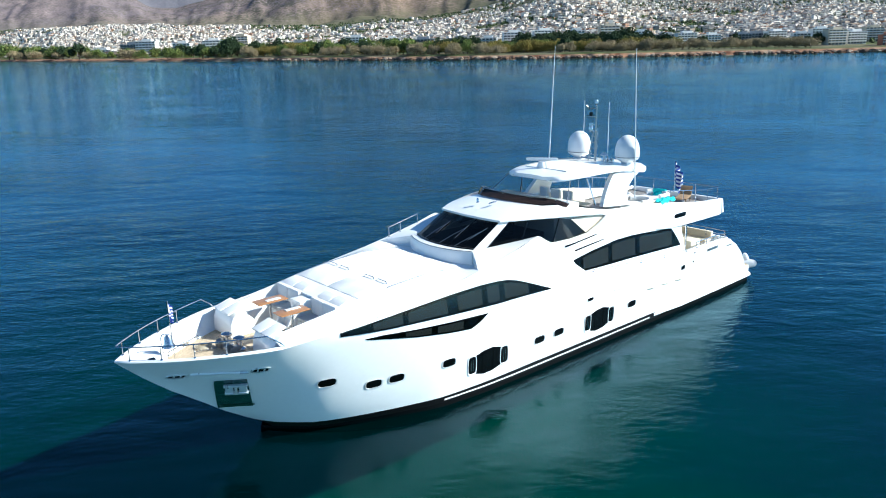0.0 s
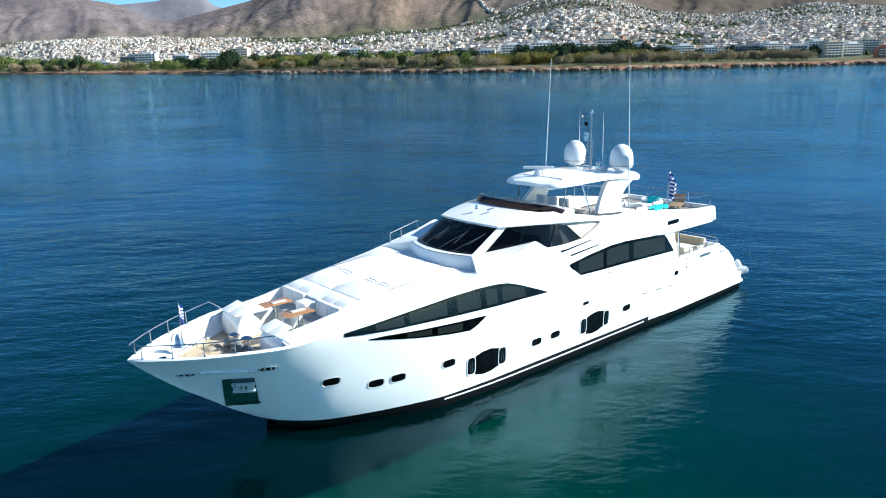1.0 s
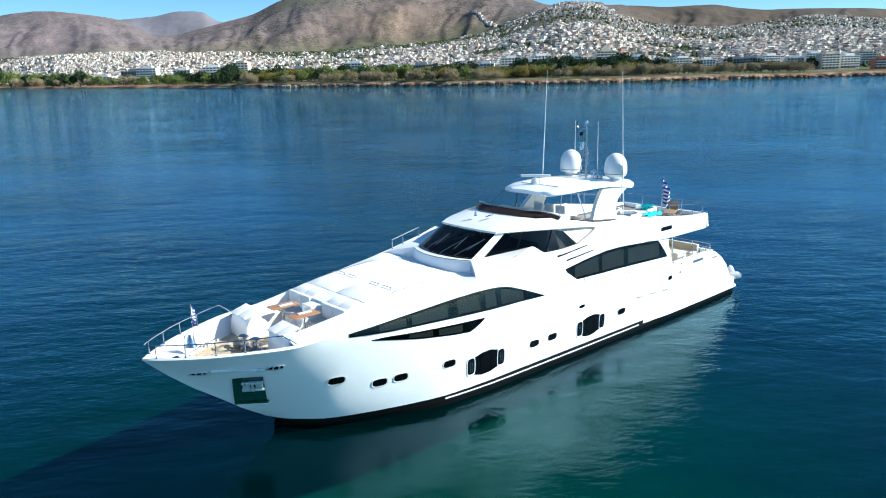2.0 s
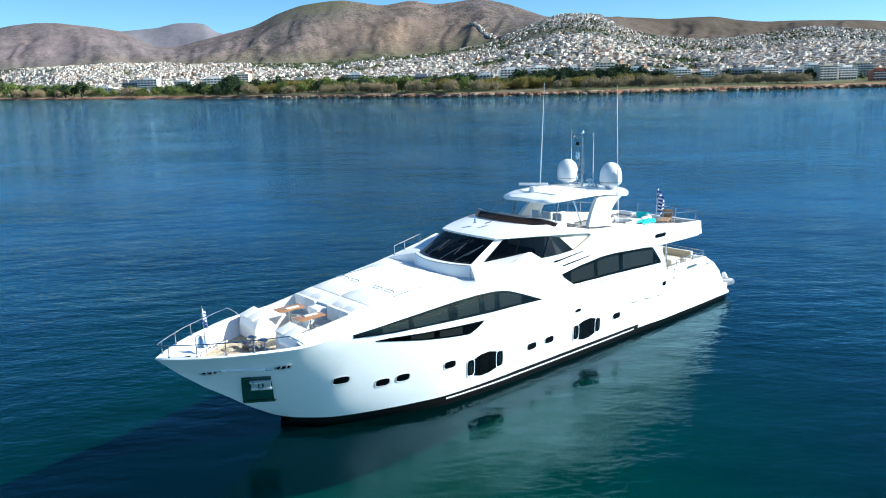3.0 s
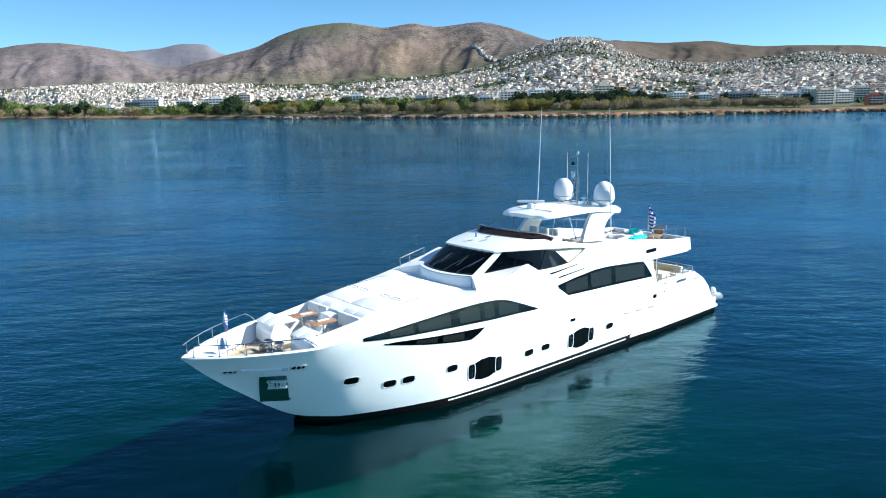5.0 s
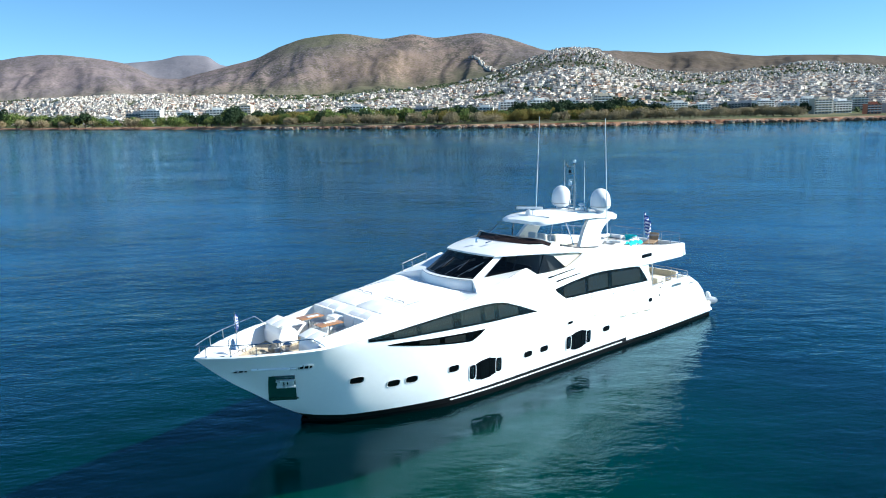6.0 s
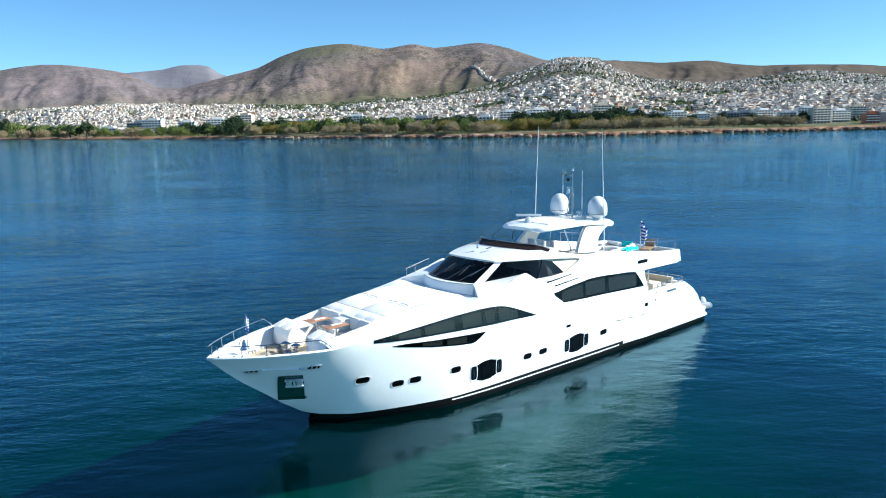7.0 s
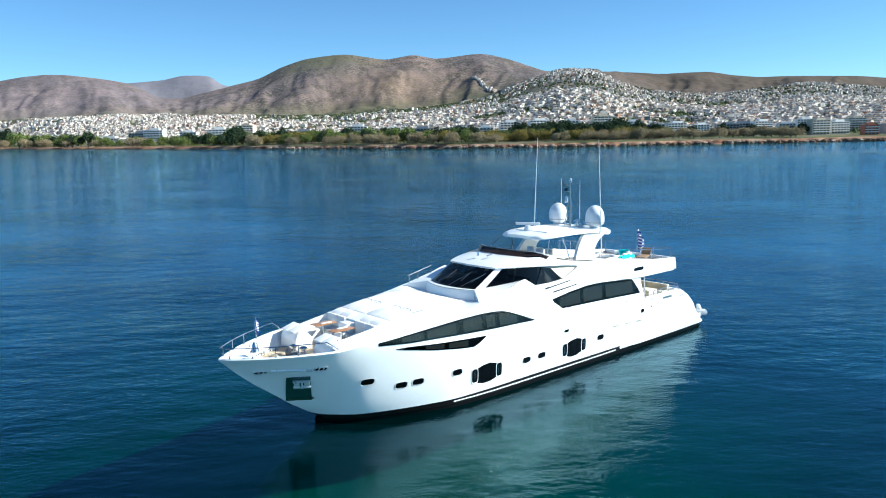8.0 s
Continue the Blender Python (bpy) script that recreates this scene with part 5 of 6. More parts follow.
def flag(loc, length, height, staff, yaw, droop):
    """Blue and white striped ensign, hanging in folds from a staff."""
    e = holder("flag", loc, label="blue and white striped flag drooping from its staff", category="flag", group="flags on the yacht")
    bm = bmesh.new()
    tube(bm, [(0, 0, 0), (0, 0, staff)], 0.018, 8)
    lathe(bm, [(0, 0), (0.03, 0.01), (0.03, 0.04), (0, 0.06)], (0, 0, staff), 8)
    part("staff", bm, STEEL, e)
    bm = bmesh.new()
    nu, nv = 27, 18
    rows = []
    for i in range(nu + 1):
        u = i / nu
        row = []
        for j in range(nv + 1):
            v = j / nv
            x = length * 0.42 * u ** 0.8
            y = 0.11 * length * math.sin(u * 15 + v * 1.2) * (0.3 + u)
            z = staff - 0.06 - height * v - droop * length * u ** 1.3 * (0.8 + 0.2 * v)
            row.append((x, y, z))
        rows.append(row)
    grid(bm, rows)
    k = 0
    for f in bm.faces:
        i, j = k // nv, k % nv
        stripe = (j * 9) // nv
        blue = stripe % 2 == 0
        if i < nu * 0.37 and stripe < 5:
            ci, cj = i / (nu * 0.37), stripe
            blue = not (cj == 2 or 0.4 < ci < 0.6)
        f.material_index = 0 if blue else 1
        k += 1
    part("cloth", bm, [FLAGBLUE, FLAGWHITE], e, "", 60, recalc=False)
    e.rotation_euler = (0, radians(-4), radians(yaw))
    return e


flag((15.1, 0.0, 3.46), 0.75, 0.5, 2.25, 235, 0.45)
flag((-14.2, 0.0, 4.95), 1.5, 0.95, 2.0, 60, 0.55)


# ---------- after deck, stern ----------
def stern():
    bm = bmesh.new()
    slab(bm, [[(x, y * (half_knuckle(x) - 0.12), 2.3) for y in (-1, 0, 1)] for x in (-10.1, -12, -14, -14.9)], [[(x, y * (half_knuckle(x) - 0.12), 2.1) for y in (-1, 0, 1)] for x in (-10.1, -12, -14, -14.9)])
    part("after_deck", bm, TEAK, yacht, "teak after deck")
    for s in (1, -1):
        bm = bmesh.new()
        rows = []
        for x in [v for v in STATIONS if -16.3 < v <= -10]:
            y, z = hull_y(x, top_z(x)), top_z(x)
            rows.append([(x, s * y, z), (x, s * (y - 0.07), z + 0.05), (x, s * (y - 0.2), z + 0.04), (x, s * (y - 0.26), z - 0.04), (x, s * (y - 0.26), 1.4)])
        grid(bm, rows)
        part("quarter_bulwark", bm, GELCOAT, yacht, "rounded white quarter bulwark")
    bm = bmesh.new()
    slab(bm, [[(x, y, 0.92) for y in (-3.3, 0, 3.3)] for x in (-14.8, -16, -17.1)], [[(x, y, 0.75) for y in (-3.25, 0, 3.25)] for x in (-14.8, -16, -17.1)])
    part("swim_platform", bm, TEAK, yacht, "teak swim platform at the waterline")
    bm = bmesh.new()
    prism(bm, [(-3.1, 0.9), (3.1, 0.9), (3.05, 2.9), (-3.05, 2.9)], -14.95, -14.7, "x", 0.04)
    part("transom", bm, GELCOAT, yacht, "white transom above the platform")
    bm = bmesh.new()
    box(bm, -14.65, -13.9, -2.3, 2.3, 2.3, 2.75, 0.06)
    box(bm, -14.7, -14.45, -2.3, 2.3, 2.7, 3.15, 0.06)
    part("after_sofa", bm, CREAM, yacht, "cream sofa across the after deck")
    for s in (1, -1):
        bm = bmesh.new()
        box(bm, -12.0, -11.1, s * 2.25, s * 3.1, 2.3, 3.35, 0.05)
        part("wing_locker", bm, CREAM, yacht, "cream upholstered locker beside the steps")
        bm = bmesh.new()
        tube(bm, [(-10.75, s * 3.0, 2.3), (-10.75, s * 2.95, 4.4)], 0.05, 10)
        part("overhang_pillar", bm, STEEL, yacht, "steel pillar under the overhang")
        bm = bmesh.new()
        rows = oval_rows(-9.85, 4.98, 0.95, 0.2, lambda x, z: fly_half(x) - 0.02, s, ((1.1, 0.004), (1.06, 0.02), (1.0, 0.022)), 5.0)
        vs = grid(bm, rows, close_v=True)
        bm.faces.new(vs[2])
        part("flybridge_port", bm, PANEBLACK, yacht, "dark oval port in the flybridge side")


stern()


def dinghy():
    """Inflatable hanging across the stern."""
    e = holder("tender", (-17.85, 0.25, -0.06), label="small grey and white inflatable tender tied at the stern", category="boat")
    for s in (1, -1):
        bm = bmesh.new()
        tube(bm, [(s * 0.42, -1.2, 0.62), (s * 0.44, 0.6, 0.62), (s * 0.42, 1.9, 0.66), (s * 0.3, 2.5, 0.74), (s * 0.12, 2.85, 0.82), (0.0, 2.95, 0.84)], 0.24, 14, 0.2)
        part("tube", bm, WHITEPLASTIC, e, "inflated white side tube")
    bm = bmesh.new()
    box(bm, -0.4, 0.4, -1.2, 2.2, 0.0, 0.55, 0.1)
    part("tender_hull", bm, RUBBER, e)
    bm = bmesh.new()
    box(bm, -0.3, 0.3, -0.2, 0.5, 0.5, 1.05, 0.1)
    part("console", bm, RUBBER, e)
    bm = bmesh.new()
    box(bm, -0.2, 0.2, -1.5, -1.15, 0.2, 1.2, 0.1)
    part("outboard", bm, PANEBLACK, e)
    for x, y, z, rx, ry in ((0.42, 2.2, 1.0, 0, 80), (0.1, 1.75, 1.12, 70, 0), (-0.35, 2.3, 1.0, 20, 10), (0.5, 1.5, 0.98, 60, 30)):
        bm = bmesh.new()
        lathe(bm, [(0, -0.3), (0.05, -0.3), (0.13, -0.22), (0.15, -0.1), (0.15, 0.1), (0.13, 0.22), (0.05, 0.3), (0, 0.3)], (0, 0, 0), 14, pose(x, y, z, rx, ry, 0))
        part("fender", bm, WHITEPLASTIC, e, "white inflated fender")
    bm = bmesh.new()
    box(bm, -0.28, 0.28, 0.9, 1.35, 0.6, 0.78, 0.05)
    part("thwart", bm, DARKSTEEL, e, "dark seat between the tubes")


dinghy()


# ---------- flybridge furniture ----------
def fly_furniture():
    for k, y in enumerate((-1.5, -0.75, 0.0)):
        e = holder("helm_seat", (-4.55, y, 4.93), label="white padded flybridge helm seat on a pedestal", category="seat", group="flybridge helm seats")
        bm = bmesh.new()
        lathe(bm, [(0.2, 0), (0.2, 0.04), (0.07, 0.08), (0.07, 0.95)], (0, 0, 0), 14)
        part("pedestal", bm, STEEL, e)
        bm = bmesh.new()
        box(bm, -0.26, 0.3, -0.28, 0.28, 0.95, 1.12, 0.06)
        part("seat", bm, CUSHION, e)
        bm = bmesh.new()
        box(bm, -0.34, -0.18, -0.28, 0.28, 1.1, 1.6, 0.06)
        part("backrest", bm, CUSHION, e)
    e = holder("flybridge_sofa", (-7.2, 0, 4.93), label="cream U-shaped flybridge sofa", category="sofa")
    for s in (1, -1):
        bm = bmesh.new()
        box(bm, -1.2, 1.6, s * 1.75, s * 2.55, 0.0, 0.45, 0.05)
        part("seat", bm, CREAM, e)
        bm = bmesh.new()
        box(bm, -1.2, 1.6, s * 2.4, s * 2.65, 0.4, 0.95, 0.06)
        part("backrest", bm, CREAM, e)
    e = holder("bar_table", (-6.0, -0.6, 4.93), label="varnished table on the flybridge", category="table")
    bm = bmesh.new()
    box(bm, -0.5, 0.5, -0.7, 0.7, 0.68, 0.74, 0.02)
    part("tabletop", bm, CREAM, e)
    bm = bmesh.new()
    tube(bm, [(0, 0, 0), (0, 0, 0.7)], 0.07, 10)
    part("leg", bm, STEEL, e)
    # round padded seats aft of the arch
    for x, y in ((-9.2, 0.9), (-9.6, -0.6), (-11.2, 0.6)):
        e = holder("sun_bed", (x, y, 4.93), label="white padded round sun bed on the flybridge", category="sun bed", group="flybridge sun beds")
        bm = bmesh.new()
        lathe(bm, [(0, 0), (0.75, 0), (0.8, 0.1), (0.8, 0.36), (0.74, 0.45), (0, 0.46)], (0, 0, 0), 24)
        part("mattress", bm, CUSHION, e)
        bm = bmesh.new()
        tube(bm, [(0.72 * math.cos(a), 0.72 * math.sin(a), 0.58) for a in (radians(v) for v in range(60, 241, 15))], 0.14, 10)
        part("backrest", bm, CUSHION, e)
    e = holder("spa_coaming", (-8.2, 1.9, 4.93), label="white moulded locker beside the flybridge bulwark", category="locker")
    bm = bmesh.new()
    box(bm, -1.9, 0.9, -0.1, 0.85, 0.0, 0.62, 0.1, 3)
    part("body", bm, GELCOAT, e)
    # towels draped over the coaming
    for loc, rot, size, tilt in (((-9.0, 2.66, 5.8), 8, (1.5, 0.62), 0), ((-11.72, 0.6, 5.5), 10, (0.5, 0.75), 68), ((-8.2, 2.3, 5.66), -20, (0.35, 0.3), 0)):
        bm = bmesh.new()
        rows, under = [], []
        for i in range(13):
            r = []
            for j in range(9):
                u, v = i / 12 - 0.5, j / 8 - 0.5
                z = 0.05 * math.sin(u * 13 + v * 5) + 0.04 * math.sin(v * 15 - u * 6) - 0.35 * max(0, abs(v) - 0.25) + 0.05
                r.append((u * size[0], v * size[1], z))
            rows.append(r)
        slab(bm, rows, [[(p[0], p[1], p[2] - 0.025) for p in r] for r in rows])
        ob = new("towel", mesh_of("towel", bm, TURQ, 60))
        ob.matrix_world = pose(*loc, 0, tilt, rot)
        tagged(ob, "crumpled turquoise towel thrown over the white coaming", "towel", "towels on the flybridge")
    for x, y, yaw in ((-13.0, 1.3, 20),):
        e = holder("sun_lounger", (x, y, 4.93), label="brown woven sun lounger with a raised back on the flybridge deck", category="lounger")
        bm = bmesh.new()
        box(bm, -0.6, 0.7, -0.32, 0.32, 0.24, 0.31, 0.02)
        part("frame", bm, WICKER, e)
        bm = bmesh.new()
        box(bm, 0.0, 0.58, -0.32, 0.32, -0.03, 0.03, 0.02, m=pose(-0.6, 0, 0.28, 0, -130, 0))
        part("backrest", bm, WICKER, e)
        for a in (-0.5, 0.6):
            for b in (-0.28, 0.28):
                bm = bmesh.new()
                tube(bm, [(a, b, 0), (a, b, 0.26)], 0.025, 8)
                part("leg", bm, WICKER, e)
        e.rotation_euler = (0, 0, radians(yaw))


fly_furniture()

# ---------- the coast ----------
COAST = Vector((30.3, 30.6, 0))
FWD, SIDE = Vector((-0.6536, -0.7567, 0)), Vector((-0.7567, 0.6536, 0))
LONG = 1331.0


def land_at(st, d):
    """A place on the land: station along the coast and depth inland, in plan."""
    return COAST + FWD * d + SIDE * (d * (st - 784) / LONG)


shore_d = lerp_table([(-500, 3000), (-200, 2300), (0, 1800), (130, 1430), (260, 1180), (390, 1010), (520, 890), (660, 800), (800, 725), (930, 690), (1050, 672), (1300, 676), (1568, 655), (1800, 640), (2100, 620)])
main_rise = smooth_table([(-500, 70), (-200, 92), (0, 103), (60, 112), (110, 115), (165, 111), (240, 98), (270, 86), (300, 72), (335, 70), (360, 76), (430, 92), (470, 101), (515, 120), (560, 133), (620, 139), (660, 133), (690, 129), (740, 135), (780, 129), (855, 135), (900, 126), (940, 113), (975, 103), (1040, 101), (1100, 99), (1180, 95), (1240, 97), (1300, 90), (1350, 86), (1420, 87), (1500, 85), (1568, 81), (2100, 76)])
far_rise = smooth_table([(-500, 60), (120, 80), (240, 98), (300, 102), (350, 110), (385, 107), (410, 92), (440, 86), (520, 70), (2100, 60)])
town_rise = smooth_table([(-500, 34), (0, 37), (250, 42), (400, 39), (560, 36), (700, 42), (800, 50), (880, 64), (930, 85), (960, 96), (1000, 106), (1040, 105), (1070, 95), (1110, 77), (1160, 66), (1250, 58), (1350, 66), (1420, 74), (1500, 68), (1568, 62), (2100, 55)])


bank_h = lerp_table([(-500, 1.6), (300, 1.8), (400, 3.0), (520, 4.1), (900, 3.9), (1000, 4.6), (1300, 4.4), (1400, 3.8), (1500, 3.0), (2100, 2.6)])
# spurs that run down from the crests: station and depth at the top, at the foot, width, height
SPURS = [(745, 3420, 590, 2450, 34, 46), (625, 3420, 470, 2500, 26, 40), (515, 3300, 400, 2550, 20, 34), (850, 3430, 880, 2650, 30, 42), (700, 3200, 690, 2500, 22, 30), (165, 3430, 225, 2500, 24, 40), (110, 3430, 105, 2600, 22, 34), (40, 3430, -20, 2600, 30, 40), (250, 3350, 300, 2600, 16, 26), (1120, 3400, 1060, 2650, 28, 34), (1220, 3430, 1230, 2650, 30, 36), (1330, 3430, 1300, 2700, 24, 30), (1440, 3430, 1460, 2700, 34, 30)]


def land_h(st, d, rough=True):
    s0 = shore_d(st)
    dt = max(2100.0, s0 + 650)
    dm = 3500.0
    tr, mr, fr = town_rise(st), main_rise(st), far_rise(st)
    rows = [(s0 - 40, -6.0), (s0 - 2, -0.3), (s0 + 3, 0.6), (s0 + 6, bank_h(st) * 0.8), (s0 + 10, bank_h(st)), (s0 + 25, bank_h(st) + 0.5), (s0 + 90, bank_h(st) + 1.0), (s0 + 350, 0.27 * 13.7 + 0.2 * tr / LONG * (s0 + 350) + 4), (dt, 13.7 + tr / LONG * dt), (max(2750.0, dt + 200), 13.7 + 0.93 * tr / LONG * max(2750.0, dt + 200)), (dm, 13.7 + mr / LONG * dm), (3950.0, 13.7 + 0.8 * min(mr, fr + 30) / LONG * 3950), (4450.0, 13.7 + fr / LONG * 4450), (4800.0, 10.0)]
    xs, hs = zip(*rows)
    h = float(np.interp(d, xs, hs))
    if rough and d > s0 + 3:
        p = land_at(st, d)
        k = min(1, max(0, (d - dt) / 500)) * min(1, max(0.15, (dm + 60 - d) / 700 if d < dm + 60 else 0.25))
        g = noise.fractal(p * 0.0045, 1.0, 2.0, 6)
        slope = min(1, max(0, (d - dt) / 350)) * min(1, max(0, (dm - d) / 260))
        bend = st + 26 * noise.noise(p * 0.0024) + 9 * noise.noise(p * 0.008)
        cut = abs(noise.noise(Vector((bend * 0.021, d * 0.0007, 1.7)))) + 0.5 * abs(noise.noise(Vector((bend * 0.055, d * 0.0013, 5.1))))
        h += k * 20 * g + slope * min(1, h / 110) * 17 * (0.28 - cut)
        for a0, d0, a1, d1, wide, tall in SPURS:
            t = (d - d1) / (d0 - d1)
            if 0 < t < 1:
                u = (bend - a1 - (a0 - a1) * t) / (wide * 1.3)
                if abs(u) < 3:
                    h += 0.5 * tall * slope * math.exp(-u * u) * (0.4 + 0.6 * math.sin(math.pi * t))
        h += 0.25 * noise.fractal(p * 0.15, 1.0, 2.0, 3) * min(1, (d - s0) / 12)
    return h


def land_material():
    m, n, l, b = mat("land")
    geo, co = n.new("ShaderNodeNewGeometry"), n.new("ShaderNodeTexCoord")
    sep = n.new("ShaderNodeSeparateXYZ")
    l.new(geo.outputs["Position"], sep.inputs[0])

    def tex(scale, detail=6, kind="ShaderNodeTexNoise"):
        t = n.new(kind)
        t.inputs["Scale"].default_value = scale
        if kind == "ShaderNodeTexNoise":
            t.inputs["Detail"].default_value = detail
        l.new(geo.outputs["Position"], t.inputs["Vector"])
        return t
    big, mid, fine = tex(0.0032), tex(0.014), tex(0.07, 3)
    # bare slope: grey limestone, tinted purplish for distance haze, to tawny grass
    rock = n.new("ShaderNodeValToRGB")
    e = rock.color_ramp.elements
    e[0].position, e[0].color = 0.38, (0.155, 0.128, 0.14, 1)
    e[1].position, e[1].color = 0.62, (0.215, 0.158, 0.142, 1)
    l.new(big.outputs["Fac"], rock.inputs[0])
    # scrub dots
    dots = tex(0.1, kind="ShaderNodeTexVoronoi")
    cut = n.new("ShaderNodeMath")
    cut.operation = "SUBTRACT"
    l.new(mid.outputs["Fac"], cut.inputs[0])
    l.new(dots.outputs["Distance"], cut.inputs[1])
    mask = n.new("ShaderNodeMapRange")
    mask.inputs["From Min"].default_value, mask.inputs["From Max"].default_value = -0.08, 0.1
    l.new(cut.outputs[0], mask.inputs["Value"])
    scrub = n.new("ShaderNodeMix")
    scrub.data_type = "RGBA"
    scrub.inputs["B"].default_value = (0.085, 0.078, 0.062, 1)
    l.new(mask.outputs[0], scrub.inputs["Factor"])
    l.new(rock.outputs[0], scrub.inputs["A"])
    # light scars of stone
    scar = n.new("ShaderNodeMapRange")
    scar.inputs["From Min"].default_value, scar.inputs["From Max"].default_value = 0.62, 0.74
    l.new(fine.outputs["Fac"], scar.inputs["Value"])
    stone = n.new("ShaderNodeMix")
    stone.data_type = "RGBA"
    stone.inputs["B"].default_value = (0.3, 0.25, 0.24, 1)
    l.new(scar.outputs[0], stone.inputs["Factor"])
    l.new(scrub.outputs["Result"], stone.inputs["A"])
    # low ground: earth bank, grass and gardens
    low = n.new("ShaderNodeValToRGB")
    e = low.color_ramp.elements
    e[0].position, e[0].color = 0.4, (0.06, 0.08, 0.03, 1)
    e[1].position, e[1].color = 0.62, (0.17, 0.15, 0.1, 1)
    l.new(mid.outputs["Fac"], low.inputs[0])
    bank = n.new("ShaderNodeValToRGB")
    e = bank.color_ramp.elements
    e[0].position, e[0].color = 0.35, (0.16, 0.06, 0.035, 1)
    e[1].position, e[1].color = 0.65, (0.44, 0.27, 0.17, 1)
    l.new(fine.outputs["Fac"], bank.inputs[0])
    k1 = n.new("ShaderNodeMapRange")
    k1.inputs["From Min"].default_value, k1.inputs["From Max"].default_value = 3.0, 3.9
    l.new(sep.outputs["Z"], k1.inputs["Value"])
    k2 = n.new("ShaderNodeMapRange")
    k2.inputs["From Min"].default_value, k2.inputs["From Max"].default_value = 60, 150
    l.new(sep.outputs["Z"], k2.inputs["Value"])
    m1, m2 = n.new("ShaderNodeMix"), n.new("ShaderNodeMix")
    m1.data_type = m2.data_type = "RGBA"
    for q, k, a, c in ((m1, k1, bank.outputs[0], low.outputs[0]), (m2, k2, m1.outputs["Result"], stone.outputs["Result"])):
        l.new(k.outputs[0], q.inputs["Factor"])
        l.new(a, q.inputs["A"])
        l.new(c, q.inputs["B"])
    # a wooded ridge to the east
    far, wood, m3 = n.new("ShaderNodeVectorMath"), n.new("ShaderNodeMapRange"), n.new("ShaderNodeMix")
    far.operation = "DISTANCE"
    far.inputs[1].default_value = tuple(land_at(1330, 3350))
    l.new(geo.outputs["Position"], far.inputs[0])
    wood.inputs["From Min"].default_value, wood.inputs["From Max"].default_value = 500, 1250
    wood.inputs["To Min"].default_value, wood.inputs["To Max"].default_value = 0.9, 0.0
    l.new(far.outputs["Value"], wood.inputs["Value"])
    m3.data_type = "RGBA"
    m3.inputs["B"].default_value = (0.085, 0.066, 0.048, 1)
    l.new(wood.outputs[0], m3.inputs["Factor"])
    l.new(m2.outputs["Result"], m3.inputs["A"])
    last = m3.outputs["Result"]
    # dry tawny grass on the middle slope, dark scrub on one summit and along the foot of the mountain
    # last two rows: lilac-grey that paints distance haze onto the ridges
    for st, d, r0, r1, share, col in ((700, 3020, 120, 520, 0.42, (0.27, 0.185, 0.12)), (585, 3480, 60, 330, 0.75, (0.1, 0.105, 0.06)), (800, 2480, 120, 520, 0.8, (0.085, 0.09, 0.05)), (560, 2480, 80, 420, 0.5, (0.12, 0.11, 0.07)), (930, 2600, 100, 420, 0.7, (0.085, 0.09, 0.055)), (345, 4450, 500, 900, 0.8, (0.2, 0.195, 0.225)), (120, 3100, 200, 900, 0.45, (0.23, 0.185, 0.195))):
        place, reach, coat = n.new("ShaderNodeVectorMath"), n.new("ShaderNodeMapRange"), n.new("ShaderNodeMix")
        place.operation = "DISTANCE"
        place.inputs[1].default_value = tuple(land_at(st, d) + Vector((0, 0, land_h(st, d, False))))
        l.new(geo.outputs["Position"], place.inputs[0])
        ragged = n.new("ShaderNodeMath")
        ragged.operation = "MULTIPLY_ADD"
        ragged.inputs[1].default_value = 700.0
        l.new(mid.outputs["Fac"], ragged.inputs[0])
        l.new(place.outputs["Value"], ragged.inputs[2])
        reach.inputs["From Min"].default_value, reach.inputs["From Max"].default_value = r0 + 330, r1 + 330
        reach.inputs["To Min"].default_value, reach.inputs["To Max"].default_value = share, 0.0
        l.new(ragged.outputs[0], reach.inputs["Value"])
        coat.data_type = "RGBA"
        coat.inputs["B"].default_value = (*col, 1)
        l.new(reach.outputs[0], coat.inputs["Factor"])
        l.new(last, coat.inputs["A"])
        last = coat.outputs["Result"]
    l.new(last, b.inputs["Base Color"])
    b.inputs["Roughness"].default_value = 0.95
    b.inputs["Specular IOR Level"].default_value = 0.1
    bp = n.new("ShaderNodeBump")
    bp.inputs["Strength"].default_value = 0.6
    bp.inputs["Distance"].default_value = 11.0
    l.new(mid.outputs["Fac"], bp.inputs["Height"])
    l.new(bp.outputs[0], b.inputs["Normal"])
    return m


def land():
    sts = np.linspace(-420, 1980, 640)
    rows = []
    for st in sts:
        s0 = shore_d(st)
        dt = max(2100.0, s0 + 650)
        ds = [s0 - 40, s0 - 2, s0 + 3, s0 + 4.5, s0 + 6, s0 + 8, s0 + 10, s0 + 16, s0 + 25, s0 + 50, s0 + 90] + list(np.linspace(s0 + 150, dt, 16)) + list(np.linspace(dt + 60, 3500, 64)) + list(np.linspace(3550, 4800, 22))
        row = []
        for d in ds:
            p = land_at(st, d + 3.5 * noise.noise(Vector((st * 0.06, 0, 3))) * (1 if d < s0 + 60 else 0))
            p.z = land_h(st, d)
            row.append(p)
        rows.append(row)
    nv = len(rows[0])
    me = bpy.data.meshes.new("ground")
    verts = [tuple(p) for r in rows for p in r]
    faces = [(i * nv + j, i * nv + j + 1, (i + 1) * nv + j + 1, (i + 1) * nv + j) for i in range(len(rows) - 1) for j in range(nv - 1)]
    me.from_pydata(verts, [], faces)
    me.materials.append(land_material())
    for p in me.polygons:
        p.use_smooth = True
    ob = new("ground", me)
    tagged(ob, "coast with an earth bank, built-up slopes and bare scrubby mountains", "coast", kind="structure")


land()

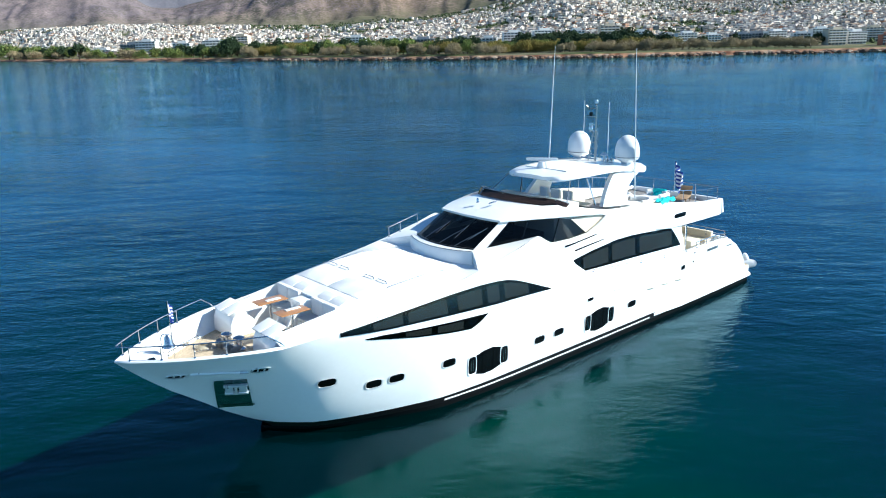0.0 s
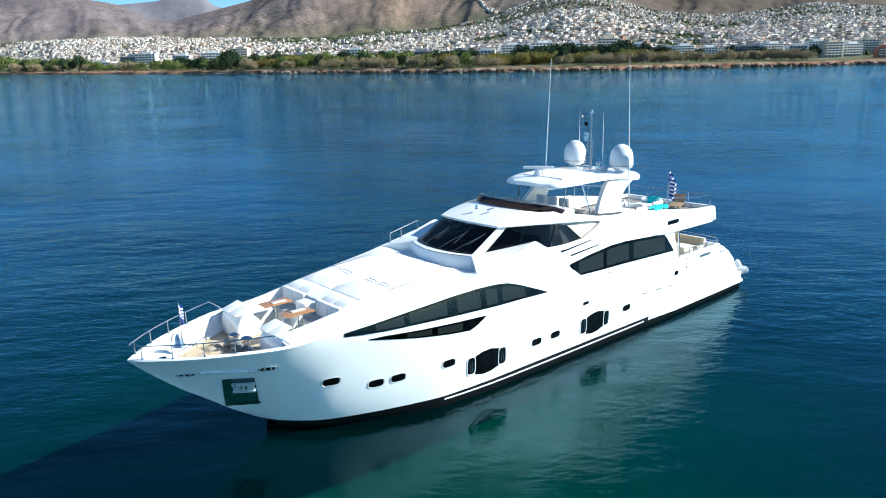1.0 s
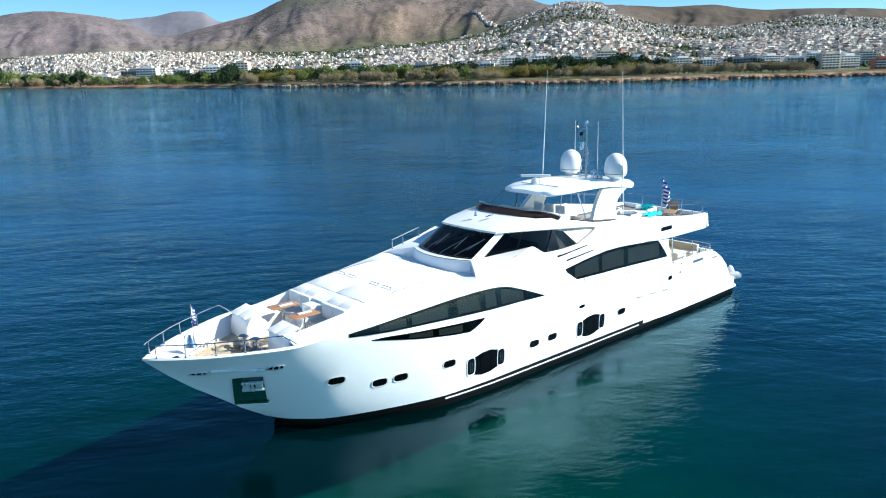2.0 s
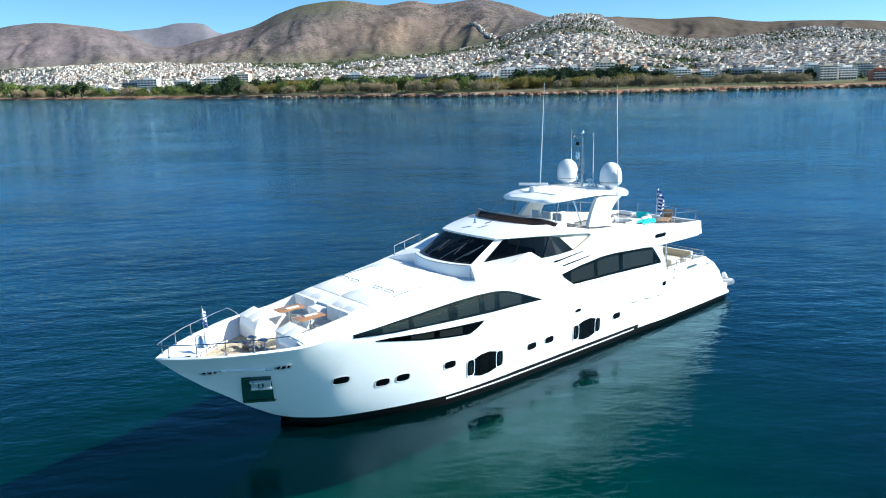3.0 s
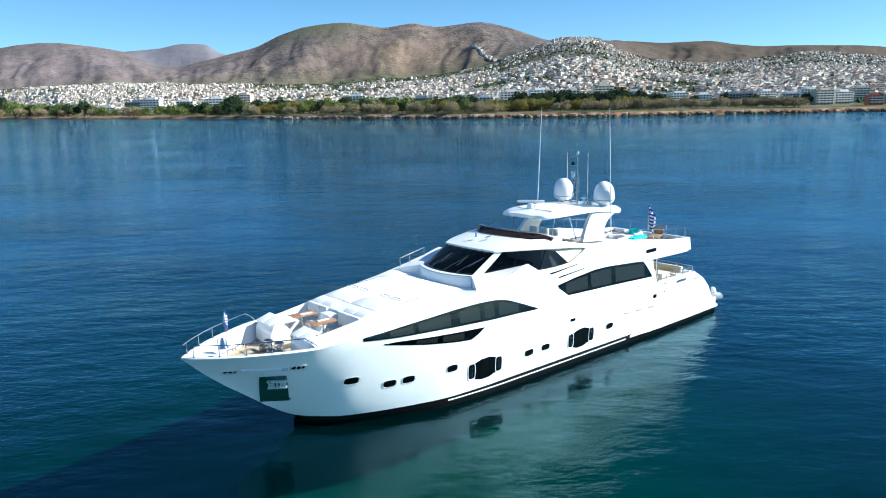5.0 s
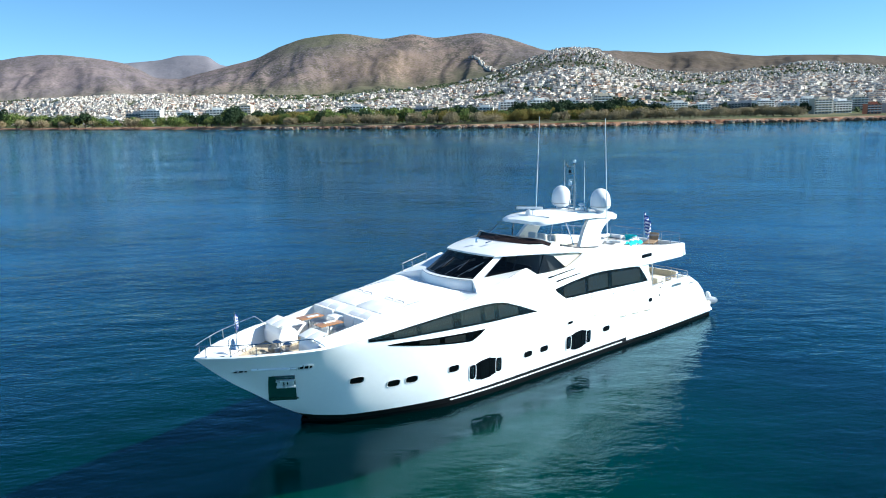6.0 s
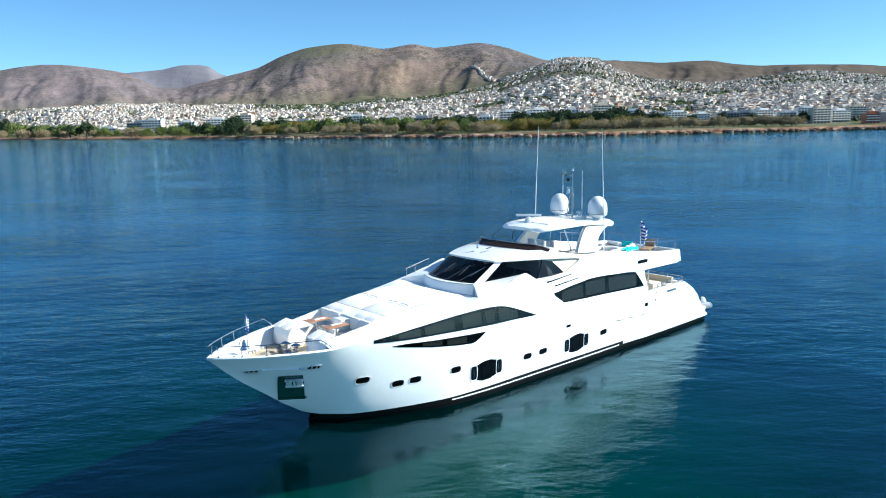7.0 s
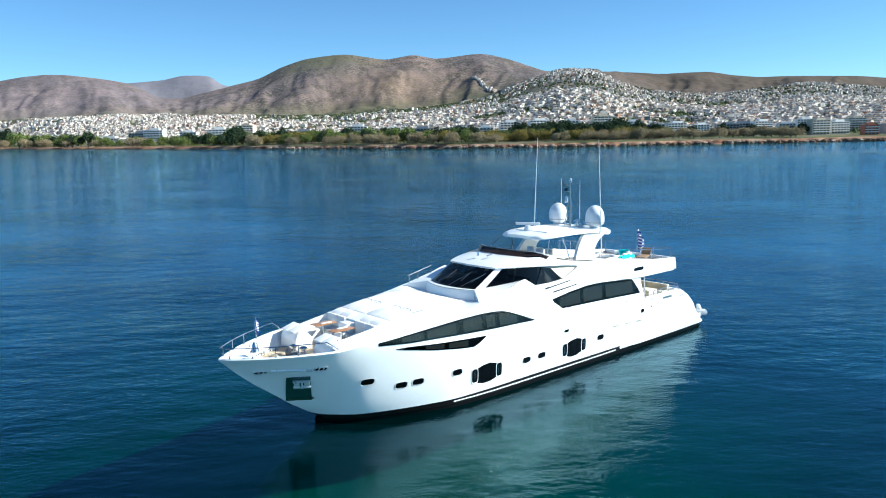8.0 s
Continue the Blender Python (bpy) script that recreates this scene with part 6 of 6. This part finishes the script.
# ---------- the town ----------
def island_paint(name, cols, rough=0.8, bands=None):
    """Each island of the mesh takes one of a set of colours; optional rows of dark openings on walls."""
    m, n, l, b = mat(name)
    geo = n.new("ShaderNodeNewGeometry")
    cr = n.new("ShaderNodeValToRGB")
    cr.color_ramp.interpolation = "CONSTANT"
    e = cr.color_ramp.elements
    while len(e) < len(cols):
        e.new(0.5)
    acc = 0.0
    total = sum(w for _, w in cols)
    for k, (c, w) in enumerate(cols):
        e[k].position = acc / total
        e[k].color = (*c, 1)
        acc += w
    l.new(geo.outputs["Random Per Island"], cr.inputs[0])
    last = cr.outputs[0]
    if bands:
        sep, nrm = n.new("ShaderNodeSeparateXYZ"), n.new("ShaderNodeSeparateXYZ")
        l.new(geo.outputs["Position"], sep.inputs[0])
        l.new(geo.outputs["Normal"], nrm.inputs[0])
        marks = []
        for src, step, share in ((sep.outputs["Z"], bands[0], 0.42), (None, bands[1], 0.45)):
            if src is None:
                mix = n.new("ShaderNodeMath")
                mix.operation = "MULTIPLY_ADD"
                mix.inputs[1].default_value = 0.7
                l.new(sep.outputs["X"], mix.inputs[0])
                l.new(sep.outputs["Y"], mix.inputs[2])
                src = mix.outputs[0]
            d, f, g = n.new("ShaderNodeMath"), n.new("ShaderNodeMath"), n.new("ShaderNodeMath")
            d.operation, f.operation, g.operation = "DIVIDE", "FRACT", "LESS_THAN"
            d.inputs[1].default_value = step
            g.inputs[1].default_value = share
            l.new(src, d.inputs[0])
            l.new(d.outputs[0], f.inputs[0])
            l.new(f.outputs[0], g.inputs[0])
            marks.append(g)
        wall = n.new("ShaderNodeMath")
        wall.operation = "LESS_THAN"
        wall.inputs[1].default_value = 0.5
        l.new(nrm.outputs["Z"], wall.inputs[0])
        a, c = n.new("ShaderNodeMath"), n.new("ShaderNodeMath")
        a.operation = c.operation = "MULTIPLY"
        l.new(marks[0].outputs[0], a.inputs[0])
        l.new(marks[1].outputs[0], a.inputs[1])
        l.new(a.outputs[0], c.inputs[0])
        l.new(wall.outputs[0], c.inputs[1])
        mx = n.new("ShaderNodeMix")
        mx.data_type = "RGBA"
        mx.inputs["B"].default_value = (0.13, 0.13, 0.135, 1)
        l.new(c.outputs[0], mx.inputs["Factor"])
        l.new(last, mx.inputs["A"])
        last = mx.outputs["Result"]
    l.new(last, b.inputs["Base Color"])
    b.inputs["Roughness"].default_value = rough
    b.inputs["Specular IOR Level"].default_value = 0.2
    return m


HOUSES = island_paint("town_plaster", [((0.74, 0.66, 0.58), 5), ((0.58, 0.5, 0.42), 4), ((0.82, 0.76, 0.68), 4), ((0.48, 0.37, 0.28), 2.2), ((0.4, 0.22, 0.14), 0.9), ((0.3, 0.28, 0.26), 1.4)], bands=(3.1, 3.3))
LEAVES = island_paint("garden_leaves", [((0.06, 0.085, 0.035), 3), ((0.075, 0.1, 0.045), 3), ((0.1, 0.105, 0.055), 2), ((0.05, 0.07, 0.03), 2)], 0.9)
ROCKS = island_paint("shore_rock", [((0.2, 0.12, 0.08), 3), ((0.32, 0.24, 0.18), 3), ((0.14, 0.09, 0.07), 2)], 0.95)
rnd = random.Random(7)


def stuff(name, verts, faces, material, label, category):
    me = bpy.data.meshes.new(name)
    me.from_pydata(verts, [], faces)
    me.materials.append(material)
    ob = new(name, me)
    return tagged(ob, label, category, kind="stuff")


def add_block(verts, faces, c, w, dp, h, yaw, sink=4.0):
    ca, sa = math.cos(yaw), math.sin(yaw)
    k = len(verts)
    for z in (-sink, h):
        for x, y in ((-w / 2, -dp / 2), (w / 2, -dp / 2), (w / 2, dp / 2), (-w / 2, dp / 2)):
            verts.append((c.x + x * ca - y * sa, c.y + x * sa + y * ca, c.z + z))
    faces.extend([(k + 4, k + 5, k + 6, k + 7), (k, k + 1, k + 5, k + 4), (k + 1, k + 2, k + 6, k + 5), (k + 2, k + 3, k + 7, k + 6), (k + 3, k, k + 4, k + 7)])


def add_bush(verts, faces, c, r, h):
    k = len(verts)
    n = 6
    verts.append((c.x, c.y, c.z + h))
    for lev, (rr, zz) in enumerate(((0.75, 0.78), (1.0, 0.45), (0.8, 0.1))):
        for i in range(n):
            a = 2 * math.pi * (i + 0.5 * lev) / n
            q = r * rr * rnd.uniform(0.75, 1.2)
            verts.append((c.x + q * math.cos(a), c.y + q * math.sin(a), c.z + h * zz * rnd.uniform(0.85, 1.1)))
    for i in range(n):
        faces.append((k, k + 1 + i, k + 1 + (i + 1) % n))
        for lev in range(2):
            a, b = k + 1 + lev * n, k + 1 + (lev + 1) * n
            faces.append((a + i, b + i, b + (i + 1) % n, a + (i + 1) % n))


def built_up(st, d):
    """How densely the land is built on, nought to one."""
    s0 = shore_d(st)
    dt = max(2100.0, s0 + 650)
    if d < s0 + 190 or d > dt + 450:
        return 0
    if d > dt - 20:
        if 60 < st < 330:
            return 0.55 if d < dt + 330 else 0
        return 0.7 if d < dt + 20 and st > 820 else 0.0
    k = 0.9
    if 960 < st < 1100 and d > 1500:
        k = 0.36 if d < 1950 else 0.75
    if 1100 <= st and d > 1550:
        k = 0.5
    if 860 < st < 960 and d > 1600:
        k = 0.2
    if 460 < st < 880 and d > 1500:
        k = 0.5 if d < 1850 else 0.06
    return k


def town():
    v, f = [], []
    bv, bf = [], []
    count = 0
    while count < 19500:
        st = rnd.uniform(-160, 1760)
        s0 = shore_d(st)
        d = s0 + 190 + (rnd.random() ** 0.85) * (max(2100.0, s0 + 650) + 400 - s0 - 190)
        g = noise.noise(land_at(st, d) * 0.006)
        if rnd.random() > built_up(st, d) * (0.6 + 1.2 * g):
            continue
        count += 1
        c = land_at(st, d)
        c.z = land_h(st, d)
        yaw = 0.85 + rnd.choice((0, 0.25, -0.3, 0.6)) + rnd.uniform(-0.1, 0.1)
        hill = st > 840 and d > 1500
        w, dp = rnd.uniform(5, 11), rnd.uniform(5, 9)
        h = rnd.choice((2.6, 3, 3.5, 4.5)) if hill else rnd.choice((2.6, 3.2, 3.8, 4.5, 6))
        if hill:
            w, dp = w * 0.62, dp * 0.62
        add_block(v, f, c, w, dp, h, yaw)
        if rnd.random() < 0.55:
            add_block(v, f, c + Vector((0, 0, h)), w * 0.45, dp * 0.5, 1.3, yaw, 0)
        if rnd.random() < 0.3:
            add_block(v, f, c + Vector((w * 0.5, dp * 0.2, 0)), w * 0.7, dp * 0.8, h * 0.6, yaw)
    # a string of houses up the spur of the mountain
    for k in range(150):
        t = rnd.random() ** 0.8
        st, d = 836 + 92 * t + rnd.uniform(-9, 13) * t, 3060 - 620 * t
        c = land_at(st, d)
        c.z = land_h(st, d)
        add_block(v, f, c, rnd.uniform(7, 13), rnd.uniform(6, 10), rnd.uniform(4, 7), rnd.uniform(0, 1.5), 8)
    stuff("town_houses", v, f, HOUSES, "dense white flat-roofed houses climbing the slopes behind the coast", "houses")
    for k in range(17000):
        st = rnd.uniform(-160, 1760)
        s0 = shore_d(st)
        d = s0 + 120 + rnd.random() * (max(2100.0, s0 + 650) + 250 - s0)
        if st < 500 and rnd.random() < 0.55:
            continue
        c = land_at(st, d)
        c.z = land_h(st, d) - 0.5
        q = rnd.uniform(1.2, 3.0)
        add_bush(bv, bf, c, q, q * rnd.uniform(1.2, 2.2))
    stuff("garden_trees", bv, bf, LEAVES, "dark green garden trees between the houses", "trees")
    rv, rf = [], []
    for k in range(900):
        st = rnd.uniform(480, 1700)
        s0 = shore_d(st)
        c = land_at(st, s0 + rnd.uniform(-1, 9))
        c.z = land_h(st, s0 + 2) - 0.6
        q = rnd.uniform(0.8, 2.4)
        add_bush(rv, rf, c, q * 1.4, q * 1.5)
    stuff("shore_rocks", rv, rf, ROCKS, "red-brown boulders along the foot of the earth bank", "rocks")


town()

# ---------- apartment blocks along the shore ----------
PLASTER = [surf("white_render", (0.72, 0.71, 0.68), 0.8, var=0.05, scale=0.3), surf("cream_render", (0.6, 0.52, 0.4), 0.8, var=0.06, scale=0.3), surf("grey_render", (0.36, 0.36, 0.36), 0.8, var=0.08, scale=0.3), surf("terracotta_render", (0.45, 0.17, 0.1), 0.8, var=0.1, scale=0.3)]
DARKPANE_AND_SHADE = surf("far_glass_and_shade", (0.035, 0.05, 0.06), 0.15, var=0.3, scale=0.6)
BLUEPANE = surf("balcony_glass", (0.16, 0.27, 0.32), 0.15, var=0.2, scale=0.6)
AWNING = surf("awning_cloth", (0.42, 0.33, 0.2), 0.9, var=0.2, scale=0.5)


def apartment(width, deep, floors, plaster, balcony, label):
    """A flat-roofed block: storeys, glazed bays behind balconies, penthouse."""
    e = holder("apartment_block", label=label, category="building", group="apartment blocks along the shore")
    H = floors * 3.1
    bm = bmesh.new()
    box(bm, -width / 2, width / 2, -deep / 2, deep / 2, -4, H)
    part("wall", bm, plaster, e)
    bm = bmesh.new()
    box(bm, -width / 2 - 0.4, width / 2 + 0.4, -deep / 2 - 0.4, deep / 2 + 0.4, H + 0.003, H + 0.5)
    part("roof", bm, plaster, e)
    bm = bmesh.new()
    box(bm, -width * 0.22, width * 0.28, -deep * 0.3, deep * 0.3, H + 0.5, H + 3.1)
    part("penthouse", bm, plaster, e)
    bays = max(3, int(width / 4.2))
    step = width / bays
    pane = mesh_of("window", slab(bmesh.new(), [[(-step * 0.36, -0.03, 0.4), (step * 0.36, -0.03, 0.4)], [(-step * 0.36, -0.03, 2.6), (step * 0.36, -0.03, 2.6)]], [[(-step * 0.36, 0.1, 0.4), (step * 0.36, 0.1, 0.4)], [(-step * 0.36, 0.1, 2.6), (step * 0.36, 0.1, 2.6)]]), DARKPANE_AND_SHADE)
    bm = bmesh.new()
    box(bm, -width / 2 + 0.3, width / 2 - 0.3, -1.6, -0.01, -0.1, 0.12)
    bal = mesh_of("balcony", bm, plaster)
    bm = bmesh.new()
    box(bm, -width / 2 + 0.35, width / 2 - 0.35, -1.6, -1.5, 0.12, 1.1)
    rail_me = mesh_of("parapet", bm, balcony)
    for k in range(floors):
        for j in range(bays):
            for front in (1, -1):
                if front < 0 and j % 2:
                    continue
                o = new("window", pane)
                o.parent = e
                o.location = (-width / 2 + step * (j + 0.5), -front * deep / 2 - (0.0 if front > 0 else 0.07) * 1, k * 3.1)
        if k:
            o = new("balcony", bal)
            o.parent = e
            o.location = (0, -deep / 2, k * 3.1)
            r = new("parapet", rail_me)
            r.parent = o
    return e


def apartments():
    # the grey block's dark parapets paint the shade in its balconies
    kinds = [apartment(26, 14, 5, PLASTER[0], PLASTER[0], "white five-storey apartment block with long balconies"), apartment(22, 13, 4, PLASTER[0], BLUEPANE, "white four-storey block with blue-tinted balcony glass"), apartment(30, 15, 4, PLASTER[2], DARKPANE_AND_SHADE, "grey four-storey block, balcony shade painted as dark parapets"), apartment(24, 14, 6, PLASTER[1], PLASTER[0], "cream six-storey apartment block with white balconies"), apartment(18, 12, 4, PLASTER[3], PLASTER[0], "terracotta four-storey block with white balconies"), apartment(36, 14, 2, PLASTER[0], PLASTER[0], "long low white two-storey building")]
    sites = [(205, 5, 130), (262, 2, 150), (285, 0, 160), (345, 1, 170), (398, 0, 170), (445, 3, 230), (545, 2, 150), (575, 5, 210), (640, 0, 230), (700, 1, 250), (752, 2, 200), (815, 2, 210), (862, 1, 190), (905, 0, 240), (955, 0, 240), (1010, 1, 260), (1065, 3, 250), (1120, 0, 240), (1160, 2, 220), (1195, 0, 170), (1238, 1, 180), (1285, 2, 190), (1312, 2, 200), (1345, 0, 180), (1388, 1, 170), (1420, 0, 220), (1445, 3, 130), (1478, 0, 150), (1508, 3, 190), (1535, 4, 120), (1575, 2, 140), (1615, 0, 150)]
    used = set()
    for st, k, back in sites:
        s0 = shore_d(st)
        d = s0 + back * s0 / 800
        c = land_at(st, d)
        m = pose(c.x, c.y, land_h(st, d), 0, 0, math.degrees(math.atan2(SIDE.y, SIDE.x)) + rnd.uniform(-9, 9))
        g = (s0 / 700) ** 0.75 * (0.92 if st < 1100 else 0.8)
        if k in used:
            o = copy_thing(kinds[k], m)
        else:
            o = kinds[k]
            o.matrix_basis = m
            used.add(k)
        o.scale = (g, g, g)


apartments()

# ---------- trees along the shore ----------
BARK = surf("bark", (0.11, 0.085, 0.065), 0.95, var=0.25, scale=1.0)
FOLIAGE = [island_paint("tamarisk_leaves", [((0.3, 0.24, 0.145), 3), ((0.34, 0.27, 0.165), 3), ((0.26, 0.21, 0.12), 2), ((0.2, 0.18, 0.09), 1)], 0.95), island_paint("green_leaves", [((0.1, 0.15, 0.035), 3), ((0.14, 0.185, 0.05), 3), ((0.18, 0.19, 0.055), 2), ((0.075, 0.1, 0.03), 2)], 0.9), island_paint("pine_needles", [((0.028, 0.05, 0.022), 3), ((0.04, 0.065, 0.028), 3), ((0.02, 0.038, 0.018), 2)], 0.9), island_paint("ochre_leaves", [((0.22, 0.18, 0.045), 3), ((0.17, 0.16, 0.045), 3), ((0.26, 0.17, 0.05), 2)], 0.9)]


def tree(kind, height, spread, seed, label):
    """Tapered leaning trunk, forking limbs and a crown of many small leaf clumps."""
    r = random.Random(seed)
    e = holder("tree", label=label, category="tree", group="trees along the shore")
    bm = bmesh.new()
    base = height * 0.13
    lean = Vector((r.uniform(-0.4, 0.4), r.uniform(-0.4, 0.4), 0))
    fork = Vector((0, 0, base)) + lean
    tube(bm, [(0, 0, -1.0), lean * 0.4 + Vector((0, 0, base * 0.6)), fork], height * 0.04, 7, height * 0.026)
    tips = []
    for k in range(6):
        a = 2 * math.pi * k / 6 + r.uniform(-0.4, 0.4)
        tip = fork + Vector((math.cos(a) * spread * r.uniform(0.25, 0.5), math.sin(a) * spread * r.uniform(0.25, 0.5), height * r.uniform(0.18, 0.5)))
        tube(bm, [fork, fork.lerp(tip, 0.5) + Vector((0, 0, height * 0.05)), tip], height * 0.018, 5, height * 0.006)
        tips.append(tip)
    part("trunk", bm, BARK, e)
    verts, faces = [], []
    lobes = [(fork + Vector((0, 0, height * 0.45)), spread * 0.36)] + [(t, spread * r.uniform(0.26, 0.38)) for t in tips] + [(fork + Vector((r.uniform(-0.3, 0.3) * spread, r.uniform(-0.3, 0.3) * spread, height * r.uniform(0.3, 0.62))), spread * r.uniform(0.18, 0.28)) for _ in range(5)]
    for c, rad in lobes:
        for _ in range(105):
            d = Vector((r.gauss(0, 1), r.gauss(0, 1), r.gauss(0, 0.8)))
            d.normalize()
            p = c + d * rad * r.uniform(0.55, 1.05)
            if p.z < base * 0.6:
                continue
            s = height * r.uniform(0.028, 0.055)
            u = Vector((r.gauss(0, 1), r.gauss(0, 1), r.gauss(0, 1))).normalized()
            w = u.cross(d).normalized() if u.cross(d).length > 0.1 else Vector((1, 0, 0))
            q = u.cross(w).normalized()
            k = len(verts)
            for a, b, z in ((1, 0, 0), (-0.5, 0.9, 0.2), (-0.5, -0.9, -0.2), (0.1, 0.1, 0.8)):
                verts.append(tuple(p + (u * a + w * b + q * z) * s))
            faces.extend([(k, k + 1, k + 2), (k, k + 3, k + 1), (k + 1, k + 3, k + 2), (k + 2, k + 3, k)])
    me = bpy.data.meshes.new("crown")
    me.from_pydata(verts, [], faces)
    me.materials.append(FOLIAGE[kind])
    o = new("crown", me)
    o.parent = e
    return e


def trees():
    kinds = {0: [tree(0, 8.5, 8.5, 11, "rounded grey-brown tamarisk above the earth bank"), tree(0, 7.5, 9, 12, "rounded grey-brown tamarisk above the earth bank"), tree(0, 9, 8, 13, "rounded grey-brown tamarisk above the earth bank")],
             1: [tree(1, 11, 9, 21, "bright green broadleaf tree on the shore lawn"), tree(1, 9, 10, 22, "bright green broadleaf tree on the shore lawn"), tree(1, 12, 10, 23, "bright green broadleaf tree on the shore lawn")],
             2: [tree(2, 13, 9, 31, "tall dark green pine behind the shore"), tree(2, 15, 10, 32, "tall dark green pine behind the shore")],
             3: [tree(3, 10, 10, 41, "yellowing broadleaf tree on the shore lawn"), tree(3, 9, 9, 42, "yellowing broadleaf tree on the shore lawn")]}
    used = set()

    def plant(st, back, kind, size=1.0):
        s0 = shore_d(st)
        d = s0 + back * s0 / 700
        c = land_at(st, d)
        g = size * (s0 / 700) ** 0.85 * rnd.uniform(0.8, 1.2)
        i = rnd.randrange(len(kinds[kind]))
        m = pose(c.x, c.y, land_h(st, d) - 0.2, 0, 0, rnd.uniform(0, 360))
        if (kind, i) in used:
            o = copy_thing(kinds[kind][i], m)
        else:
            o = kinds[kind][i]
            o.matrix_basis = m
            used.add((kind, i))
        o.scale = (g * rnd.uniform(0.9, 1.15), g * rnd.uniform(0.9, 1.15), g)

    st = 1035.0
    while st < 1410:
        plant(st + rnd.uniform(-2, 2), 26 + rnd.uniform(-3, 8), 0, 1.2)
        st += rnd.uniform(7.5, 13)
    for st in (20, 55, 70, 92, 118, 130, 182, 245, 252, 262, 455, 465, 520, 528, 585, 598, 608, 632, 660, 668, 676, 682, 700, 738, 742, 770, 800, 806, 1000, 985, 850, 858, 880):
        plant(st, 20 + rnd.uniform(-3, 10), 0, 1.25)
    st = 420.0
    while st < 1180:
        plant(st, rnd.uniform(40, 110), rnd.choice((1, 1, 1, 3, 2)) if st < 860 else rnd.choice((3, 3, 3, 1, 2)), rnd.uniform(1.0, 1.45))
        st += rnd.uniform(3.0, 7)
    st = -20.0
    while st < 430:
        plant(st, rnd.uniform(20, 70), rnd.choice((1, 1, 2)), rnd.uniform(0.9, 1.25) * (1.2 if st < 180 else 1.0))
        st += rnd.uniform(4.5, 13) if st < 170 or st > 300 else rnd.uniform(14, 26)
    st = 920.0
    while st < 1130:
        plant(st, rnd.uniform(110, 160), 2, rnd.uniform(1.1, 1.5))
        st += rnd.uniform(3.5, 8)
    for st in (1225, 1278, 1332, 1402, 1418, 1465, 1545, 1560, 1590):
        plant(st, rnd.uniform(100, 150), 2, 0.9)


trees()
